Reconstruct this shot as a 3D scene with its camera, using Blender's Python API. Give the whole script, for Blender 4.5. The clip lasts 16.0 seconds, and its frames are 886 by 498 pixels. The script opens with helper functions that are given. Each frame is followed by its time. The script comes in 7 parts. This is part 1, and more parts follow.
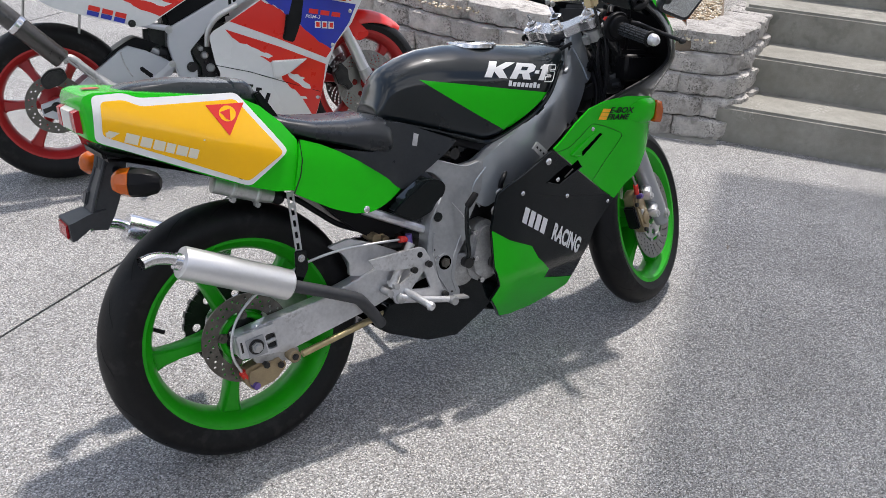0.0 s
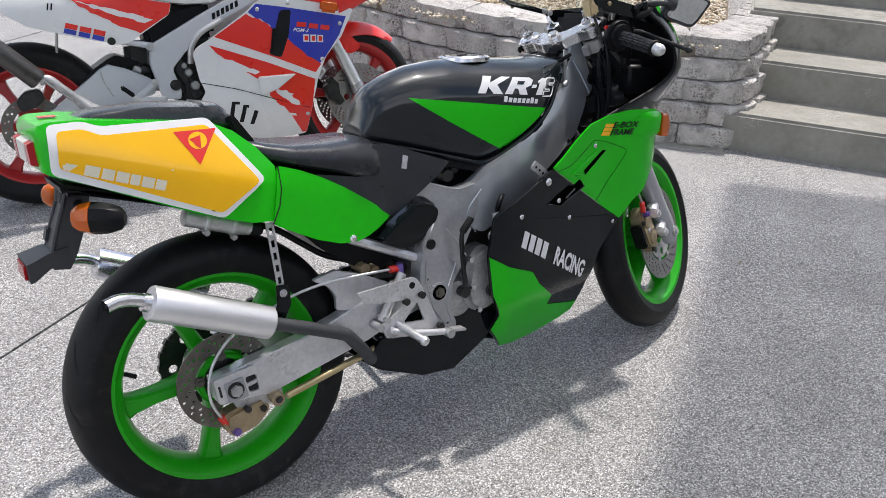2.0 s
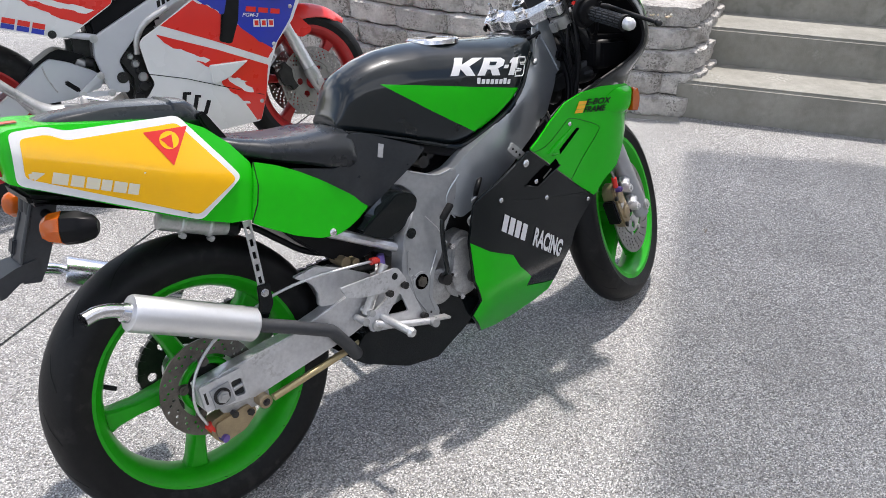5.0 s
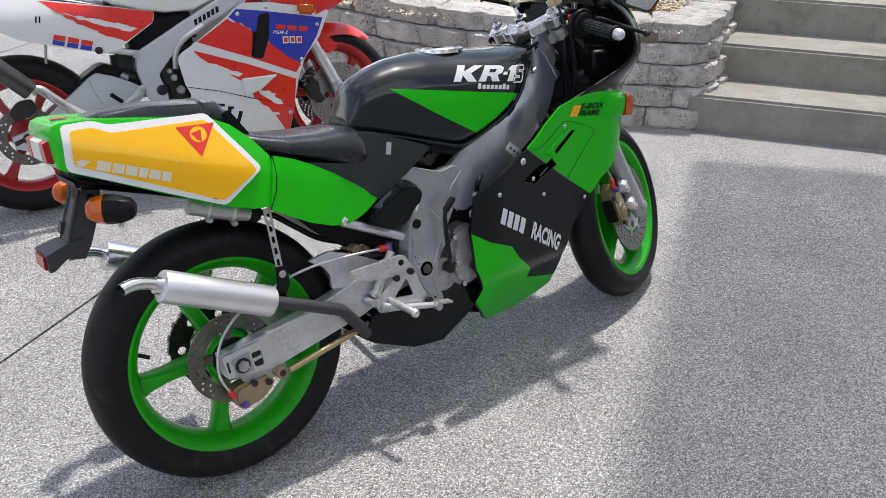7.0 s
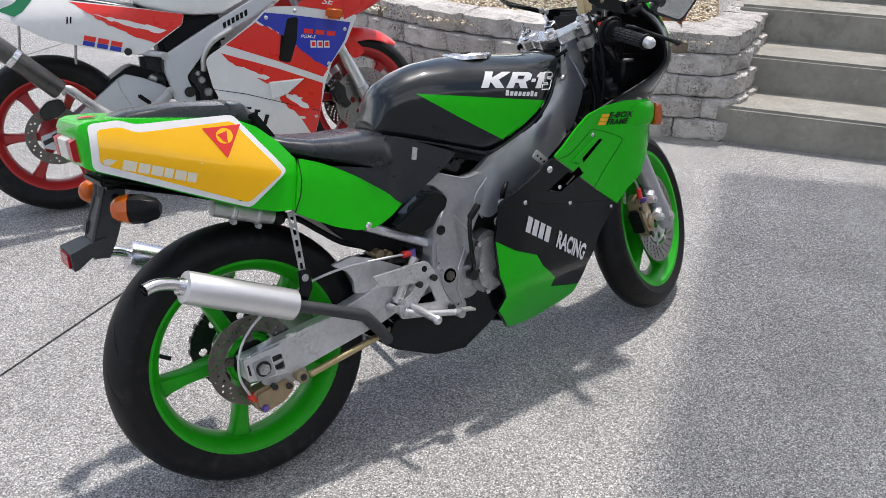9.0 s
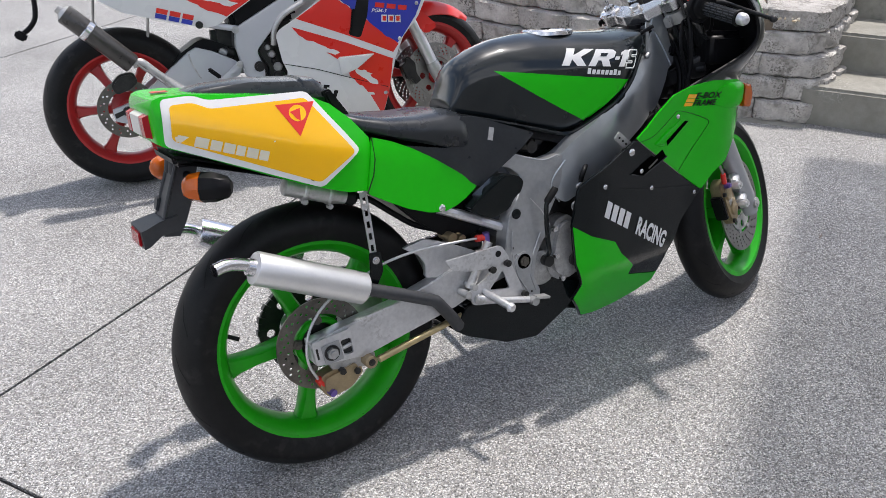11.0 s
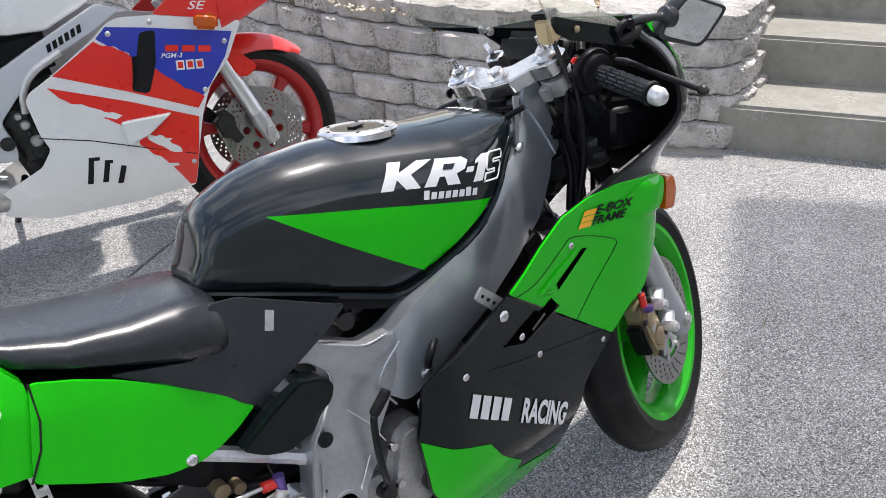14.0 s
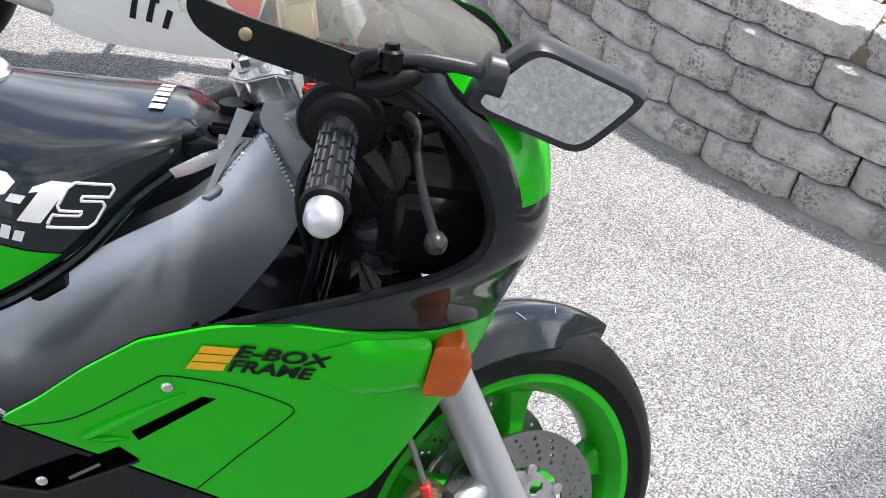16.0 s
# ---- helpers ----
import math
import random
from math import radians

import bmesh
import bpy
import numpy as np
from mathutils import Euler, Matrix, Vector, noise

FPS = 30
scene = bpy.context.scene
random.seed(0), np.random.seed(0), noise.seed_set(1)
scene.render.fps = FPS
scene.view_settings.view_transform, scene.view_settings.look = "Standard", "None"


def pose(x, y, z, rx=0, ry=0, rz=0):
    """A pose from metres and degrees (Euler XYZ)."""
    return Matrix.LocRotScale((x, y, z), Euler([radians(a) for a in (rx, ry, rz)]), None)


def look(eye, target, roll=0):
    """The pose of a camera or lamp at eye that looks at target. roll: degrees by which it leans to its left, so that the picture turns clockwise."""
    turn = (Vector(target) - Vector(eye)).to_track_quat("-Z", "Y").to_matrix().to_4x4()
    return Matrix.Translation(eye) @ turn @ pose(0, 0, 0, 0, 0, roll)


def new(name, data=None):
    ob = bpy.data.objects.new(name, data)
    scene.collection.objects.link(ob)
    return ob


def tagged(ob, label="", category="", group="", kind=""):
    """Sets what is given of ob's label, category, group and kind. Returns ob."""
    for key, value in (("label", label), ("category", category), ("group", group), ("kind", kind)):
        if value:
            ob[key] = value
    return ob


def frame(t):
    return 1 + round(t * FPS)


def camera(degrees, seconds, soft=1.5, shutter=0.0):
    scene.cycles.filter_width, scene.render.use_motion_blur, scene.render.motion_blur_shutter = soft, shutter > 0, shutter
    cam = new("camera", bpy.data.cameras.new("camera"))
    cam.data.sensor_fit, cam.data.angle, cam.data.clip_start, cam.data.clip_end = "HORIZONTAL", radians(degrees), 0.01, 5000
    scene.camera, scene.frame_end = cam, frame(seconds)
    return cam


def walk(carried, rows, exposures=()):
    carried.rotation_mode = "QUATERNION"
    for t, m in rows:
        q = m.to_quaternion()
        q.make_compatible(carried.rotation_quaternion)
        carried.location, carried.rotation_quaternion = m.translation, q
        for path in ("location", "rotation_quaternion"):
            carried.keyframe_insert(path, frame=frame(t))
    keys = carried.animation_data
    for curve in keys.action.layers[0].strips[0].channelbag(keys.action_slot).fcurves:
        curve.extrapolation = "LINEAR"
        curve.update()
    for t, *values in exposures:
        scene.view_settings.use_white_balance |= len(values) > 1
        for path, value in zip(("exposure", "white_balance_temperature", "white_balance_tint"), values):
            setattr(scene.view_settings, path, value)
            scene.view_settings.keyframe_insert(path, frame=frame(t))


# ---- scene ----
cam = camera(54.2, 16.0, 0.7)
METRES = 3.3
ROWS = [
    (0.0, 0.0, 0.0, 0.0, 0.0, 0.0, -0.0),
    (0.5, 0.0043, -0.0016, 0.0014, -0.06, 0.38, 0.29),
    (1.0, 0.0109, 0.0005, 0.0008, -0.17, 0.58, 0.89),
    (1.5, 0.0216, 0.0131, 0.0018, 0.03, 0.62, 1.16),
    (2.0, 0.0079, 0.0455, 0.0161, 0.3, 0.45, 1.08),
    (2.5, -0.0096, 0.0715, 0.0344, 0.18, 0.46, 1.35),
    (3.0, -0.0144, 0.0865, 0.0379, -1.06, 0.02, 1.75),
    (3.5, -0.0177, 0.0956, 0.04, -2.42, -0.57, 2.37),
    (4.0, -0.0172, 0.0992, 0.0441, -3.0, -0.98, 2.97),
    (4.5, -0.0155, 0.0863, 0.0398, -3.26, -1.22, 3.59),
    (5.0, -0.0172, 0.0582, 0.0262, -3.39, -1.36, 4.14),
    (7.5, 0.0024, -0.006, -0.0017, -0.55, 0.87, 3.67),
    (8.0, -0.0079, -0.0003, 0.0024, -0.61, 1.19, 3.42),
    (10.5, 0.021, 0.0126, -0.0068, 3.58, -0.08, 1.29),
    (11.0, -0.0092, 0.0268, 0.0053, 4.38, -0.48, 1.23),
    (11.5, -0.0373, 0.0514, 0.0091, 4.56, -1.09, 1.29),
    (12.0, -0.0345, 0.0783, 0.0188, 3.74, -1.7, 2.36),
    (12.5, -0.0054, 0.1254, 0.0454, 3.09, -2.36, 3.54),
    (13.0, 0.0096, 0.1597, 0.0708, 2.77, -2.61, 4.18),
    (13.5, 0.0176, 0.21, 0.1048, -0.07, -2.24, 5.0),
    (14.0, 0.0505, 0.2739, 0.1215, -1.28, -2.48, 5.7),
    (14.5, 0.1109, 0.3487, 0.1449, -0.95, -3.19, 1.58),
    (15.0, 0.159, 0.4101, 0.1605, 1.23, -4.76, -2.94),
    (15.5, 0.2051, 0.4701, 0.1898, 10.1, -8.81, -10.41),
    (16.0, 0.2654, 0.5092, 0.207, 23.65, -11.59, -16.48),
]
BASE = pose(-0.6269, -1.6157, 1.511, -28.883, -3.521, -34.161)
walk(cam, [(t, BASE @ pose(METRES * x, METRES * y, METRES * z, 90 + pitch, roll, yaw)) for t, x, y, z, yaw, pitch, roll in ROWS],
     [(0.0, 0.13, 6420, 13), (1.5, 0.19, 6420, 13), (3.0, 0.27, 6420, 13), (4.2, 0.38, 6420, 13), (5.4, 0.37, 6420, 13), (7.0, 0.15, 6420, 13), (10.5, 0.16, 6420, 13), (12.0, 0.24, 6420, 13), (13.5, 0.4, 6420, 13), (14.5, 0.53, 6420, 13), (15.3, 0.65, 6420, 13), (16.0, 0.64, 6420, 13)])

# ---- daylight ----
TO_SUN = Vector((0.30, 0.21, 1.0)).normalized()
world = bpy.data.worlds.new("world")
scene.world = world
world.use_nodes = True
wn = world.node_tree.nodes
sky = wn.new("ShaderNodeTexSky")
sky.sky_type, sky.sun_disc = "NISHITA", False
sky.sun_elevation = math.asin(TO_SUN.z)
sky.sun_rotation = math.atan2(TO_SUN.x, TO_SUN.y)
wn["Background"].inputs[1].default_value = 0.145
haze = wn.new("ShaderNodeHueSaturation")
haze.inputs["Saturation"].default_value = 0.85
world.node_tree.links.new(sky.outputs[0], haze.inputs["Color"])
# broken white cloud over the whole sky
wl = world.node_tree.links
place, puff, cover = wn.new("ShaderNodeTexCoord"), wn.new("ShaderNodeTexNoise"), wn.new("ShaderNodeMapRange")
puff.inputs["Scale"].default_value, puff.inputs["Detail"].default_value, puff.inputs["Roughness"].default_value = 2.6, 7, 0.55
cover.inputs[1].default_value, cover.inputs[2].default_value = 0.47, 0.6
wl.new(place.outputs["Generated"], puff.inputs["Vector"])
wl.new(puff.outputs[0], cover.inputs[0])
cloud, overhead = wn.new("ShaderNodeHueSaturation"), wn.new("ShaderNodeMix")
cloud.inputs["Saturation"].default_value, cloud.inputs["Value"].default_value = 0.15, 2.3
overhead.data_type = "RGBA"
wl.new(haze.outputs[0], cloud.inputs["Color"])
wl.new(cover.outputs[0], overhead.inputs[0])
wl.new(haze.outputs[0], overhead.inputs[6])
wl.new(cloud.outputs[0], overhead.inputs[7])
wl.new(overhead.outputs[2], wn["Background"].inputs[0])
sun = new("sun", bpy.data.lights.new("sun", "SUN"))
sun.data.energy, sun.data.angle, sun.data.color = 3.7, radians(2.2), (1.0, 0.95, 0.88)
sun.matrix_world = look(TO_SUN * 20, (0, 0, 0))


# ---- materials ----
def mat(name, base, rough=0.5, metal=0.0, coat=0.0, second=None, scale=20.0, mix=0.4, bump=0.0, bscale=300.0, bdist=0.001,
        rvar=0.1, spec=0.5, trans=0.0, ior=1.45, per_piece=0.0, coords="Object"):
    """A Principled surface with colour and gloss that vary at two scales, and fine relief."""
    m = bpy.data.materials.new(name)
    m.use_nodes = True
    nt = m.node_tree
    n, l = nt.nodes, nt.links
    b = n["Principled BSDF"]
    b.inputs["Metallic"].default_value = metal
    b.inputs["Coat Weight"].default_value = coat
    b.inputs["Coat Roughness"].default_value = 0.06
    b.inputs["Specular IOR Level"].default_value = spec
    b.inputs["Transmission Weight"].default_value = trans
    b.inputs["IOR"].default_value = ior
    co = n.new("ShaderNodeTexCoord")
    na = n.new("ShaderNodeTexNoise")
    na.inputs["Scale"].default_value, na.inputs["Detail"].default_value = scale, 6
    nb = n.new("ShaderNodeTexNoise")
    nb.inputs["Scale"].default_value, nb.inputs["Detail"].default_value = scale * 7, 3
    l.new(co.outputs[coords], na.inputs["Vector"])
    l.new(co.outputs[coords], nb.inputs["Vector"])
    add = n.new("ShaderNodeMath")
    add.operation = "MULTIPLY_ADD"
    l.new(nb.outputs[0], add.inputs[0])
    add.inputs[1].default_value = 0.5
    l.new(na.outputs[0], add.inputs[2])
    ramp = n.new("ShaderNodeMapRange")
    ramp.inputs[1].default_value, ramp.inputs[2].default_value = 0.5, 1.0
    l.new(add.outputs[0], ramp.inputs[0])
    mx = n.new("ShaderNodeMix")
    mx.data_type = "RGBA"
    second = second or tuple(c * 0.82 for c in base)
    mx.inputs[6].default_value, mx.inputs[7].default_value = (*base, 1), (*second, 1)
    fac = n.new("ShaderNodeMath")
    fac.operation = "MULTIPLY"
    fac.inputs[1].default_value = mix
    l.new(ramp.outputs[0], fac.inputs[0])
    l.new(fac.outputs[0], mx.inputs[0])
    colour = mx.outputs[2]
    if per_piece:
        oi = n.new("ShaderNodeObjectInfo")
        mr = n.new("ShaderNodeMapRange")
        mr.inputs[3].default_value, mr.inputs[4].default_value = 1 - per_piece, 1 + per_piece
        l.new(oi.outputs["Random"], mr.inputs[0])
        hv = n.new("ShaderNodeHueSaturation")
        l.new(mr.outputs[0], hv.inputs["Value"])
        l.new(colour, hv.inputs["Color"])
        colour = hv.outputs[0]
    l.new(colour, b.inputs["Base Color"])
    rr = n.new("ShaderNodeMapRange")
    rr.inputs[3].default_value, rr.inputs[4].default_value = max(rough - rvar, 0.02), min(rough + rvar, 1)
    l.new(na.outputs[0], rr.inputs[0])
    l.new(rr.outputs[0], b.inputs["Roughness"])
    if bump:
        nc = n.new("ShaderNodeTexNoise")
        nc.inputs["Scale"].default_value, nc.inputs["Detail"].default_value = bscale, 4
        l.new(co.outputs[coords], nc.inputs["Vector"])
        bp = n.new("ShaderNodeBump")
        bp.inputs["Strength"].default_value, bp.inputs["Distance"].default_value = bump, bdist
        l.new(nc.outputs[0], bp.inputs["Height"])
        l.new(bp.outputs[0], b.inputs["Normal"])
    return m


def aggregate(name):
    """Exposed-aggregate concrete: small pale and grey stones in a grey matrix, with broad stains."""
    m = mat(name, (0.5, 0.5, 0.5), 0.75, spec=0.35)
    n, l = m.node_tree.nodes, m.node_tree.links
    b = n["Principled BSDF"]
    co = n.new("ShaderNodeTexCoord")
    vo = n.new("ShaderNodeTexVoronoi")
    vo.inputs["Scale"].default_value = 315
    l.new(co.outputs["Object"], vo.inputs["Vector"])
    sep = n.new("ShaderNodeSeparateColor")
    l.new(vo.outputs["Color"], sep.inputs[0])
    cr = n.new("ShaderNodeValToRGB")
    e = cr.color_ramp.elements
    e[0].position, e[0].color = 0.0, (0.06, 0.0595, 0.059, 1)
    e[1].position, e[1].color = 1.0, (0.88, 0.875, 0.862, 1)
    for p, c in ((0.22, (0.19, 0.189, 0.187, 1)), (0.6, (0.39, 0.389, 0.386, 1)), (0.84, (0.66, 0.657, 0.652, 1))):
        k = e.new(p)
        k.color = c
    l.new(sep.outputs[0], cr.inputs[0])
    ma = n.new("ShaderNodeMix")
    ma.data_type = "RGBA"
    ma.inputs[7].default_value = (0.31, 0.309, 0.307, 1)
    edge = n.new("ShaderNodeMapRange")
    edge.inputs[1].default_value, edge.inputs[2].default_value = 0.5, 0.85
    l.new(vo.outputs["Distance"], edge.inputs[0])
    l.new(edge.outputs[0], ma.inputs[0])
    l.new(cr.outputs[0], ma.inputs[6])
    st = n.new("ShaderNodeTexNoise")
    st.inputs["Scale"].default_value, st.inputs["Detail"].default_value = 2.2, 5
    l.new(co.outputs["Object"], st.inputs["Vector"])
    sr = n.new("ShaderNodeMapRange")
    sr.inputs[1].default_value, sr.inputs[2].default_value, sr.inputs[3].default_value, sr.inputs[4].default_value = 0.3, 0.7, 0.69, 0.93
    l.new(st.outputs[0], sr.inputs[0])
    hv = n.new("ShaderNodeHueSaturation")
    l.new(sr.outputs[0], hv.inputs["Value"])
    warm = n.new("ShaderNodeMix")
    warm.data_type, warm.blend_type = "RGBA", "MULTIPLY"
    warm.inputs[7].default_value = (1.02, 0.985, 0.92, 1)
    pick = n.new("ShaderNodeMapRange")
    pick.inputs[1].default_value, pick.inputs[2].default_value = 0.5, 0.9
    l.new(sep.outputs[1], pick.inputs[0])
    l.new(pick.outputs[0], warm.inputs[0])
    l.new(ma.outputs[2], warm.inputs[6])
    l.new(warm.outputs[2], hv.inputs["Color"])
    l.new(hv.outputs[0], b.inputs["Base Color"])
    bp = n.new("ShaderNodeBump")
    bp.inputs["Strength"].default_value, bp.inputs["Distance"].default_value = 0.7, 0.003
    bp.invert = True
    l.new(vo.outputs["Distance"], bp.inputs["Height"])
    l.new(bp.outputs[0], b.inputs["Normal"])
    return m


GREEN = mat("green_paint", (0.008, 0.50, 0.004), 0.24, coat=0.25, spec=0.2, second=(0.010, 0.42, 0.006), scale=6, mix=0.6, rvar=0.06)
GREEN_W = mat("green_wheel_paint", (0.01, 0.36, 0.005), 0.36, coat=0.1, spec=0.3, second=(0.012, 0.25, 0.008), scale=14, mix=0.6)
BLACK = mat("black_gloss_paint", (0.007, 0.0105, 0.0125), 0.3, coat=1.0, spec=0.1, second=(0.012, 0.016, 0.019), scale=9, mix=0.5, bump=0.03, bscale=30, bdist=0.002)
SATIN = mat("black_satin_paint", (0.0035, 0.0058, 0.0064), 0.2, coat=0.6, spec=0.05, second=(0.0065, 0.009, 0.01), scale=9, mix=0.5, bump=0.03, bscale=40)
PLASTIC = mat("black_plastic", (0.004, 0.004, 0.005), 0.4, spec=0.2, second=(0.009, 0.009, 0.01), scale=25, mix=0.5, bump=0.15, bscale=500)
DULL = mat("grey_black_plastic", (0.016, 0.019, 0.023), 0.3, spec=0.5, second=(0.042, 0.046, 0.052), scale=18, mix=0.6, bump=0.1, bscale=400)
RUBBER = mat("tyre_rubber", (0.0055, 0.0055, 0.006), 0.5, spec=0.24, second=(0.014, 0.0137, 0.0133), scale=16, mix=0.6, bump=0.2, bscale=350)
VINYL = mat("seat_vinyl", (0.012, 0.0145, 0.0175), 0.28, spec=0.6, second=(0.022, 0.025, 0.029), scale=22, mix=0.6, bump=0.16, bscale=420)
ALU = mat("bare_aluminium", (0.76, 0.76, 0.77), 0.38, 0.7, second=(0.45, 0.45, 0.46), scale=16, mix=0.7, bump=0.12, bscale=200)
ALU_D = mat("dirty_cast_aluminium", (0.56, 0.56, 0.555), 0.4, 0.65, second=(0.24, 0.232, 0.224), scale=28, mix=0.5, bump=0.25, bscale=160)
BRUSHED = mat("brushed_aluminium", (0.74, 0.74, 0.76), 0.24, 1.0, second=(0.58, 0.58, 0.6), scale=40, mix=0.5, bump=0.08, bscale=600)
CHROME = mat("bright_steel", (0.72, 0.72, 0.73), 0.18, 1.0, second=(0.5, 0.5, 0.5), scale=30, mix=0.4)
STEEL = mat("disc_steel", (0.38, 0.375, 0.365), 0.32, 1.0, second=(0.28, 0.27, 0.26), scale=30, mix=0.6)
STEEL_D = mat("worn_disc_steel", (0.2, 0.19, 0.17), 0.4, 1.0, second=(0.1, 0.09, 0.08), scale=30, mix=0.7)
DARK = mat("dark_steel", (0.024, 0.024, 0.025), 0.36, 0.5, second=(0.06, 0.057, 0.053), scale=40, mix=0.7)
HANGER = mat("grey_fender_plastic", (0.032, 0.034, 0.038), 0.45, spec=0.45, second=(0.06, 0.062, 0.067), scale=18, mix=0.6, bump=0.12, bscale=400)
SATIN_ALU = mat("satin_aluminium", (0.78, 0.78, 0.79), 0.4, 0.85, second=(0.66, 0.66, 0.67), scale=30, mix=0.5, bump=0.06, bscale=500, rvar=0.06)
FORK_P = mat("silver_fork_paint", (0.42, 0.43, 0.45), 0.34, 0.35, coat=0.2, second=(0.35, 0.36, 0.375), scale=12, mix=0.6)
TAN = mat("yellowed_plastic", (0.62, 0.5, 0.3), 0.35, second=(0.5, 0.38, 0.2), scale=30, mix=0.6, spec=0.4)
FORK_BLACK = mat("black_fork_enamel", (0.012, 0.0125, 0.0135), 0.2, coat=0.6, spec=0.4, second=(0.024, 0.025, 0.026), scale=20, mix=0.5)
SLATE = mat("black_cast_metal", (0.022, 0.0225, 0.024), 0.38, spec=0.5, second=(0.045, 0.046, 0.049), scale=26, mix=0.6, bump=0.3, bscale=260)
GUN = mat("gunmetal_frame_paint", (0.48, 0.512, 0.545), 0.31, 0.76, coat=0.3, second=(0.38, 0.408, 0.437), scale=7, mix=0.7, bump=0.04, bscale=60, rvar=0.08)
# lightless black that paints the shade of hollows onto flat patches
HOLLOW_SHADE = mat("hollow_shade_black", (0.0015, 0.0015, 0.0016), 1.0, spec=0.0)
CAST = mat("silver_frame_casting", (0.47, 0.48, 0.495), 0.3, 0.6, coat=0.12, second=(0.3, 0.31, 0.32), scale=14, mix=0.75, bump=0.22, bscale=130)
SAND = mat("sandy_turf", (0.3, 0.28, 0.2), 0.9, second=(0.14, 0.17, 0.07), scale=0.6, mix=0.8)
CASE = mat("engine_case_metal", (0.5, 0.5, 0.495), 0.38, 0.55, second=(0.2, 0.195, 0.19), scale=40, mix=0.75, bump=0.4, bscale=140)
GOLD = mat("gold_anodised", (0.56, 0.46, 0.26), 0.36, 0.8, second=(0.42, 0.33, 0.18), scale=30, mix=0.6)
BRONZE = mat("gold_caliper", (0.42, 0.33, 0.2), 0.42, 0.7, second=(0.25, 0.2, 0.13), scale=40, mix=0.7)
YELLOW = mat("yellow_paint", (0.92, 0.49, 0.002), 0.16, coat=0.6, spec=0.3, second=(0.86, 0.44, 0.003), scale=5, mix=0.5)
WHITE = mat("white_vinyl", (0.75, 0.75, 0.75), 0.4, second=(0.66, 0.66, 0.66), scale=30, mix=0.4)
WHITE_P = mat("white_paint", (0.72, 0.72, 0.71), 0.28, coat=0.5, second=(0.64, 0.64, 0.63), scale=6, mix=0.5)
RED = mat("red_paint", (0.72, 0.025, 0.02), 0.3, coat=0.4, second=(0.52, 0.03, 0.018), scale=6, mix=0.5)
RED_W = mat("red_wheel_paint", (0.42, 0.02, 0.02), 0.4, coat=0.2, second=(0.3, 0.016, 0.014), scale=14, mix=0.6)
RED_V = mat("red_vinyl", (0.72, 0.03, 0.02), 0.3, coat=0.3, second=(0.64, 0.026, 0.018), scale=20, mix=0.4)
BLUE = mat("blue_vinyl", (0.025, 0.04, 0.42), 0.35, coat=0.4, second=(0.025, 0.04, 0.24), scale=10, mix=0.5)
ORANGE = mat("orange_lens", (0.66, 0.13, 0.008), 0.2, second=(0.48, 0.08, 0.008), scale=60, mix=0.5, bump=0.2, bscale=300, trans=0.25)
RED_L = mat("red_lens", (0.42, 0.012, 0.018), 0.2, second=(0.3, 0.01, 0.014), scale=60, mix=0.5, spec=0.3)
CLEAR = mat("windscreen_acrylic", (0.6, 0.6, 0.54), 0.3, rvar=0.1, second=(0.5, 0.5, 0.45), scale=6)
cn, cl = CLEAR.node_tree.nodes, CLEAR.node_tree.links
see, film_mix = cn.new("ShaderNodeBsdfTransparent"), cn.new("ShaderNodeMixShader")
see.inputs[0].default_value = (0.9, 0.9, 0.85, 1)
film_mix.inputs[0].default_value = 0.22
cl.new(see.outputs[0], film_mix.inputs[1])
cl.new(cn["Principled BSDF"].outputs[0], film_mix.inputs[2])
cl.new(film_mix.outputs[0], cn["Material Output"].inputs[0])
MIRROR = mat("mirror_glass", (0.78, 0.82, 0.82), 0.03, 1.0, rvar=0.02)
PURPLE = mat("purple_anodised", (0.18, 0.12, 0.4), 0.35, 0.7)
CARBON = mat("carbon_can", (0.03, 0.028, 0.026), 0.3, coat=0.5, second=(0.06, 0.055, 0.05), scale=50, mix=0.7)
GRAVELLY = aggregate("exposed_aggregate")
CONCRETE = mat("step_concrete", (0.33, 0.318, 0.28), 0.8, second=(0.21, 0.203, 0.175), scale=5, mix=0.85, bump=0.4, bscale=180, bdist=0.003)
BLOCKS = mat("split_face_block", (0.62, 0.59, 0.555), 0.9, second=(0.36, 0.34, 0.315), scale=14, mix=0.85, bump=1.0, bscale=70, bdist=0.012,
             per_piece=0.14)


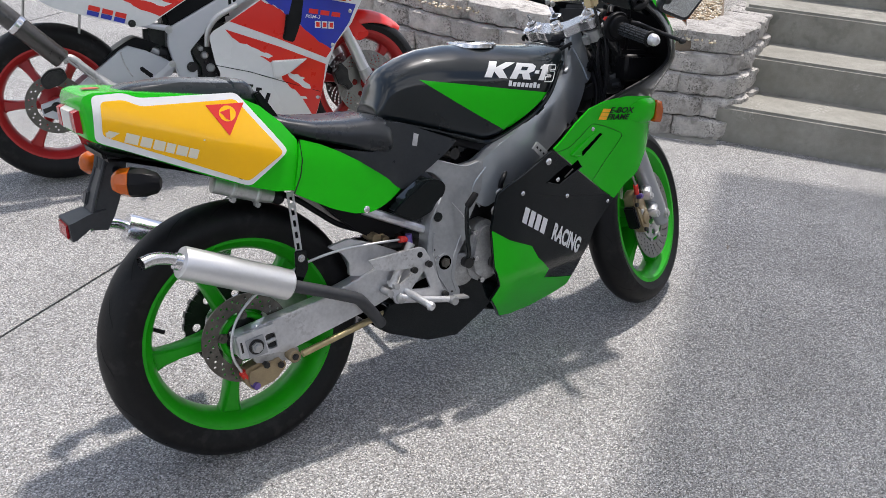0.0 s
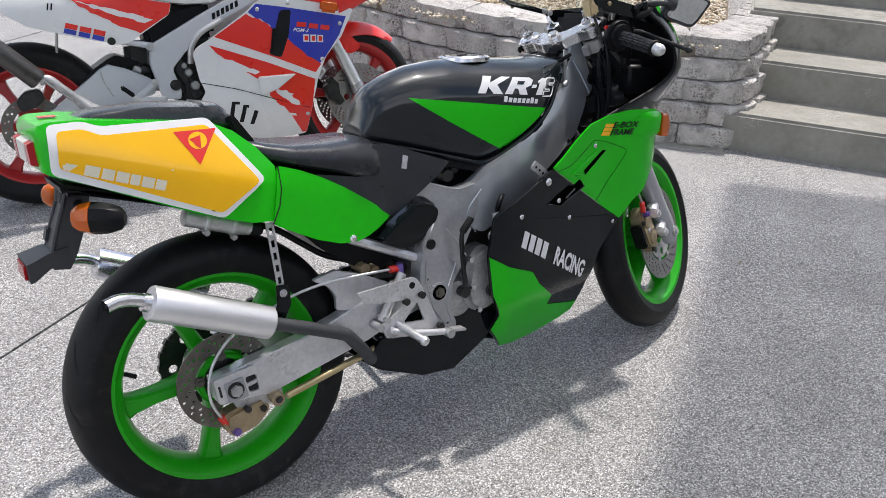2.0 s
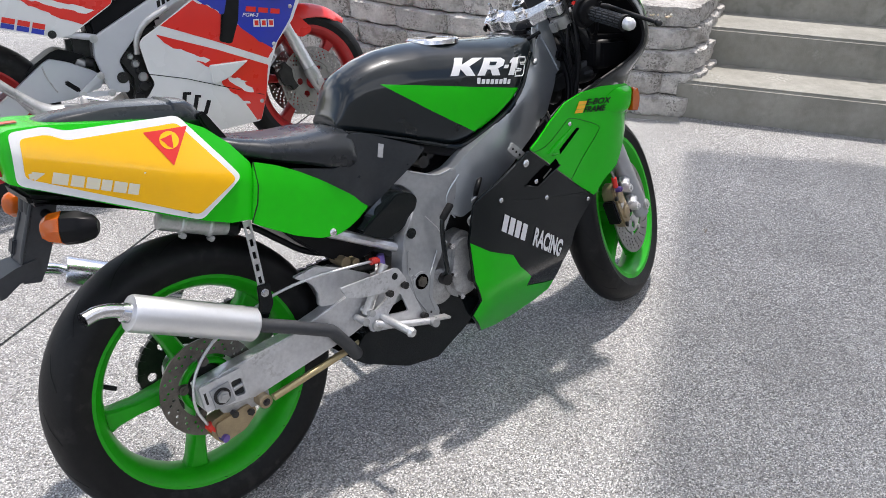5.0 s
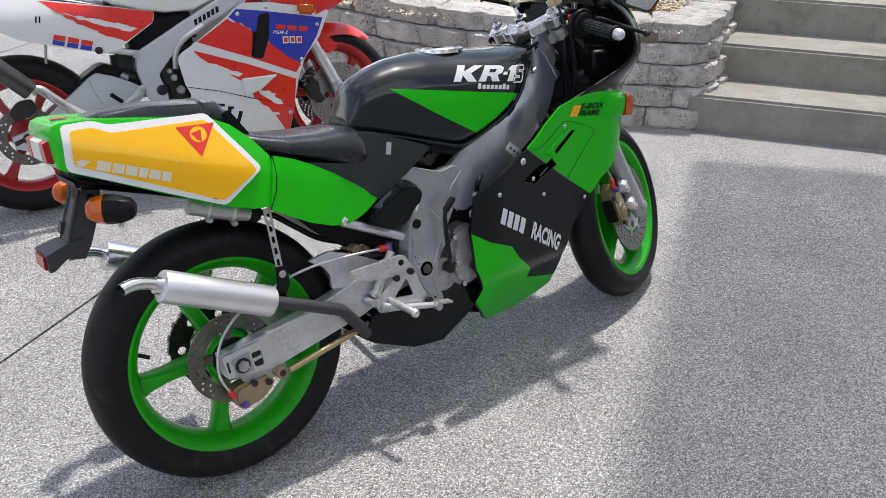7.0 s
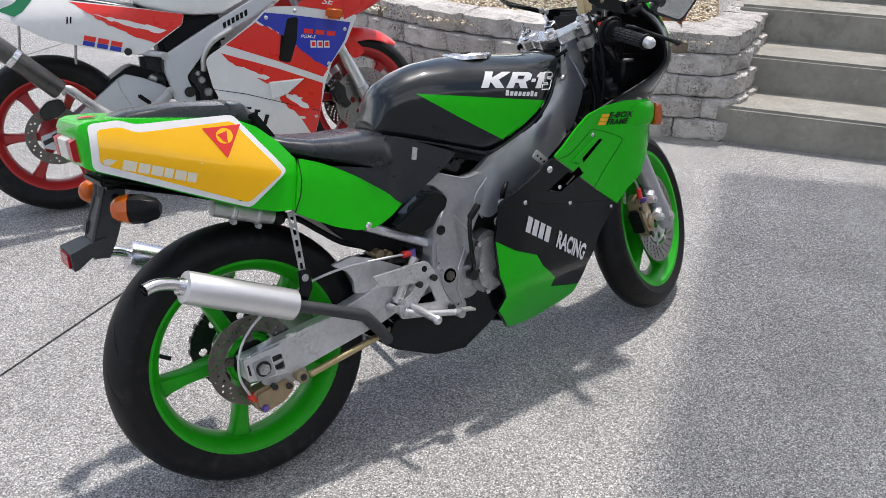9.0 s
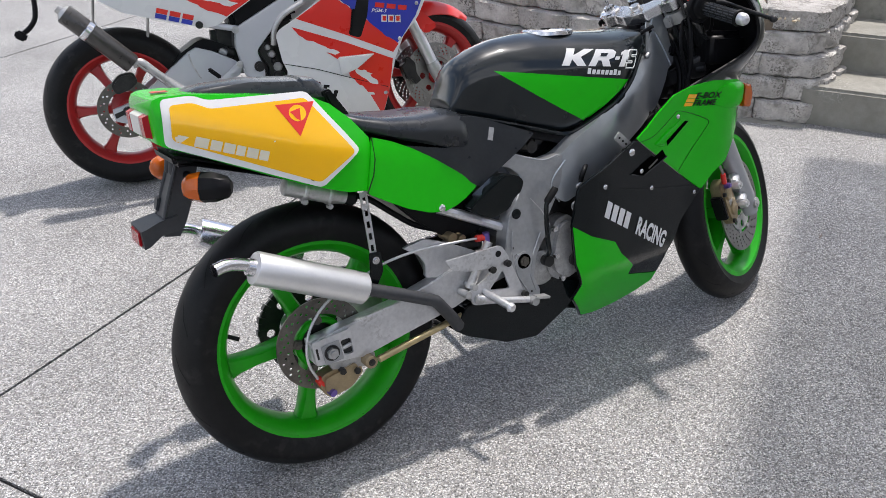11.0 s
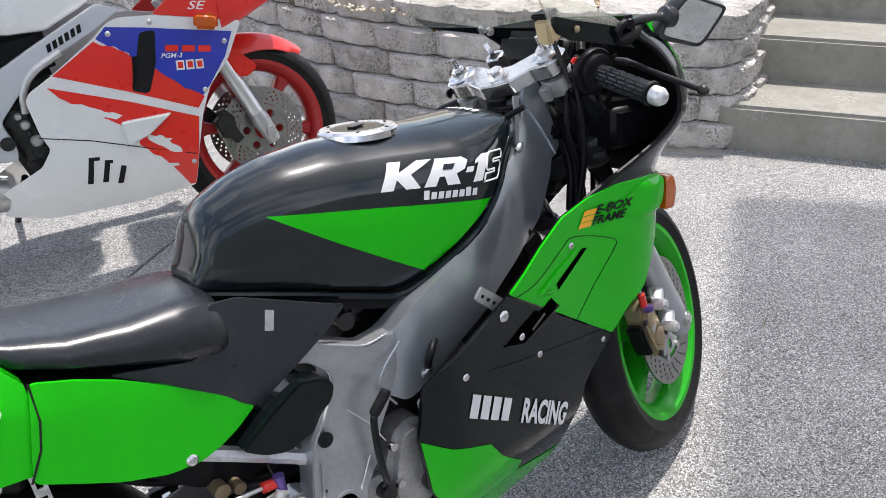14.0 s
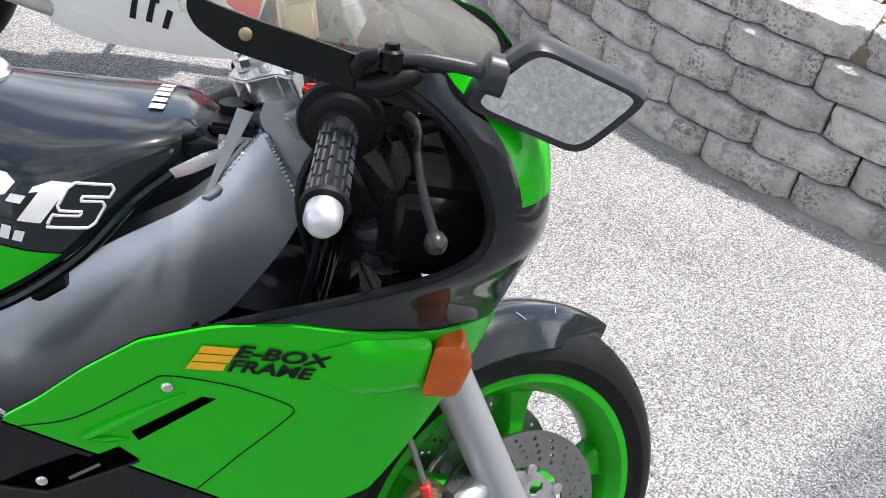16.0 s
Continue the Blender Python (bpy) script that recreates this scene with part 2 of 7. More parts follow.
def weather(m, colour, fine, coarse, lo, hi, most, coords="Generated"):
    """Speckled stains that gather in patches."""
    n, l = m.node_tree.nodes, m.node_tree.links
    b = n["Principled BSDF"]
    was = b.inputs["Base Color"].links[0].from_socket
    co = n.new("ShaderNodeTexCoord")
    at = co.outputs["Object"]
    oi = n.new("ShaderNodeObjectInfo")
    jump = n.new("ShaderNodeVectorMath")
    jump.operation = "MULTIPLY_ADD"
    l.new(oi.outputs["Random"], jump.inputs[0])
    jump.inputs[1].default_value = (37.0, 61.0, 17.0)
    l.new(at, jump.inputs[2])
    facs = []
    for sc, a, c in ((fine, 0.5, 0.62), (coarse, lo, hi)):
        t = n.new("ShaderNodeTexNoise")
        t.inputs["Scale"].default_value, t.inputs["Detail"].default_value = sc, 5
        l.new(jump.outputs[0], t.inputs["Vector"])
        r = n.new("ShaderNodeMapRange")
        r.inputs[1].default_value, r.inputs[2].default_value = a, c
        l.new(t.outputs[0], r.inputs[0])
        facs.append(r.outputs[0])
    k = n.new("ShaderNodeMath")
    k.operation = "MULTIPLY"
    l.new(facs[0], k.inputs[0])
    l.new(facs[1], k.inputs[1])
    k2 = n.new("ShaderNodeMath")
    k2.operation = "MULTIPLY"
    k2.inputs[1].default_value = most
    l.new(k.outputs[0], k2.inputs[0])
    mx = n.new("ShaderNodeMix")
    mx.data_type = "RGBA"
    mx.inputs[7].default_value = (*colour, 1)
    l.new(k2.outputs[0], mx.inputs[0])
    l.new(was, mx.inputs[6])
    l.new(mx.outputs[2], b.inputs["Base Color"])


weather(BLOCKS, (0.10, 0.092, 0.08), 110, 8, 0.44, 0.64, 0.9)
weather(BLOCKS, (0.17, 0.158, 0.14), 26, 5, 0.40, 0.65, 0.7)
weather(CONCRETE, (0.17, 0.17, 0.145), 16, 2.2, 0.4, 0.65, 0.75)
weather(CONCRETE, (0.66, 0.64, 0.6), 90, 4, 0.58, 0.75, 0.5)
weather(ALU_D, (0.12, 0.115, 0.11), 60, 14, 0.5, 0.7, 0.7)
weather(ALU, (0.3, 0.29, 0.28), 120, 12, 0.5, 0.7, 0.6)
weather(RUBBER, (0.04, 0.039, 0.036), 40, 9, 0.5, 0.7, 0.5)
JOINT = mat("joint_filler", (0.05, 0.048, 0.045), 0.9, second=(0.09, 0.085, 0.08), scale=30)
PEBBLE = mat("pebbles", (0.62, 0.52, 0.38), 0.6, second=(0.42, 0.34, 0.25), scale=60, mix=0.8)
SOIL = mat("soil", (0.2, 0.16, 0.12), 0.9, bump=0.6, bscale=90, bdist=0.01)
CLAY = mat("terracotta", (0.5, 0.16, 0.06), 0.6, second=(0.42, 0.13, 0.05), scale=12)


# ---- building helpers ----
def finish(bm, angle=38):
    bmesh.ops.remove_doubles(bm, verts=bm.verts, dist=1e-5)
    bmesh.ops.recalc_face_normals(bm, faces=bm.faces)
    lim = radians(angle)
    for f in bm.faces:
        f.smooth = True
    for e in bm.edges:
        e.smooth = len(e.link_faces) == 2 and e.calc_face_angle(9) < lim


def part(name, bm, material, parent=None, label="", angle=38):
    """Links a bmesh as one mesh object under a thing or under a part."""
    finish(bm, angle)
    me = bpy.data.meshes.new(name)
    bm.to_mesh(me)
    bm.free()
    me.materials.append(material)
    ob = new(name, me)
    ob.parent = parent
    if label:
        ob["label"] = label
    return ob


def thing(name, at, label, category, group="", kind=""):
    ob = new(name)
    ob.empty_display_size = 0.05
    ob.matrix_basis = at
    return tagged(ob, label, category, group, kind)


def loft(rings, closed=True, caps=True):
    """Rings of equally many points, joined one to the next."""
    bm = bmesh.new()
    rows = [[bm.verts.new(p) for p in r] for r in rings]
    n = len(rows[0])
    for a, b in zip(rows, rows[1:]):
        for i in range(n if closed else n - 1):
            bm.faces.new((a[i], a[(i + 1) % n], b[(i + 1) % n], b[i]))
    if caps and closed:
        bm.faces.new(rows[0])
        bm.faces.new(rows[-1])
    return bm


def smooth_path(pts, per=6):
    """A Catmull-Rom curve through the points."""
    P = [Vector(p) for p in pts]
    if len(P) < 3:
        return P
    P = [2 * P[0] - P[1]] + P + [2 * P[-1] - P[-2]]
    out = []
    for a, b, c, d in zip(P, P[1:], P[2:], P[3:]):
        for k in range(per):
            t = k / per
            out.append(0.5 * (2 * b + (c - a) * t + (2 * a - 5 * b + 4 * c - d) * t * t + (3 * b - a - 3 * c + d) * t ** 3))
    return out + [P[-2]]


def sweep(path, radii, n=14, caps=True, squash=1.0):
    """A round tube along a path; radii: one number, or one for each point."""
    path = [Vector(p) for p in path]
    radii = [radii] * len(path) if isinstance(radii, (int, float)) else list(radii)
    up = Vector((0, 1, 0.01)).normalized()
    rings = []
    for i, p in enumerate(path):
        d = (path[min(i + 1, len(path) - 1)] - path[max(i - 1, 0)]).normalized()
        if abs(d.dot(up)) > 0.95:
            up = Vector((1, 0, 0.02)).normalized()
        side = d.cross(up).normalized()
        top = side.cross(d).normalized()
        rings.append([p + radii[i] * (math.cos(a) * side + squash * math.sin(a) * top) for a in (2 * math.pi * k / n for k in range(n))])
    return loft(rings, True, caps)


def tube(pts, r, n=12, per=6):
    return sweep(smooth_path(pts, per), r, n)


def rod(a, b, r, n=16, r2=None):
    return sweep([a, Vector(a) * 0.5 + Vector(b) * 0.5, b], [r, (r + (r2 or r)) / 2, r2 or r], n)


def spin(profile, n=64, centre=(0, 0, 0), closed=False):
    """A solid of revolution about the y axis; profile: (radius, y)."""
    c = Vector(centre)
    rings = [[c + Vector((r * math.cos(a), y, r * math.sin(a))) for r, y in profile] for a in (2 * math.pi * k / n for k in range(n))]
    bm = bmesh.new()
    rows = [[bm.verts.new(p) for p in r] for r in rings]
    m = len(profile)
    for i in range(n):
        a, b = rows[i], rows[(i + 1) % n]
        for j in range(m if closed else m - 1):
            bm.faces.new((a[j], a[(j + 1) % m], b[(j + 1) % m], b[j]))
    return bm


def bevelled(bm, w, segments=2):
    es = [e for e in bm.edges if len(e.link_faces) == 2 and e.calc_face_angle(0) > 0.6]
    bmesh.ops.bevel(bm, geom=es, offset=w, segments=segments, affect="EDGES", clamp_overlap=True)
    return bm


def block(size, at=None, w=0.004, segments=2):
    bm = bmesh.new()
    bmesh.ops.create_cube(bm, size=1, matrix=Matrix.Diagonal((*size, 1)))
    if w:
        bevelled(bm, w, segments)
    if at is not None:
        bm.transform(at)
    return bm


def prism(outline, y0, y1, w=0.003):
    """An (x, z) outline drawn out from y0 to y1, with worn edges."""
    bm = bmesh.new()
    lo = [bm.verts.new((x, y0, z)) for x, z in outline]
    hi = [bm.verts.new((x, y1, z)) for x, z in outline]
    n = len(lo)
    bm.faces.new(lo)
    bm.faces.new(hi)
    for i in range(n):
        bm.faces.new((lo[i], lo[(i + 1) % n], hi[(i + 1) % n], hi[i]))
    bmesh.ops.recalc_face_normals(bm, faces=bm.faces)
    if w:
        bevelled(bm, w, 2)
    return bm


def rounded(outline, r=0.01, per=4):
    """Rounds the corners of an outline."""
    out, n = [], len(outline)
    for i in range(n):
        a, b, c = (Vector(outline[j % n]) for j in (i - 1, i, i + 1))
        d1, d2 = min(r, (a - b).length * 0.45), min(r, (c - b).length * 0.45)
        p, q = b + (a - b).normalized() * d1, b + (c - b).normalized() * d2
        for k in range(per + 1):
            t = k / per
            out.append(tuple((1 - t) ** 2 * p + 2 * t * (1 - t) * b + t * t * q))
    return out


CREASES = {}


def skin(outline, f, lift=0.0, thick=0.004, step=0.03):
    """A panel: an (x, z) outline laid on the surface y = f(x, z), lifted outwards (to -y), with thickness."""
    bm = bmesh.new()
    bm.faces.new([bm.verts.new((x, 0, z)) for x, z in outline])
    xs, zs = [p[0] for p in outline], [p[1] for p in outline]
    for lo, hi, axis in ((min(xs), max(xs), 0), (min(zs), max(zs), 2)):
        k = math.floor(lo / step) + 1
        while k * step < hi:
            co, no = [0, 0, 0], [0, 0, 0]
            co[axis], no[axis] = k * step, 1
            bmesh.ops.bisect_plane(bm, geom=bm.verts[:] + bm.edges[:] + bm.faces[:], plane_co=co, plane_no=no)
            k += 1
    for co, no in CREASES.get(f, ()):
        bmesh.ops.bisect_plane(bm, geom=bm.verts[:] + bm.edges[:] + bm.faces[:], plane_co=co, plane_no=no)
    bmesh.ops.triangulate(bm, faces=[g for g in bm.faces if len(g.verts) > 4])
    for v in bm.verts:
        v.co.y = f(v.co.x, v.co.z) - lift
    if thick:
        ext = bmesh.ops.extrude_face_region(bm, geom=bm.faces[:])
        for v in ext["geom"]:
            if isinstance(v, bmesh.types.BMVert):
                v.co.y += thick
    return bm


def pierced(outline, holes, y0, thick):
    """A flat (x, z) plate with holes through it."""
    bm = bmesh.new()
    es = []
    for ring in [outline] + list(holes):
        vs = [bm.verts.new((x, y0, z)) for x, z in ring]
        es += [bm.edges.new((vs[i - 1], vs[i])) for i in range(len(vs))]
    bmesh.ops.triangle_fill(bm, use_beauty=True, edges=es, normal=(0, 1, 0))
    ext = bmesh.ops.extrude_face_region(bm, geom=bm.faces[:])
    for v in ext["geom"]:
        if isinstance(v, bmesh.types.BMVert):
            v.co.y += thick
    return bm


def disc_at(x, y0, y1, z, r, n=20):
    """A short round boss along y."""
    return sweep([(x, y0, z), (x, y1, z), (x, y1 + (y1 - y0) * 0.08, z)], [r, r, r * 0.85], n)


def other_side(bm):
    """Mirrors a bmesh to the left side."""
    bm.transform(Matrix.Diagonal((1, -1, 1, 1)))
    return bm


def join(*bms):
    out = bms[0]
    for b in bms[1:]:
        me = bpy.data.meshes.new("tmp")
        b.to_mesh(me)
        b.free()
        out.from_mesh(me)
        bpy.data.meshes.remove(me)
    return out


def hexbolt(at, axis, r=0.008, h=0.006, n=6):
    a = Vector(at)
    d = Vector(axis).normalized()
    return join(sweep([a, a + d * h * 0.3], r * 1.5, 16), sweep([a, a + d * h], r, n))


def dome(at, axis, r=0.008):
    """A round screw head."""
    a, d = Vector(at), Vector(axis).normalized()
    return sweep([a - d * 0.002, a + d * 0.001, a + d * r * 0.35, a + d * r * 0.5], [r, r, r * 0.8, r * 0.35], 14)


def lettering(text, origin, along, up, size, f, lift=0.0015, thick=0.0008, shear=0.0, width=1.0, parent=None, material=None, name="lettering", label="", bold=0.012):
    """Words on the surface y = f(x, z): origin, along and up are (x, z)."""
    cu = bpy.data.curves.new("words", "FONT")
    cu.body, cu.size, cu.shear, cu.fill_mode = text, 1.0, shear, "FRONT"
    cu.resolution_u = 3
    cu.offset = bold
    tmp = bpy.data.objects.new("words", cu)
    scene.collection.objects.link(tmp)
    dg = bpy.context.evaluated_depsgraph_get()
    me = bpy.data.meshes.new_from_object(tmp.evaluated_get(dg))
    bpy.data.objects.remove(tmp)
    bpy.data.curves.remove(cu)
    bm = bmesh.new()
    bm.from_mesh(me)
    bpy.data.meshes.remove(me)
    for v in bm.verts:
        u, w = v.co.x * size * width, v.co.y * size
        x, z = origin[0] + along[0] * u + up[0] * w, origin[1] + along[1] * u + up[1] * w
        v.co = (x, f(x, z) - lift, z)
    return part(name, bm, material, parent, label)


# ---- ground ----
GRID = radians(32)
GU, GV = Vector((math.cos(GRID), math.sin(GRID), 0)), Vector((-math.sin(GRID), math.cos(GRID), 0))


def flat(corners, z0, z1):
    bm = bmesh.new()
    lo = [bm.verts.new((x, y, z0)) for x, y in corners]
    hi = [bm.verts.new((x, y, z1)) for x, y in corners]
    n = len(lo)
    bm.faces.new(lo)
    bm.faces.new(hi)
    for i in range(n):
        bm.faces.new((lo[i], lo[(i + 1) % n], hi[(i + 1) % n], hi[i]))
    return bm


ground = part("ground", flat([(-300, -300), (300, -300), (300, 300), (-300, 300)], -0.2, -0.02), SAND)
tagged(ground, "sandy turf round the driveway", "ground", kind="structure")
pavement = part("pavement", flat([(-24, -24), (24, -24), (24, 24), (-24, 24)], -0.018, -0.010), JOINT)
tagged(pavement, "driveway of pale exposed-aggregate concrete slabs with dark joints", "driveway", kind="structure")
for u0, u1 in ((-13.5, -7.0), (-7.0, -0.45), (-0.45, 7.0), (7.0, 13.5)):
    for v0, v1 in ((-13.0, -7.0), (-7.0, -1.63), (-1.63, 0.89), (0.89, 3.41), (3.41, 9.0)):
        if u0 == -0.45 and v0 > -7.5 and v1 < 1:
            if v0 > -2:
                continue
            v1 = 0.89
        g = 0.005
        cs = [GU * u + GV * v for u, v in ((u0 + g, v0 + g), (u1 - g, v0 + g), (u1 - g, v1 - g), (u0 + g, v1 - g))]
        part("slab", bevelled(flat([(c.x, c.y) for c in cs], -0.010, 0.0), 0.003, 1), GRAVELLY, pavement)

# ---- steps beside the wall ----
SA, SN = Vector((0.59, -0.807, 0)).normalized(), Vector((0.807, 0.59, 0)).normalized()
RISE, TREAD = 0.178, 0.325
S0 = Vector((2.868, 0.838, 0)) - SA * 0.095
for k in range(6):
    a = S0 + SN * (TREAD * k) + SA * 0.012 * k
    b = a + SA * 4.5
    back = SN * (TREAD * (6 - k) + 1.5)
    bm = flat([(p.x, p.y) for p in (a, b, b + back, a + back)], RISE * k - 0.03 * (k == 0), RISE * (k + 1))
    es = [e for e in bm.edges if all(v.co.z > RISE * (k + 1) - 0.01 for v in e.verts)]
    bmesh.ops.bevel(bm, geom=es, offset=0.014, segments=5, affect="EDGES")
    step = part("step", bm, CONCRETE, angle=8)
    tagged(step, "cast grey concrete step with a rounded, stained nosing", "step", "garden steps", "structure")

# ---- retaining wall of split-face blocks ----
LINE = smooth_path([(4.237, 1.53, 0), (3.7, 1.25, 0), (3.35, 1.06, 0), (3.12, 0.945, 0), (2.98, 0.888, 0), (2.86, 0.865, 0), (2.79, 0.915, 0), (2.60, 1.115, 0),
                    (2.31, 1.40, 0), (2.115, 1.63, 0), (1.955, 1.905, 0), (1.83, 2.2, 0), (1.74, 2.6, 0), (1.68, 3.2, 0), (1.62, 4.2, 0), (1.6, 6.0, 0)], 24)
ACC = [0.0]
for p, q in zip(LINE, LINE[1:]):
    ACC.append(ACC[-1] + (q - p).length)


def along(s):
    i = max(0, min(len(LINE) - 2, int(np.searchsorted(ACC, s)) - 1))
    t = (s - ACC[i]) / max(ACC[i + 1] - ACC[i], 1e-6)
    return LINE[i].lerp(LINE[i + 1], t)


def split_block(length, height, depth, seed):
    """A concrete block whose face (to -y) is broken off roughly and bulges, with chipped, rounded edges."""
    rnd = random.Random(seed)
    us = (-1.0, -0.98, -0.9, -0.78, -0.66, -0.5, -0.33, -0.16, 0.0, 0.16, 0.33, 0.5, 0.66, 0.78, 0.9, 0.98, 1.0)
    vs = (-1.0, -0.9, -0.65, -0.35, 0.0, 0.35, 0.65, 0.9, 1.0)
    nx, nz = len(us), len(vs)
    kl, kr_ = rnd.uniform(0.48, 0.66), rnd.uniform(0.48, 0.66)
    bm = bmesh.new()
    grid = []
    for v in vs:
        row = []
        for u in us:
            k = kl if u < 0 else kr_
            face = 1 - 0.62 * max(0, (abs(u) - k) / (1 - k)) ** 1.15
            out = 0.05 * face * (0.8 if abs(v) == 1 else 1.0) - (0.006 if abs(u) == 1 else 0) + 0.003 * v
            chip = 0.036 * max(0, noise.noise((u * 3.0 + seed * 5.3, v * 2.4, 3.5 + seed)) - 0.2) * (abs(v) > 0.85 or abs(u) > 0.95)
            rough = 0.008 * noise.noise((u * 3 + seed * 9.1, v * 1.5, 0.5)) + 0.004 * noise.noise((u * 9 + seed * 3.7, v * 4, 2.5)) + rnd.uniform(-0.0014, 0.0014)
            x = u * 0.5 * length + rnd.uniform(-0.0015, 0.0015)
            z = v * 0.5 * height * (1 - 0.05 * abs(u) ** 8) + 0.003 * min(0, noise.noise((u * 3.4 + seed * 2.9, v, 7.5))) * v + rnd.uniform(-0.0012, 0.0012)
            row.append(bm.verts.new((x, -depth / 2 + 0.02 - out + rough + chip, z)))
        grid.append(row)
    for j in range(nz - 1):
        for i in range(nx - 1):
            bm.faces.new((grid[j][i], grid[j][i + 1], grid[j + 1][i + 1], grid[j + 1][i]))
    rim = grid[0] + [grid[j][-1] for j in range(1, nz)] + grid[-1][-2::-1] + [grid[j][0] for j in range(nz - 2, 0, -1)]
    back = [bm.verts.new((v.co.x * 0.86, depth / 2, v.co.z)) for v in rim]
    n = len(rim)
    for i in range(n):
        bm.faces.new((rim[i], back[i], back[(i + 1) % n], rim[(i + 1) % n]))
    bm.faces.new(back)
    finish(bm, 42)
    me = bpy.data.meshes.new("block")
    bm.to_mesh(me)
    bm.free()
    me.materials.append(BLOCKS)
    return me


wall = new("wall_garden")
tagged(wall, "curved low retaining wall of weathered grey split-face concrete blocks", "wall", kind="structure")
COURSE, LONG, DEEP = 0.101, 0.286, 0.2
VARIANTS = [split_block(LONG - 0.004, COURSE - 0.003, DEEP, s) for s in range(9)]
SHORT = [split_block(LONG * 0.55, COURSE - 0.003, DEEP * 0.9, s) for s in range(20, 24)]
CORNER = ACC[min(range(len(LINE)), key=lambda j: LINE[j].y)]
wr = random.Random(4)


def lay(c, s, ln, shapes):
    """One block of course c with its face along the line from s to s + ln; the front leans back, the side by the steps stands upright."""
    p, q = along(s), along(s + ln)
    d = (q - p).normalized()
    out = Vector((-d.y, d.x, 0))
    mid = (p + q) / 2 + Vector((0, 0, COURSE * (c + 0.5))) - out * (DEEP / 2 - wr.uniform(0, 0.008))
    lean = min(1, max(0, (s + ln - CORNER) / 0.15))
    mid += Vector((0.015, 0.03, 0)) * c * (1 - lean) - out * 0.027 * c * lean
    ob = new("block", wr.choice(shapes))
    ob.parent = wall
    xa = out.cross(Vector((0, 0, 1)))
    rot = Matrix((xa, -out, (0, 0, 1))).transposed()
    ob.matrix_basis = Matrix.Translation(mid) @ rot.to_4x4() @ pose(0, 0, 0, wr.uniform(-0.6, 0.6), wr.uniform(-0.4, 0.4), wr.uniform(-1.2, 1.2))


STUB = LONG * 0.55 + 0.004
for c in range(5):
    first = CORNER - (0.085 if c == 3 else 0.0)
    s = first
    if c % 2:
        lay(c, s, STUB, SHORT)
        s += STUB
    while s < ACC[-1] - 0.4:
        lay(c, s, LONG, VARIANTS)
        s += LONG
    s = first - STUB
    if c == 4:
        s = first - LONG
        lay(c, s, LONG, VARIANTS)
        s -= STUB
    while s > 0.05:
        lay(c, s, STUB, SHORT)
        s -= STUB

# footing strip along the foot of the wall
bm = bmesh.new()
prev = None
for i in range(2, len(LINE) - 1, 4):
    if i < min(range(len(LINE)), key=lambda j: LINE[j].y) + 18:
        continue
    p, d = LINE[i], (LINE[i + 1] - LINE[i - 1]).normalized()
    out = Vector((-d.y, d.x, 0))
    w = 0.055 + 0.02 * noise.noise(p * 6)
    ring = [bm.verts.new(p + out * w + Vector((0, 0, 0.0005))), bm.verts.new(p + out * (w - 0.02) + Vector((0, 0, 0.006))), bm.verts.new(p - out * 0.15 + Vector((0, 0, 0.008)))]
    if prev:
        for j in range(2):
            bm.faces.new((prev[j], prev[j + 1], ring[j + 1], ring[j]))
    prev = ring
tagged(part("wall_footing", bm, CONCRETE), "smooth cement strip along the foot of the wall", "footing", kind="structure")

# bed behind the wall
bm = flat([(1.72, 6.0), (1.86, 2.45), (2.22, 1.68), (2.7, 1.12), (2.86, 1.02), (3.0, 1.12), (4.2, 2.1), (9, 6), (9, 14), (1.7, 14)], 0.0, 0.45)
tagged(part("garden_bed", bm, SOIL), "soil bed held by the block wall", "garden bed", kind="structure")


def pebble_bed(count):
    rnd = random.Random(7)
    base = bmesh.new()
    bmesh.ops.create_icosphere(base, subdivisions=1, radius=1)
    bv = np.array([v.co[:] for v in base.verts])
    bf = np.array([[v.index for v in f.verts] for f in base.faces])
    base.free()
    V, F = [], []
    inside = lambda x, y: (y > 1.12 + (2.7 - x) * 1.17) if x < 2.75 else y > 1.05 + (x - 2.86) * 0.78
    while len(V) < count:
        x, y = rnd.uniform(1.75, 3.9), rnd.uniform(1.0, 3.6)
        if x < 1.9 and y < 2.4 or not inside(x, y):
            continue
        sc = np.array([rnd.uniform(0.005, 0.012), rnd.uniform(0.005, 0.010), rnd.uniform(0.004, 0.007)])
        R = np.array(Euler((rnd.uniform(-0.4, 0.4), rnd.uniform(-0.4, 0.4), rnd.uniform(0, 6.3))).to_matrix())
        F.append(bf + len(V) * len(bv))
        V.append((bv * sc) @ R.T + (x, y, 0.455 + rnd.uniform(0, 0.016)))
    me = bpy.data.meshes.new("pebbles")
    me.from_pydata(np.concatenate(V).tolist(), [], np.concatenate(F).tolist())
    me.shade_smooth()
    m = PEBBLE
    n, l = m.node_tree.nodes, m.node_tree.links
    geo = n.new("ShaderNodeNewGeometry")
    cr = n.new("ShaderNodeValToRGB")
    e = cr.color_ramp.elements
    e[0].color, e[1].color = (0.45, 0.34, 0.22, 1), (0.85, 0.82, 0.74, 1)
    k = e.new(0.5)
    k.color = (0.66, 0.56, 0.4, 1)
    l.new(geo.outputs["Random Per Island"], cr.inputs[0])
    l.new(cr.outputs[0], n["Principled BSDF"].inputs["Base Color"])
    me.materials.append(m)
    return new("pebbles", me)


tagged(pebble_bed(17000), "tan and cream river pebbles covering the bed", "pebbles", kind="stuff")

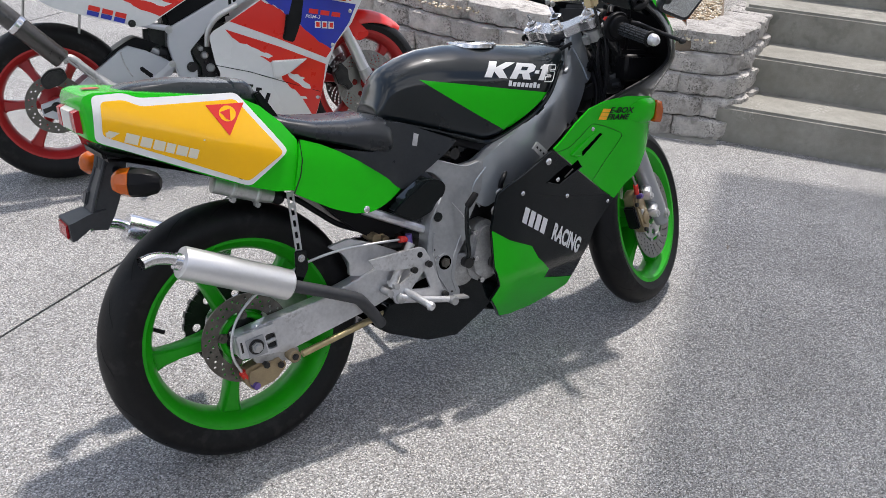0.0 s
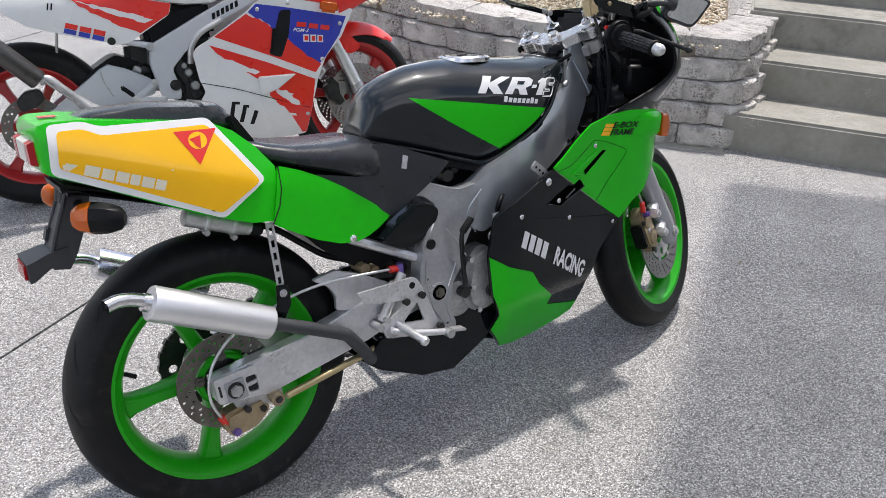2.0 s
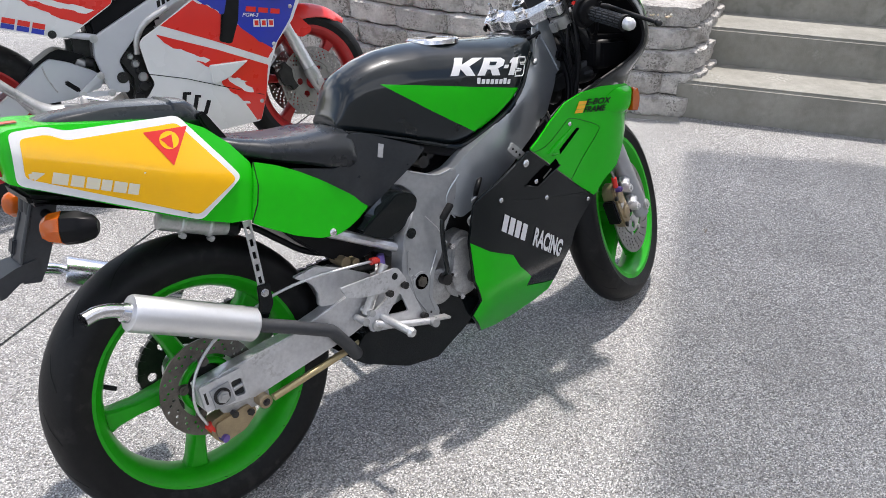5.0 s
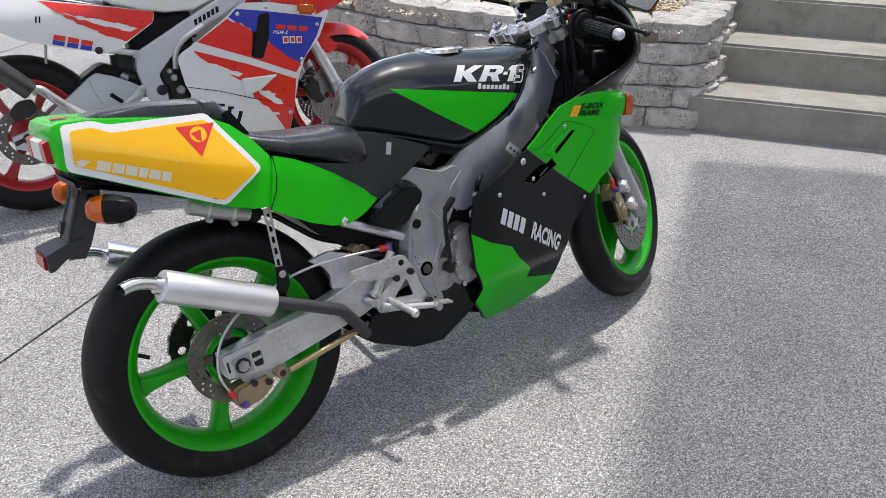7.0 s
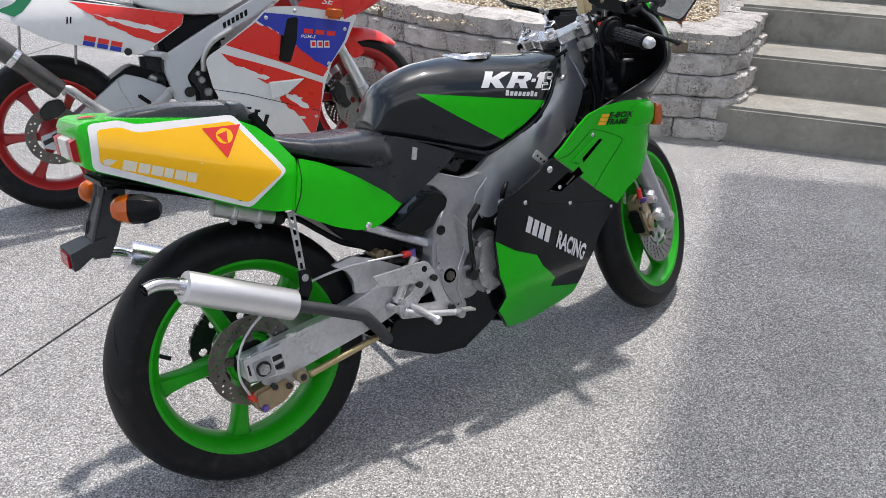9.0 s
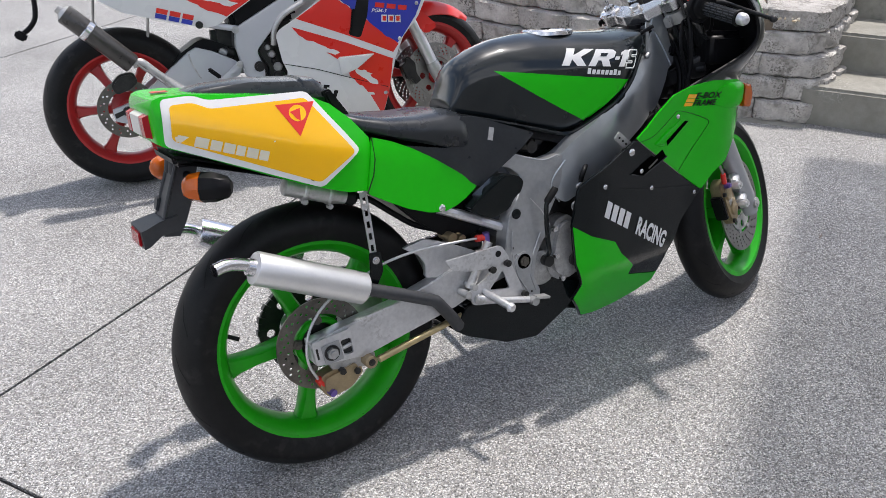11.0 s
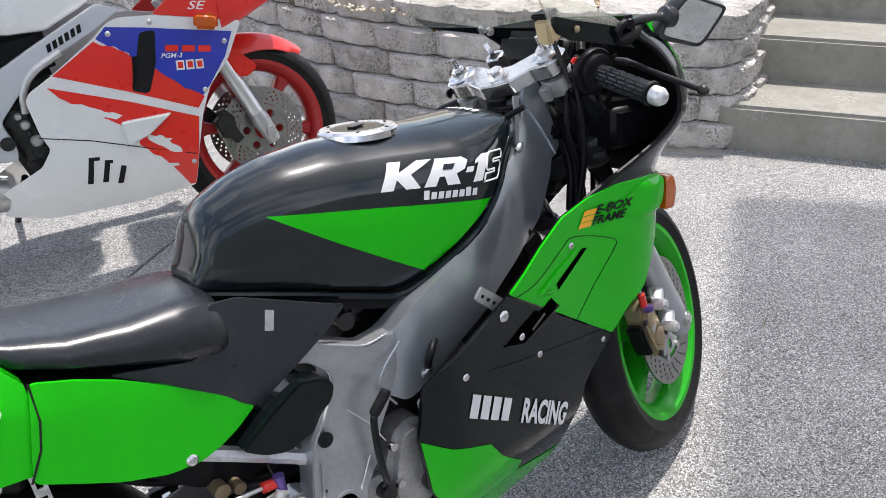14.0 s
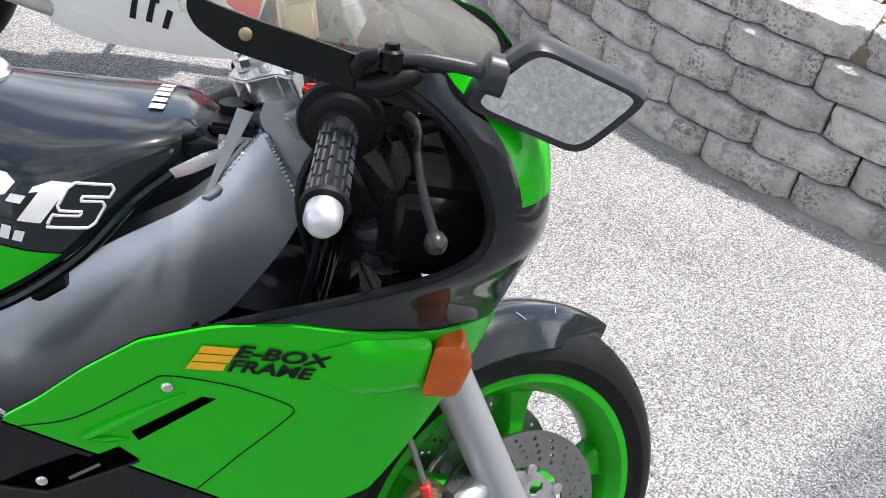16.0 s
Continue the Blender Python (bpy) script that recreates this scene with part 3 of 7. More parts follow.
pot = thing("flower_pot", pose(2.975, 1.40, 0.46), "orange-brown terracotta flower pot standing on the pebbles", "flower pot")
bm = spin([(0.0, 0.0), (0.05, 0.0), (0.058, 0.01), (0.075, 0.11), (0.085, 0.112), (0.088, 0.14), (0.078, 0.14), (0.074, 0.115), (0.05, 0.03), (0.0, 0.03)], 40)
bm.transform(pose(0, 0, 0, 90))
part("pot", bm, CLAY, pot)
bm = spin([(0.0, 0.105), (0.05, 0.108), (0.074, 0.1)], 24)
bm.transform(pose(0, 0, 0, 90))
part("potting_soil", bm, SOIL, pot)

# ---- unseen pale translucent sheet, added to cast the thin shade on the driveway ----
KX = Vector((2.53, 0.62, 0))
EA, EB = Vector((-0.83, -0.56, 0)).normalized(), Vector((0.67, -0.74, 0)).normalized()
CASTER_MAT = mat("shade_caster_sheet", (0.72, 0.71, 0.69), 0.85)
n, l = CASTER_MAT.node_tree.nodes, CASTER_MAT.node_tree.links
tb, mxs = n.new("ShaderNodeBsdfTransparent"), n.new("ShaderNodeMixShader")
mxs.inputs[0].default_value = 0.44
l.new(tb.outputs[0], mxs.inputs[1])
caster_sheet = n.new("ShaderNodeMixShader")
trl = n.new("ShaderNodeBsdfTranslucent")
trl.inputs[0].default_value = (0.72, 0.71, 0.69, 1)
l.new(n["Principled BSDF"].outputs[0], caster_sheet.inputs[1])
l.new(trl.outputs[0], caster_sheet.inputs[2])
l.new(caster_sheet.outputs[0], mxs.inputs[2])
l.new(mxs.outputs[0], n["Material Output"].inputs[0])
caster = thing("added_shade_caster", Matrix.Translation((0, 0, 0)), "unseen translucent sheet added overhead to cast thin shade on the driveway", "shade sail", kind="structure")
# corner heights chosen to set how soft the shade's edges fall
cs = []
for p, h in ((KX, 2.3), (KX + EA * 7, 7.0), (KX + EA * 7 + EB * 5, 7.0), (KX + EB * 5, 2.3)):
    cs.append(p + TO_SUN * (h / TO_SUN.z))
part("caster_sheet", loft([[c for c in cs], [c + Vector((0, 0, 0.003)) for c in cs]]), CASTER_MAT, caster)


# ---- unseen plain wall, added behind the walk to darken reflections and block low sky ----
STUCCO = mat("wall_stucco", (0.46, 0.44, 0.40), 0.9, second=(0.38, 0.36, 0.33), scale=3, mix=0.6, bump=0.5, bscale=60, bdist=0.004)
w0, w1 = KX + EB * 5.4 - EA * 1.0, KX + EB * 5.4 + EA * 13.0
back = Vector((EA.y, -EA.x, 0)) * -0.2
if back.dot(EB) < 0:
    back = -back
tagged(part("wall_unseen", flat([(p.x, p.y) for p in (w0, w1, w1 + back, w0 + back)], 0.0, 3.4), STUCCO), "unseen plain beige stucco wall added behind the walk to darken reflections", "wall", kind="structure")


# ---- parts shared by the two motorcycles ----
def ring_of_holes(r0, r1, holes, thick, y):
    """A flat ring drilled through; holes: (radius, angle, size)."""
    bm = bmesh.new()

    def circle(cx, cz, r, n):
        vs = [bm.verts.new((cx + r * math.cos(2 * math.pi * k / n), y, cz + r * math.sin(2 * math.pi * k / n))) for k in range(n)]
        return [bm.edges.new((vs[k], vs[(k + 1) % n])) for k in range(n)]

    es = circle(0, 0, r1, 72) + circle(0, 0, r0, 48)
    for r, a, s in holes:
        es += circle(r * math.cos(a), r * math.sin(a), s, 7)
    bmesh.ops.triangle_fill(bm, use_beauty=True, edges=es, normal=(0, 1, 0))
    ext = bmesh.ops.extrude_face_region(bm, geom=bm.faces[:])
    for v in ext["geom"]:
        if isinstance(v, bmesh.types.BMVert):
            v.co.y += thick
    return bm


def drilled(r0, r1, rows, per, size, skew=0.1):
    return [(r0 + (r1 - r0) * (k + 1) / (rows + 1), 2 * math.pi * j / per + skew * k, size) for j in range(per) for k in range(rows)]


def tyre_mesh(R, W, r, fine=72):
    half = [(r - 0.006, -0.37), (r + 0.006, -0.42), (r + 0.028, -0.49), (R - 0.045, -0.495), (R - 0.032, -0.47), (R - 0.018, -0.38), (R - 0.007, -0.24), (R - 0.0015, -0.1)]
    pro = [(a, b * W) for a, b in half] + [(R, 0.0)] + [(a, -b * W) for a, b in half[::-1]] + [(r - 0.012, 0.3 * W), (r - 0.012, -0.3 * W)]
    return spin(pro, fine, closed=True), [(a, b * W) for a, b in half] + [(R, 0.0)]


def sipes(R, W, half, count):
    """Short slanted grooves in the tread, as dark slits."""
    bm = bmesh.new()
    ys = [p[1] for p in half]
    rs = [p[0] for p in half]
    rad = lambda y: float(np.interp(-abs(y), ys, rs))
    for side in (-1, 1):
        for k in range(count):
            for y0, y1, a0, da in ((0.12, 0.30, 0.0, 0.16), (0.27, 0.43, 0.13, 0.13)):
                a = 2 * math.pi * (k + (0.5 if side > 0 else 0)) / count + a0
                vs = []
                for j in range(6):
                    t = j / 5
                    y, ang = side * W * (y0 + (y1 - y0) * t), a + da * t
                    w = 0.0032 * math.sin(math.pi * (0.12 + 0.76 * t)) / R
                    rr = rad(y) + 0.0006
                    vs.append([bm.verts.new((rr * math.cos(ang + s * w), y, rr * math.sin(ang + s * w))) for s in (-1, 1)])
                for p, q in zip(vs, vs[1:]):
                    bm.faces.new((p[0], p[1], q[1], q[0]))
    return bm


GROOVE = mat("tread_groove", (0.004, 0.004, 0.004), 0.9)


def wheel(name, parent, xf, R, W, r, paint, first, label, spokes=5, wr=0.1):
    """A cast wheel with its tyre, turning about the y axis; xf sets it in its bike."""
    h = W * wr * 4
    pro = [(r + 0.012, -h), (r + 0.014, -h + 0.004), (r - 0.004, -h + 0.01), (r - 0.014, -h + 0.03), (r - 0.018, 0), (r - 0.014, h - 0.03), (r - 0.004, h - 0.01),
           (r + 0.014, h - 0.004), (r + 0.012, h), (r - 0.006, h), (r - 0.02, h - 0.012), (r - 0.03, h * 0.45), (r - 0.033, 0), (r - 0.03, -h * 0.45), (r - 0.02, -h + 0.012), (r - 0.006, -h)]
    bm = spin(pro, 72, closed=True)
    bm.transform(xf)
    rim = part(name, bm, paint, parent, label)
    bm, half = tyre_mesh(R, W, r)
    bm.transform(xf)
    part("tyre", bm, RUBBER, rim, "black rubber tyre with short slanted tread grooves")
    bm = sipes(R, W, half, 17)
    bm.transform(xf)
    tagged(part("tread_pattern", bm, GROOVE, rim), kind="stuff")
    bm = spin([(0.0, -0.055), (0.028, -0.055), (0.03, -0.05), (0.036, -0.045), (0.06, -0.03), (0.06, 0.03), (0.04, 0.05), (0.03, 0.06), (0.0, 0.06)], 32)
    bm.transform(xf)
    part("hub", bm, paint, rim)
    for k in range(spokes):
        a = first + 2 * math.pi * k / spokes
        rings = []
        for t in (0.0, 0.25, 0.6, 0.85, 1.0):
            rr = 0.045 + (r - 0.07) * t
            w = 0.021 - 0.006 * math.sin(math.pi * t) + 0.008 * max(0, t - 0.8) * 5
            d = 0.032 - 0.012 * t
            sec = [(-w, -d * 0.7), (-w * 0.7, -d), (w * 0.7, -d), (w, -d * 0.7), (w, d * 0.7), (w * 0.7, d), (-w * 0.7, d), (-w, d * 0.7)]
            rings.append([(rr * math.cos(a) - p * math.sin(a), q, rr * math.sin(a) + p * math.cos(a)) for p, q in sec])
        bm = loft(rings)
        bm.transform(xf)
        part("spoke", bm, paint, rim)
    return rim


# ---- the green and black motorcycle on its side stand ----
kr = thing("motorcycle", pose(0, 0, 0, -13.0, 0, 0), "green, black and yellow sports motorcycle leaning on its side stand", "motorcycle")
FORK = pose(1.058, 0.012, 0.915) @ pose(0, 0, 0, 0, -25, 0) @ pose(0, 0, 0, 0, 0, 23.5)
REAR = pose(-0.003, 0, 0.308)
FRONT = FORK @ pose(0.035, 0, -0.703)


def f_tail(x, z):
    zc = 0.786 - 0.376 * x
    w = 0.147 - max(0, -x) * 0.12 - max(0, x - 0.1) * 0.15
    d = z - zc
    over = 0.5 * (d + math.sqrt(d * d + 0.00025))
    return -(w + 0.004 - over * float(np.interp(x, [0.08, 0.2], [0.4, 0.14])) + max(0, over - d) * 0.03)


CREASES[f_tail] = tuple(((0, 0, 0.786 + d), (0.376, 0, 1)) for d in (-0.024, -0.016, -0.009, -0.003, 0.003, 0.009, 0.016, 0.024))


def f_fair(x, z):
    w = 0.216 - 0.12 * (x - 0.75) + 0.15 * (z - 0.55)
    w -= 0.9 * max(0, 0.32 - z) ** 1.3
    w += 0.15 * max(0, x - 1.05)
    w -= 2.2 * max(0, x - 1.14) ** 2 + 2.2 * max(0, x - 1.18) ** 2
    w -= 1.2 * max(0, 0.72 - x) ** 1.5
    return -w


def f_spar(x, z):
    lean = 0.3 * min(1, max(0, (x - 0.78) / 0.15)) * (z - (0.60 + 0.75 * max(0, x - 0.85)))
    across = 0.85 * (z - 0.675) - 0.53 * (x - 0.87)
    fade = min(1, max(0, (x - 0.70) / 0.16)) * min(1, max(0, (1.09 - x) / 0.08))
    roll = 4.6 * max(0, across - 0.004) ** 2 + 1.6 * min(0, across - 0.004) ** 2
    return -(0.154 - 0.40 * max(0, x - 0.84) - 0.35 * max(0, 0.69 - x) - 0.7 * lean - min(0.03, roll) * fade)


def eased(x, table):
    """A table's value at x, with its kinks rounded off."""
    return sum(float(np.interp(x + d, *table)) for d in (-0.012, -0.006, 0.0, 0.006, 0.012)) / 5


TANK_W = ([0.414, 0.435, 0.47, 0.52, 0.60, 0.70, 0.758, 0.80, 0.852, 0.887, 0.912, 0.935, 0.97, 0.995, 1.008, 1.014], [0.048, 0.06, 0.070, 0.080, 0.100, 0.119, 0.130, 0.139, 0.147, 0.139, 0.129, 0.119, 0.10, 0.08, 0.06, 0.05])
TANK_ZB = ([0.414, 0.435, 0.52, 0.60, 0.69, 0.73, 0.82, 0.90, 0.94, 0.97, 1.014], [0.762, 0.755, 0.728, 0.70, 0.668, 0.674, 0.715, 0.768, 0.812, 0.838, 0.85])
TANK_ZT = ([0.416, 0.424, 0.436, 0.455, 0.51, 0.57, 0.65, 0.75, 0.86, 0.94, 0.98, 1.0, 1.008, 1.014], [0.775, 0.822, 0.85, 0.874, 0.897, 0.91, 0.914, 0.907, 0.895, 0.889, 0.884, 0.878, 0.871, 0.86])
SECTION = [(0.0, 0.0), (0.7, 0.0), (0.93, 0.02), (0.985, 0.06), (1.0, 0.12), (1.005, 0.25), (1.0, 0.4), (0.988, 0.52), (0.965, 0.62), (0.935, 0.69), (0.895, 0.75), (0.84, 0.80), (0.76, 0.85), (0.65, 0.895), (0.5, 0.94), (0.32, 0.975), (0.15, 0.993), (0.0, 1.0)]


def f_tank_w(x):
    return eased(x, TANK_W)


def f_tank(x, z):
    zb, zt = eased(x, TANK_ZB), eased(x, TANK_ZT)
    q = min(1, max(0, (z - zb) / max(zt - zb, 1e-3)))
    return -f_tank_w(x) * float(np.interp(q, [s[1] for s in SECTION[1:]], [s[0] for s in SECTION[1:]]))


def body(stations, section=SECTION):
    """A closed body: stations (x, z bottom, z top, half width) with one section."""
    rings = []
    for x, zb, zt, w in stations:
        right = [(x, -w * a, zb + (zt - zb) * b) for a, b in section]
        left = [(x, w * a, zb + (zt - zb) * b) for a, b in section[-2:0:-1]]
        rings.append(right + left)
    return loft(rings)


# wheels
rw = wheel("rear_wheel", kr, REAR, 0.319, 0.142, 0.236, GREEN_W, radians(185), "green five-spoke cast wheel", wr=0.1)
fw = wheel("front_wheel", kr, FRONT, 0.289, 0.106, 0.215, GREEN_W, radians(200), "green five-spoke cast wheel", wr=0.105)


def rear_disc():
    bm = ring_of_holes(0.071, 0.109, drilled(0.073, 0.108, 3, 20, 0.0036, 0.11), 0.004, -0.075)
    bm.transform(REAR)
    part("brake_disc", bm, STEEL_D, rw, "worn drilled brake disc")
    bm = spin([(0.046, -0.05), (0.046, -0.064), (0.049, -0.070), (0.056, -0.070), (0.061, -0.064), (0.061, -0.05)], 40)
    bm.transform(REAR)
    part("disc_carrier", bm, GREEN_W, rw)
    bm = spin([(0.0, -0.055), (0.03, -0.056), (0.043, -0.052)], 32)
    bm.transform(REAR)
    part("hub_bore", bm, DARK, rw)
    for k in range(5):
        a = 2 * math.pi * (k + 0.3) / 5
        arm_ = prism(rounded([(0.050, -0.012), (0.074, -0.009), (0.074, 0.009), (0.050, 0.012)], 0.004), -0.0755, -0.0705, 0.001)
        arm_.transform(REAR @ pose(0, 0, 0, 0, -math.degrees(a), 0))
        part("disc_arm", arm_, STEEL_D, rw)
        bm = join(sweep([(0.06 * math.cos(a), -0.068, 0.06 * math.sin(a)), (0.06 * math.cos(a), -0.081, 0.06 * math.sin(a))], 0.010, 16), sweep([(0.06 * math.cos(a), -0.08, 0.06 * math.sin(a)), (0.06 * math.cos(a), -0.084, 0.06 * math.sin(a))], 0.0055, 6))
        bm.transform(REAR)
        part("disc_bolt", bm, STEEL_D, rw)
    bm = ring_of_holes(0.05, 0.092, [(0.072, 2 * math.pi * k / 6, 0.011) for k in range(6)], 0.006, 0.07)
    teeth = bmesh.new()
    for k in range(40):
        a = 2 * math.pi * k / 40
        teeth = join(teeth, block((0.008, 0.006, 0.007), Matrix.Translation((0.095 * math.cos(a), 0.073, 0.095 * math.sin(a))) @ pose(0, 0, 0, 0, -math.degrees(a), 0), 0))
    bm = join(bm, teeth)
    bm.transform(REAR)
    part("sprocket", bm, DARK, rw, "dark steel rear sprocket")


rear_disc()
for side in (-1, 1):
    bm = ring_of_holes(0.088, 0.142, drilled(0.092, 0.14, 4, 26, 0.0034, 0.06), 0.0045, side * 0.056 - 0.002)
    bm.transform(FRONT)
    part("brake_disc", bm, STEEL, fw, "silver drilled floating brake disc")
    bm = ring_of_holes(0.034, 0.08, [(0.06, 2 * math.pi * (k + 0.5) / 8, 0.012) for k in range(8)], 0.005, side * 0.054 - 0.002)
    for k in range(8):
        a = 2 * math.pi * k / 8
        bm = join(bm, sweep([(0.084 * math.cos(a), side * 0.060, 0.084 * math.sin(a)), (0.084 * math.cos(a), side * 0.048, 0.084 * math.sin(a))], 0.008, 12))
    bm.transform(FRONT)
    part("disc_carrier", bm, ALU_D, fw)

# fork, fender and brake
for side in (-1, 1):
    y = side * 0.084
    bm = sweep([(0.03, y, 0.0), (0.03, y, -0.2), (0.03, y, -0.42)], 0.0205, 24)
    bm.transform(FORK)
    part("fork_tube", bm, FORK_BLACK, kr, "black enamelled fork tube")
    bm = sweep([(0.032, y, -0.37), (0.032, y, -0.385), (0.033, y, -0.39), (0.034, y, -0.6), (0.035, y, -0.68), (0.035, y, -0.735)], [0.024, 0.029, 0.0275, 0.0275, 0.028, 0.022], 24)
    bm.transform(FORK)
    leg = part("fork_slider", bm, FORK_P, kr, "silver fork slider")
    bm = join(sweep([(0.035, y - side * 0.02, -0.703), (0.035, y + side * 0.029, -0.703)], 0.016, 20), sweep([(0.035, y + side * 0.026, -0.703), (0.035, y + side * 0.033, -0.703)], 0.010, 6))
    bm.transform(FORK)
    part("axle_end", bm, ALU_D, leg)
    for z0 in (-0.585, -0.655):
        bm = join(sweep([(0.01, y, z0), (-0.03, y + side * 0.012, z0 + 0.004)], [0.018, 0.015], 16), sweep([(-0.028, y - side * 0.004, z0), (-0.028, y + side * 0.03, z0)], 0.0125, 16),
                  sweep([(-0.028, y + side * 0.028, z0), (-0.028, y + side * 0.035, z0)], 0.0075, 6))
        bm.transform(FORK)
        part("caliper_lug", bm, ALU, leg)
    # two-piece four-piston caliper with a waist, bosses and bridge bolts
    c0, c1 = side * 0.046, side * 0.086
    bm = prism(rounded([(-0.100, -0.655), (-0.098, -0.600), (-0.083, -0.548), (-0.048, -0.540), (-0.026, -0.572), (-0.028, -0.640), (-0.045, -0.682), (-0.082, -0.690)], 0.013), c0, c1, 0.006)
    for zc in (-0.585, -0.642):
        bm = join(bm, sweep([(-0.064, c1 - side * 0.004, zc), (-0.064, c1 + side * 0.006, zc), (-0.064, c1 + side * 0.008, zc)], [0.021, 0.02, 0.016], 20))
    bm.transform(FORK)
    cal = part("front_caliper", bm, BRONZE, kr, "gold four-piston brake caliper")
    for xb, zb in ((-0.09, -0.572), (-0.036, -0.562), (-0.09, -0.668), (-0.038, -0.66)):
        bm = join(sweep([(xb, c1, zb), (xb, c1 + side * 0.007, zb)], 0.0068, 12), sweep([(xb, c1 + side * 0.006, zb), (xb, c1 + side * 0.0078, zb)], 0.0038, 6))
        bm.transform(FORK)
        part("bridge_bolt", bm, DARK, cal)
    bm = prism(rounded([(-0.075, -0.607), (-0.053, -0.603), (-0.054, -0.62), (-0.076, -0.624)], 0.004), c1, c1 + side * 0.0015, 0)
    bm.transform(FORK)
    part("maker_mark_bar", bm, ALU_D, cal)
    bm = block((0.016, 0.036, 0.075), pose(-0.104, side * 0.066, -0.61, 0, 8, 0), 0.004)
    bm.transform(FORK)
    part("caliper_bracket", bm, PLASTIC, cal)
    bm = tube([(-0.058, side * 0.086, -0.548), (-0.055, side * 0.090, -0.52), (-0.045, side * 0.082, -0.45), (-0.03, side * 0.07, -0.30)], 0.0042, 8)
    bm.transform(FORK)
    part("brake_hose", bm, STEEL, kr, "braided brake hose")
    bm = join(sweep([(-0.06, side * 0.086, -0.552), (-0.056, side * 0.09, -0.522)], 0.0075, 10))
    bm.transform(FORK)
    part("hose_fitting", bm, RED_V, cal, "red anodised hose fitting")
    bm = join(sweep([(-0.062, side * 0.078, -0.560), (-0.062, side * 0.100, -0.560)], 0.0085, 12), sweep([(-0.062, side * 0.098, -0.560), (-0.062, side * 0.104, -0.560)], 0.0055, 6))
    bm.transform(FORK)
    part("banjo_bolt", bm, PURPLE, cal, "purple anodised banjo bolt")


def fender():
    rings = []
    for k in range(22):
        a = radians(28 + k * 112 / 21)
        w = 0.06 * min(1, 0.16 + (k / 7) ** 0.8) * min(1, 0.6 + (21 - k) / 8)
        ring = []
        for j in range(9):
            t = -1 + j / 4
            rr = 0.312 - 0.05 * abs(t) ** 2.6
            ring.append((rr * math.cos(a), w * t, rr * math.sin(a)))
        ring += [(p[0] * 0.988, p[1] * 0.96, p[2] * 0.988) for p in ring[::-1]]
        rings.append(ring)
    bm = loft(rings)
    bm.transform(FRONT)
    return bm


fen = part("front_fender", fender(), BLACK, kr, "black scuffed front fender")
for a0, t0, a1, t1 in ((62, -0.62, 64, -0.45), (52, -0.5, 51, -0.35)):
    pts = []
    for k in range(5):
        a, t = radians(a0 + (a1 - a0) * k / 4), t0 + (t1 - t0) * k / 4
        rr = 0.3125 - 0.05 * abs(t) ** 2.6
        pts.append(FRONT @ Vector((rr * math.cos(a), 0.062 * t, rr * math.sin(a))))
    part("scratch", sweep(pts, 0.0004, 5), WHITE, fen)

# yokes and bars
plan = [(-0.028, 0.0), (-0.026, -0.03), (0.0, -0.065), (0.0, -0.1), (0.018, -0.122), (0.045, -0.122), (0.058, -0.1), (0.056, -0.06), (0.03, -0.02)]
plan = rounded(plan + [(x, -y) for x, y in plan[::-1][:-1]], 0.007)


def plate(outline, z0, z1, w=0.004):
    bm = prism([(x, y) for x, y in outline], z0, z1, w)
    bm.transform(Matrix(((1, 0, 0, 0), (0, 0, 1, 0), (0, 1, 0, 0), (0, 0, 0, 1))))
    return bm


bm = plate(plan, -0.022, 0.006, 0.0022)
bm.transform(FORK)
yoke = part("top_yoke", bm, BRUSHED, kr, "polished aluminium top yoke")
bm = join(sweep([(0, 0, 0.004), (0, 0, 0.01)], 0.02, 24), sweep([(0, 0, 0.008), (0, 0, 0.02), (0, 0, 0.0225)], [0.0145, 0.0145, 0.012], 6))
bm.transform(FORK)
part("stem_nut", bm, CHROME, yoke)
for side in (-1, 1):
    y = side * 0.09
    bm = join(sweep([(0.03, y, 0.0), (0.03, y, 0.011), (0.03, y, 0.013)], [0.027, 0.027, 0.024], 28), sweep([(0.03, y, 0.012), (0.03, y, 0.024)], 0.0145, 6), sweep([(0.03, y, 0.02), (0.03, y, 0.027)], 0.009, 16),
              sweep([(0.03, y, 0.02), (0.03, y, 0.048)], 0.005, 10))
    bm.transform(FORK)
    part("fork_cap", bm, BRUSHED, yoke, "silver fork cap with preload stud")
    bm = join(sweep([(0.03, y, -0.062), (0.03, y, -0.03)], 0.031, 24), block((0.03, 0.02, 0.028), pose(0.0, y - side * 0.012, -0.046), 0.003))
    bm.transform(FORK)
    part("clip_on_clamp", bm, ALU_D, kr, "silver clip-on handlebar clamp")
    bm = hexbolt((0.01, y + side * 0.03, -0.01), (0, side, 0), 0.006, 0.005)
    bm.transform(FORK)
    part("clamp_bolt", bm, DARK, yoke)
bm = plate([(x * 1.05 - 0.004, y * 1.0) for x, y in plan], -0.225, -0.18, 0.005)
bm.transform(FORK)
part("lower_yoke", bm, SLATE, kr, "black cast lower yoke")
for side in (-1, 1):
    bm = join(sweep([(0.03, side * 0.09, -0.232), (0.03, side * 0.09, -0.226), (0.03, side * 0.09, -0.178), (0.03, side * 0.09, -0.174)], [0.029, 0.032, 0.032, 0.029], 24), sweep([(-0.004, side * 0.105, -0.203), (-0.004, side * 0.128, -0.203)], 0.008, 6))
    bm.transform(FORK)
    part("yoke_clamp", bm, SLATE, kr, "black fork clamp")
bm = sweep([(0, 0, -0.04), (0, 0, -0.035), (0, 0, -0.028)], [0.034, 0.034, 0.03], 24)
bm.transform(FORK)
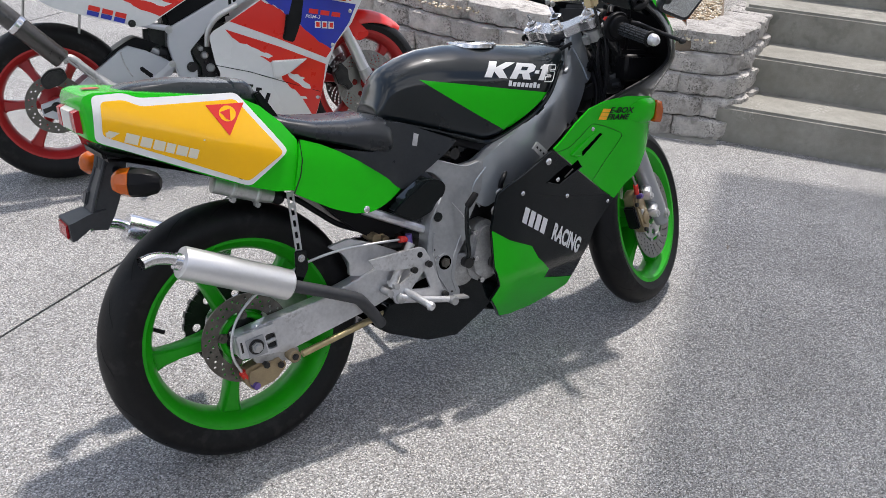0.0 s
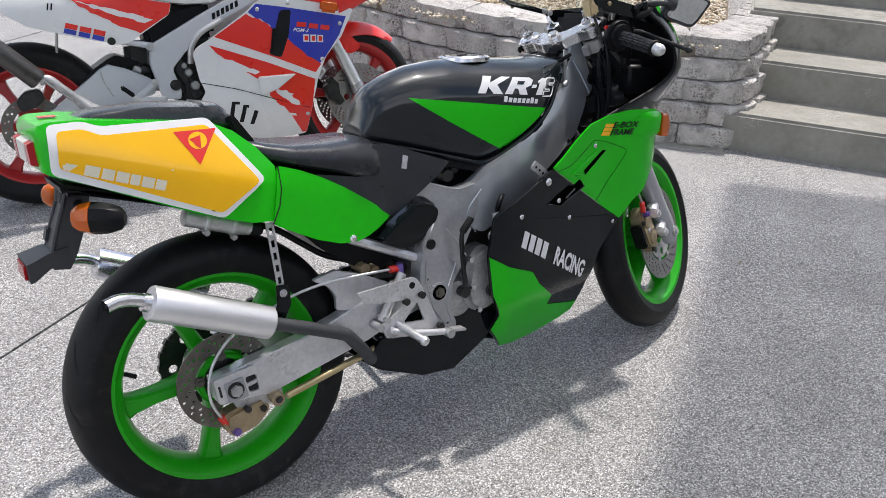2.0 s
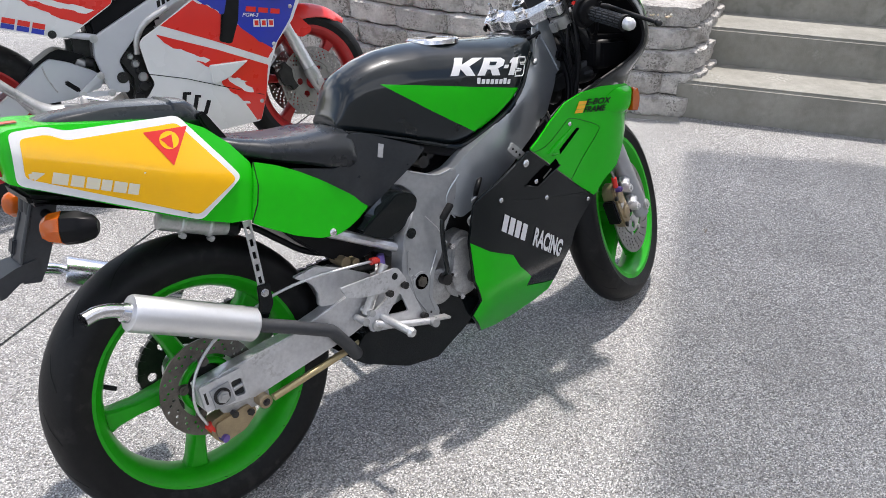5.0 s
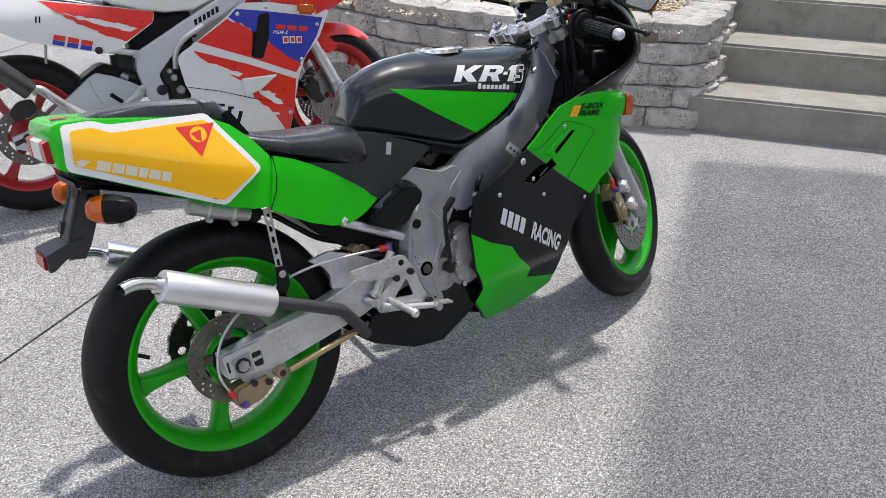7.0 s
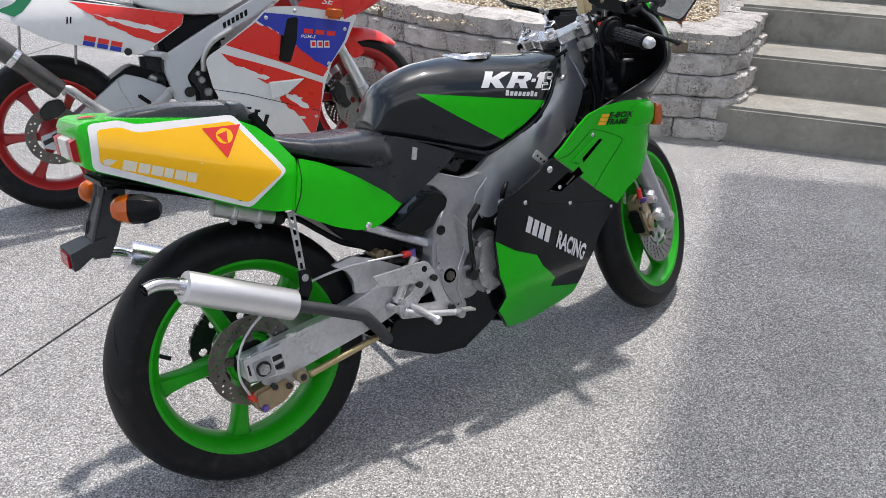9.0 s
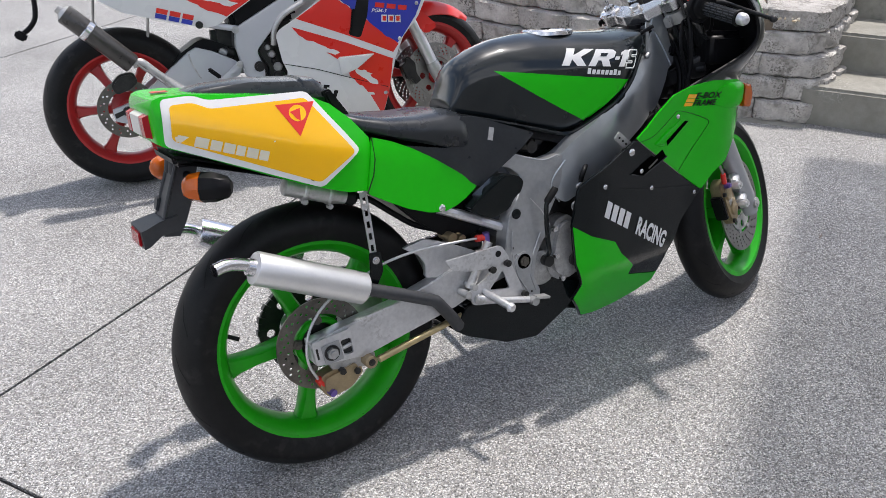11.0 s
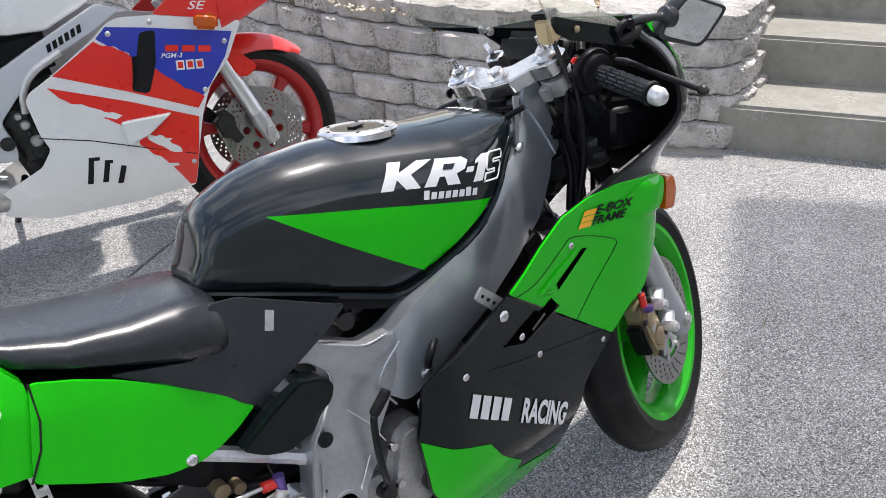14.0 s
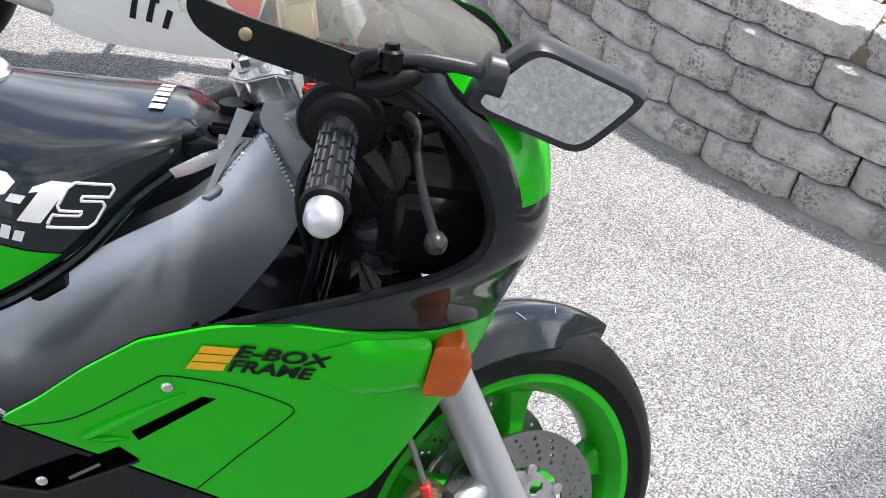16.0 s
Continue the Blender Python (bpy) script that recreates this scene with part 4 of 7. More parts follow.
part("head_bearing_cover", bm, PLASTIC, kr)

GRIP_A, GRIP_B = Vector((1.143, -0.135, 0.917)), Vector((1.128, -0.278, 0.889))
GD = (GRIP_B - GRIP_A).normalized()
bar = part("handlebar", sweep([FORK @ Vector((0.03, -0.1, -0.046)), GRIP_A, GRIP_B], 0.011, 16), DARK, kr, "black clip-on handlebar")
gp = [GRIP_A + (GRIP_B - GRIP_A) * t for t in (0.12, 0.13, 0.16, 0.4, 0.7, 0.95, 0.97, 1.0)]
part("grip", sweep(gp, [0.026, 0.027, 0.0168, 0.016, 0.0165, 0.0175, 0.021, 0.02], 24), RUBBER, kr, "black ribbed rubber grip")
bm = bmesh.new()
for k in range(16):
    for j in range(5):
        a = 2 * math.pi * k / 16
        p = GRIP_A + (GRIP_B - GRIP_A) * (0.2 + 0.155 * j + 0.04 * (k % 2))
        s1 = GD.cross(Vector((0, 0, 1))).normalized()
        s2 = s1.cross(GD)
        o = (math.cos(a) * s1 + math.sin(a) * s2)
        bm = join(bm, sweep([p + o * 0.0160, p + GD * 0.018 + o * 0.0160], 0.0021, 5))
tagged(part("grip_pattern", bm, DULL, kr), kind="stuff")
part("bar_end_weight", sweep([GRIP_B, GRIP_B + GD * 0.002, GRIP_B + GD * 0.016, GRIP_B + GD * 0.024, GRIP_B + GD * 0.027], [0.011, 0.0155, 0.0155, 0.011, 0.004], 24), ALU, kr, "silver bar end weight")
part("throttle_flange", sweep([GRIP_A + GD * t for t in (-0.012, -0.006, 0.004, 0.008, 0.010, 0.018, 0.022)], [0.034, 0.040, 0.042, 0.040, 0.033, 0.032, 0.025], 32), PLASTIC, kr, "black throttle drum")
part("throttle_cable_guide", sweep(smooth_path([GRIP_A + Vector((-0.018, 0.004, 0.036)), GRIP_A + Vector((-0.004, 0.016, 0.05)), GRIP_A + Vector((0.02, 0.03, 0.05)), GRIP_A + Vector((0.045, 0.05, 0.03))]), 0.0085, 12), PLASTIC, kr)
part("bar_tube", sweep([FORK @ Vector((0.034, -0.112, -0.052)), FORK @ Vector((0.045, -0.118, -0.10)), FORK @ Vector((0.05, -0.118, -0.17))], [0.024, 0.023, 0.021], 20), FORK_BLACK, kr, "black clip-on bracket down the fork leg")
part("switch_housing", block((0.055, 0.04, 0.058), Matrix.Translation(GRIP_A - GD * 0.012) @ pose(0, 0, 0, 0, -20, 6), 0.012, 3), PLASTIC, kr, "black switch housing")
part("kill_switch", block((0.018, 0.012, 0.01), Matrix.Translation(GRIP_A - GD * 0.01 + Vector((-0.028, 0, 0.022))), 0.003), RED_V, kr, "red engine stop switch")
lev = [(1.200, -0.125, 0.922), (1.212, -0.16, 0.917), (1.209, -0.20, 0.907), (1.21, -0.25, 0.893), (1.215, -0.30, 0.878)]
part("brake_lever", sweep(smooth_path(lev), [0.0075] * 6 + [0.0055] * 19, 12, squash=0.75), DARK, kr, "dark front brake lever with ball end")
part("lever_ball", sweep([Vector((1.2152, -0.297, 0.879)) + Vector((0.0004, -1, -0.25)).normalized() * t for t in (0, 0.004, 0.01, 0.016, 0.02)], [0.004, 0.008, 0.0098, 0.008, 0.004], 16), DARK, kr)
part("master_cylinder", join(block((0.05, 0.075, 0.026), pose(1.185, -0.10, 0.925, 0, 0, 10), 0.006), sweep([(1.19, -0.115, 0.94), (1.19, -0.115, 0.968)], 0.021, 20), sweep([(1.19, -0.115, 0.965), (1.19, -0.115, 0.975)], 0.024, 20)), PLASTIC, kr,
     "black brake master cylinder and reservoir")
part("left_handlebar", sweep([FORK @ Vector((0.03, 0.1, -0.046)), FORK @ Vector((0.02, 0.16, -0.05)), FORK @ Vector((-0.045, 0.285, -0.075))], 0.0135, 16), PLASTIC, kr, "black clip-on handlebar with grip")
lock = part("ignition_switch", sweep([FORK @ Vector((0.068, 0.03, z)) for z in (-0.035, 0.0, 0.008, 0.011)], [0.019, 0.019, 0.0175, 0.013], 24), DARK, kr, "ignition lock with key")
part("lock_ring", spin([(0.011, 0.0), (0.0175, 0.0), (0.0185, 0.003), (0.0165, 0.0045), (0.011, 0.0035)], 24, closed=True), BRUSHED, lock).matrix_basis = FORK @ pose(0.068, 0.03, 0.009, 90)
part("key", block((0.0025, 0.011, 0.034), FORK @ pose(0.066, 0.032, 0.028, 0, -12, 10), 0.001), BRUSHED, lock, "silver key")


# tank
xs = [0.4125, 0.4165] + [0.4205 + 0.0076 * k for k in range(79)] + [1.0205]
tank = part("fuel_tank", body([(x, eased(x, TANK_ZB), eased(x, TANK_ZT), f_tank_w(x)) for x in xs]), BLACK, kr, "glossy black fuel tank", 50)
part("tank_skirt", body([(x, eased(x, TANK_ZB) - 0.03, eased(x, TANK_ZB) + 0.012, 0.93 * f_tank_w(x)) for x in (0.41, 0.45, 0.50, 0.56, 0.62, 0.68, 0.72, 0.76, 0.82, 0.88)]), PLASTIC, kr, "black rubber skirt under the tank")
tri = [(0.526, 0.844), (0.62, 0.825), (0.75, 0.798), (0.884, 0.771), (0.82, 0.729), (0.752, 0.686), (0.69, 0.727), (0.62, 0.775), (0.565, 0.815)]
part("tank_stripe", skin(tri, f_tank, 0.0014, 0, 0.008), GREEN, tank, "green wedge on the tank side")
part("tank_edge", sweep(smooth_path([(x, -0.99 * f_tank_w(x), eased(x, TANK_ZB) - 0.003) for x in (0.405, 0.43, 0.48, 0.55, 0.62, 0.69, 0.735, 0.78, 0.84, 0.90, 0.945, 0.98)]), 0.006, 8), SATIN, tank)
bm = join(spin([(0.0, 0.002), (0.03, 0.003), (0.043, 0.003), (0.045, 0.0075), (0.061, 0.0075), (0.065, 0.004), (0.066, -0.006)], 40))
bm.transform(Matrix.Translation((0.745, 0.0, 0.904)) @ pose(0, 0, 0, 0, 5, 0) @ pose(0, 0, 0, 90))
part("fuel_cap_ring", bm, BRUSHED, tank, "silver fuel filler ring with a black cap")
bm = join(spin([(0.0, 0.0065), (0.03, 0.007), (0.042, 0.0065), (0.044, 0.002)], 40))
bm.transform(Matrix.Translation((0.745, 0.0, 0.9045)) @ pose(0, 0, 0, 0, 5, 0) @ pose(0, 0, 0, 90))
part("fuel_cap", bm, SATIN, tank)
part("cap_flap", block((0.03, 0.014, 0.003), Matrix.Translation((0.742, 0.0, 0.9135)) @ pose(0, 0, 0, 0, 5, 25), 0.001), DARK, tank)
for k in range(6):
    a = radians(60 * k)
    part("cap_screw", dome((0.745 + 0.053 * math.cos(a), 0.053 * math.sin(a), 0.9115 - 0.087 * 0.053 * math.cos(a)), (0.087, 0, 1), 0.0032), DARK, tank)

# seat, tail and side panels
part("seat", body([(0.115, 0.80, 0.812, 0.07), (0.125, 0.785, 0.82, 0.088), (0.16, 0.768, 0.806, 0.105), (0.22, 0.745, 0.79, 0.116), (0.30, 0.718, 0.78, 0.12), (0.36, 0.695, 0.778, 0.119), (0.40, 0.685, 0.774, 0.115), (0.415, 0.685, 0.770, 0.11), (0.424, 0.69, 0.760, 0.102), (0.428, 0.70, 0.748, 0.09)],
                 [(0.0, 0.0), (0.9, 0.0), (0.98, 0.12), (1.0, 0.35), (0.96, 0.65), (0.86, 0.86), (0.6, 0.97), (0.0, 1.0)]), VINYL, kr, "black vinyl rider seat")
part("seat_pan", body([(0.12, 0.66, 0.79, 0.08), (0.20, 0.62, 0.755, 0.105), (0.30, 0.60, 0.73, 0.108), (0.42, 0.62, 0.715, 0.1)]), PLASTIC, kr, "black seat pan")
part("tail_pad", body([(-0.20, 0.895, 0.903, 0.03), (-0.19, 0.89, 0.910, 0.05), (-0.16, 0.885, 0.917, 0.062), (-0.06, 0.872, 0.918, 0.066), (0.04, 0.855, 0.905, 0.07), (0.052, 0.85, 0.900, 0.07), (0.055, 0.85, 0.905, 0.0715), (0.085, 0.848, 0.898, 0.071), (0.098, 0.845, 0.887, 0.067), (0.106, 0.845, 0.866, 0.062)],
                      [(0.0, 0.0), (0.9, 0.0), (1.0, 0.2), (0.98, 0.55), (0.86, 0.85), (0.6, 0.97), (0.0, 1.0)]), VINYL, kr, "black vinyl pad on the tail cowl")


part("cowl_wedge", prism(rounded([(0.092, 0.868), (0.108, 0.872), (0.145, 0.812), (0.150, 0.79), (0.136, 0.786), (0.1, 0.845)], 0.006), -0.075, 0.075, 0.005), PLASTIC, kr, "black plastic wedge between the pad and the seat")


def tail_body():
    rings = []
    for x, zb, zt, q in ((-0.276, 0.832, 0.888, 0.80), (-0.274, 0.828, 0.900, 0.90), (-0.266, 0.823, 0.912, 0.97), (-0.25, 0.815, 0.9165, 1), (-0.2, 0.792, 0.913, 1), (-0.107, 0.745, 0.897, 1), (-0.011, 0.698, 0.88, 1), (0.047, 0.674, 0.868, 1), (0.087, 0.659, 0.846, 1), (0.126, 0.653, 0.807, 1), (0.158, 0.643, 0.762, 1)):
        zc = min(max(0.786 - 0.376 * x, zb + 0.01), zt - 0.008)
        y0, y1, y2 = (-f_tail(x, z) * q - 0.004 for z in (zt, zc, zb))
        y0 = max(y0, 0.03)
        right = [(x, -y0, zt)] + [(x, f_tail(x, zc + d) * q + 0.004, zc + d) for d in (0.007, 0.0, -0.007)] + [(x, -y2, zb)]
        rings.append(right + [(px, -py, pz) for px, py, pz in right[::-1]])
    return loft(rings)


tail = part("tail_cowl", bevelled(tail_body(), 0.004), GREEN, kr, "green race tail cowl with yellow side panels")
white = rounded([(-0.254, 0.912), (-0.192, 0.91), (-0.164, 0.896), (0.041, 0.88), (0.129, 0.743), (0.028, 0.683), (-0.264, 0.824)], 0.012)
yellow = rounded([(-0.240, 0.899), (-0.195, 0.897), (-0.165, 0.88), (0.034, 0.868), (0.116, 0.742), (0.026, 0.695), (-0.249, 0.833)], 0.01)
part("white_border", skin(white, f_tail, 0.001, 0.003, 0.02), WHITE, tail, "white pinstripe border", 20)
part("side_panel", skin(yellow, f_tail, 0.0022, 0.003, 0.02), YELLOW, tail, "yellow painted side panel", 20)
part("front_tail_panel", skin(rounded([(0.162, 0.762), (0.211, 0.743), (0.261, 0.717), (0.315, 0.683), (0.38, 0.635), (0.435, 0.59), (0.399, 0.57), (0.365, 0.558), (0.332, 0.553), (0.287, 0.561), (0.228, 0.586), (0.18, 0.614), (0.129, 0.645)], 0.01), f_tail, 0.002, 0.006, 0.02), GREEN, kr, "green front tail side panel")
f_side = lambda x, z: -(0.113 - 0.12 * max(0, x - 0.36) + 0.25 * min(0.12, max(0, x - 0.45)) - 0.05 * max(0, z - 0.66))
part("side_cover", skin(rounded([(0.255, 0.722), (0.36, 0.695), (0.40, 0.702), (0.405, 0.76), (0.45, 0.752), (0.603, 0.685), (0.525, 0.634), (0.448, 0.588), (0.435, 0.586), (0.36, 0.645)], 0.008), f_side, 0.0, 0.006, 0.02), DULL, kr, "matt black side cover")
part("cover_notch", skin([(0.482, 0.722), (0.494, 0.717), (0.486, 0.688), (0.474, 0.692)], f_side, 0.0015, 0.002), ALU, kr)

# frame
spar = rounded([(0.60, 0.60), (0.655, 0.625), (0.695, 0.657), (0.735, 0.672), (0.822, 0.712), (0.897, 0.752), (0.95, 0.775), (0.985, 0.79), (1.017, 0.812), (1.068, 0.87), (1.115, 0.787), (1.088, 0.742), (1.03, 0.672), (0.95, 0.635), (0.85, 0.60), (0.738, 0.544), (0.66, 0.50), (0.61, 0.54)], 0.012)
for flip in (False, True):
    bm = skin(spar, f_spar, 0, 0.045, 0.016)
    bm = bevelled(bm, 0.017, 5)
    if flip:
        bm = other_side(bm)
    fr = part("frame_spar", bm, GUN, kr, "gunmetal painted box-section frame spar")
pp = rounded([(0.492, 0.634), (0.506, 0.618), (0.530, 0.612), (0.553, 0.588), (0.545, 0.566), (0.512, 0.540), (0.488, 0.505), (0.476, 0.46), (0.466, 0.41), (0.484, 0.345), (0.512, 0.292), (0.556, 0.268), (0.562, 0.296), (0.546, 0.335), (0.560, 0.392), (0.588, 0.43), (0.602, 0.478), (0.630, 0.52), (0.652, 0.565), (0.660, 0.626), (0.61, 0.618), (0.555, 0.640), (0.515, 0.656), (0.497, 0.652)], 0.006)
for flip in (False, True):
    bm = prism(pp, -0.146, -0.1, 0.007)
    for v in bm.verts:
        if v.co.z > 0.54:
            v.co.y += 0.058 * min(1, max(0, (0.63 - v.co.x) / 0.13)) * min(1, (v.co.z - 0.54) / 0.05)
    if flip:
        bm = other_side(bm)
    part("pivot_plate", bm, CAST, kr, "bare aluminium swingarm pivot plate")
part("pivot_boss", disc_at(0.518, -0.1462, -0.149, 0.385, 0.0245, 32), CAST, kr)
# flat black disc: the recess's shade put in as colour
part("pivot_shade_disc", disc_at(0.518, -0.149, -0.1496, 0.385, 0.019, 28), HOLLOW_SHADE, kr)
part("pivot_nut", join(sweep([(0.518, -0.1495, 0.385), (0.518, -0.1535, 0.385)], 0.0135, 6), disc_at(0.518, -0.1535, -0.156, 0.385, 0.007, 16)), STEEL_D, kr)
part("plate_rib", sweep([(0.494, -0.1465, 0.47), (0.486, -0.1465, 0.42), (0.498, -0.1465, 0.35), (0.523, -0.1465, 0.305)], 0.0022, 6), CAST, kr)
part("plate_rib", sweep([(0.575, -0.1465, 0.445), (0.55, -0.1465, 0.40), (0.536, -0.1465, 0.34), (0.548, -0.1465, 0.30)], 0.0022, 6), CAST, kr)
part("plate_plug", disc_at(0.508, -0.146, -0.1485, 0.508, 0.0125), SATIN, kr)
for x, z in ((0.497, 0.30), (0.535, 0.30), (0.49, 0.425)):
    part("plate_dimple", disc_at(x, -0.146, -0.1468, z, 0.003, 8), DARK, kr)
part("plate_seam", sweep([(0.553, -0.1465, 0.537), (0.583, -0.1465, 0.50), (0.606, -0.1465, 0.455)], 0.0012, 5), ALU, kr)
part("subframe_rail", sweep([(0.33, -0.085, 0.553), (0.42, -0.1, 0.508), (0.51, -0.118, 0.462)], 0.0125, 8), ALU, kr, "silver square subframe rail")
part("headstock_gusset", prism(rounded([(1.060, 0.880), (1.072, 0.908), (1.108, 0.905), (1.128, 0.842), (1.146, 0.778), (1.122, 0.752), (1.098, 0.790), (1.078, 0.845)], 0.01), -0.036, 0.036, 0.007), GUN, kr, "gunmetal headstock casting")
part("headstock", sweep([FORK @ Vector((0, 0, -0.17)), FORK @ Vector((0, 0, -0.03))], 0.04, 24), GUN, kr)

# swingarm
arm = rounded([(-0.046, 0.337), (0.044, 0.350), (0.171, 0.366), (0.256, 0.386), (0.36, 0.415), (0.46, 0.425), (0.52, 0.395), (0.50, 0.35), (0.376, 0.325), (0.329, 0.310), (0.212, 0.288), (0.074, 0.262), (0.046, 0.270), (-0.041, 0.28)], 0.004)
for flip in (False, True):
    bm = prism(arm, -0.118, -0.078, 0.0025)
    if flip:
        bm = other_side(bm)
    part("swingarm", bm, ALU, kr, "bare aluminium box-section swingarm")
window = rounded([(0.022, 0.324), (0.047, 0.325), (0.050, 0.286), (0.027, 0.287)], 0.006)
part("axle_block", pierced(rounded([(-0.046, 0.338), (0.048, 0.346), (0.056, 0.272), (-0.041, 0.281)], 0.004), [window], -0.1268, 0.0075), ALU, kr, "aluminium axle end plate with a window")
part("adjuster_recess", prism(window, -0.1190, -0.1175, 0), DARK, kr)
part("adjuster_screw", rod((0.026, -0.1215, 0.303), (0.048, -0.1215, 0.307), 0.005), ALU_D, kr)
part("adjuster_plate", prism(rounded([(-0.027, 0.324), (0.017, 0.330), (0.024, 0.281), (-0.021, 0.278)], 0.003), -0.1305, -0.1272, 0.001), CAST, kr)
part("axle_washer", disc_at(-0.003, -0.130, -0.1325, 0.304, 0.0185), DARK, kr)
part("axle_nut", join(sweep([(-0.003, -0.1325, 0.304), (-0.003, -0.140, 0.304)], 0.0135, 6), disc_at(-0.003, -0.14, -0.1445, 0.304, 0.0075)), ALU_D, kr, "steel axle nut")
part("axle_mark", prism([(-0.039, 0.322), (-0.034, 0.3225), (-0.032, 0.296), (-0.037, 0.2955)], -0.1272, -0.1265, 0), DARK, kr)
part("torque_bobbin", disc_at(0.086, -0.10, -0.135, 0.252, 0.0155), BRONZE, kr)
part("bobbin_bolt", join(disc_at(0.086, -0.135, -0.138, 0.252, 0.0085), disc_at(0.086, -0.138, -0.141, 0.252, 0.005)), DARK, kr)
part("torque_arm", rod((0.112, -0.118, 0.245), (0.50, -0.10, 0.30), 0.0085), GOLD, kr, "gold anodised brake torque arm")
bm = prism(rounded([(-0.03, 0.245), (0.06, 0.262), (0.075, 0.225), (0.04, 0.195), (-0.015, 0.185), (-0.035, 0.21)], 0.012), -0.115, -0.065, 0.008)
part("rear_caliper", bm, BRONZE, kr, "gold rear brake caliper")

part("swingarm_gusset", prism(rounded([(0.213, 0.488), (0.271, 0.497), (0.329, 0.474), (0.41, 0.430), (0.38, 0.395), (0.30, 0.395), (0.262, 0.403), (0.266, 0.436), (0.250, 0.464)], 0.008), -0.112, -0.098, 0.003), ALU, kr, "bare aluminium swingarm gusset")
for x, z, r in ((0.352, 0.478, 0.013), (0.378, 0.470, 0.010)):
    part("shock_fitting", sweep([(x, -0.05, z), (x + 0.004, -0.095, z - 0.004)], r, 14), BRONZE, kr, "brass shock fitting")
part("linkage_spring", tube([(0.375 + 0.009 * k * 0.5, -0.085 + 0.010 * math.sin(k * 1.57), 0.268 + 0.008 * k * 0.4 + 0.010 * math.cos(k * 1.57)) for k in range(16)], 0.003, 6, 3), GOLD, kr, "brassy linkage spring")

# exhausts
part("muffler", sweep([Vector((-0.148, -0.152, 0.552)).lerp(Vector((0.092, -0.14, 0.434)), t) for t in (0, 0.004, 0.02, 0.5, 0.985, 1.0)], [0.028, 0.034, 0.036, 0.036, 0.036, 0.032], 36), SATIN_ALU, kr, "brushed aluminium silencer")
part("tailpipe", sweep(smooth_path([(-0.142, -0.152, 0.552), (-0.175, -0.156, 0.568), (-0.205, -0.162, 0.575), (-0.232, -0.17, 0.573)]), 0.0135, 20, caps=False), BRUSHED, kr, "silver tailpipe")
part("end_cap", sweep([(-0.1465, -0.152, 0.5515), (-0.16, -0.1525, 0.558)], [0.02, 0.018], 20), BRUSHED, kr)
part("exhaust_pipe", sweep([(0.085, -0.14, 0.437), (0.11, -0.14, 0.425), (0.18, -0.142, 0.394), (0.252, -0.143, 0.360), (0.264, -0.1425, 0.353), (0.273, -0.141, 0.343), (0.31, -0.130, 0.293), (0.335, -0.112, 0.258)], 0.015, 20), HANGER, kr, "dark grey exhaust pipe")
part("rear_belly_pan", prism(rounded([(0.318, 0.252), (0.352, 0.226), (0.468, 0.172), (0.56, 0.160), (0.655, 0.207), (0.73, 0.26), (0.62, 0.31), (0.45, 0.315), (0.36, 0.30)], 0.006), -0.118, 0.1, 0.006), SATIN, kr, "black belly pan under the engine")
part("left_muffler", sweep([Vector((-0.165, 0.215, 0.555)).lerp(Vector((0.07, 0.2, 0.44)), t) for t in (0, 0.004, 0.02, 0.5, 1.0)], [0.028, 0.034, 0.036, 0.036, 0.034], 32), BRUSHED, kr, "brushed aluminium silencer")
part("left_tailpipe", sweep(smooth_path([(-0.16, 0.215, 0.555), (-0.19, 0.216, 0.57), (-0.225, 0.216, 0.575), (-0.245, 0.217, 0.573)]), 0.0135, 20, caps=False), BRUSHED, kr)
strap = [(0.128, 0.64), (0.146, 0.64), (0.150, 0.475), (0.134, 0.475)]
bm = bmesh.new()
es = []


def loop(pts):
    vs = [bm.verts.new((x, -0.106, z)) for x, z in pts]
    return [bm.edges.new((vs[i], vs[(i + 1) % len(vs)])) for i in range(len(vs))]


es += loop(strap)
for k in range(5):
    zz = 0.50 + 0.028 * k
    xc = 0.1415 - 0.03 * (zz - 0.49)
    es += loop([(xc - 0.004, zz), (xc + 0.004, zz), (xc + 0.0035, zz + 0.016), (xc - 0.0045, zz + 0.016)])
bmesh.ops.triangle_fill(bm, use_beauty=True, edges=es, normal=(0, 1, 0))
ext = bmesh.ops.extrude_face_region(bm, geom=bm.faces[:])
for v in ext["geom"]:
    if isinstance(v, bmesh.types.BMVert):
        v.co.y += 0.003
part("hanger_strap", bm, ALU, kr, "slotted aluminium exhaust hanger strap")
part("hanger_bracket", prism(rounded([(0.128, 0.50), (0.158, 0.497), (0.158, 0.45), (0.135, 0.415), (0.105, 0.425), (0.125, 0.455)], 0.006), -0.112, -0.107, 0.002), SATIN, kr)
part("hanger_bolt", hexbolt((0.142, -0.112, 0.48), (0, -1, 0), 0.006), CHROME, kr)

# fairing
upper = rounded([(0.834, 0.636), (0.867, 0.656), (0.911, 0.690), (0.964, 0.722), (1.026, 0.733), (1.104, 0.736), (1.203, 0.724), (1.329, 0.682), (1.311, 0.657), (1.275, 0.616), (1.231, 0.562), (1.188, 0.503), (1.142, 0.480), (1.102, 0.440), (1.02, 0.50), (0.925, 0.570)], 0.006)
lower = rounded([(0.832, 0.634), (0.744, 0.595), (0.687, 0.57), (0.655, 0.548), (0.642, 0.452), (0.653, 0.345), (0.679, 0.28), (0.671, 0.233), (0.742, 0.145), (0.80, 0.130), (0.885, 0.131), (0.965, 0.148), (1.015, 0.168), (1.005, 0.282), (1.032, 0.36), (1.099, 0.437), (0.925, 0.566)], 0.008)
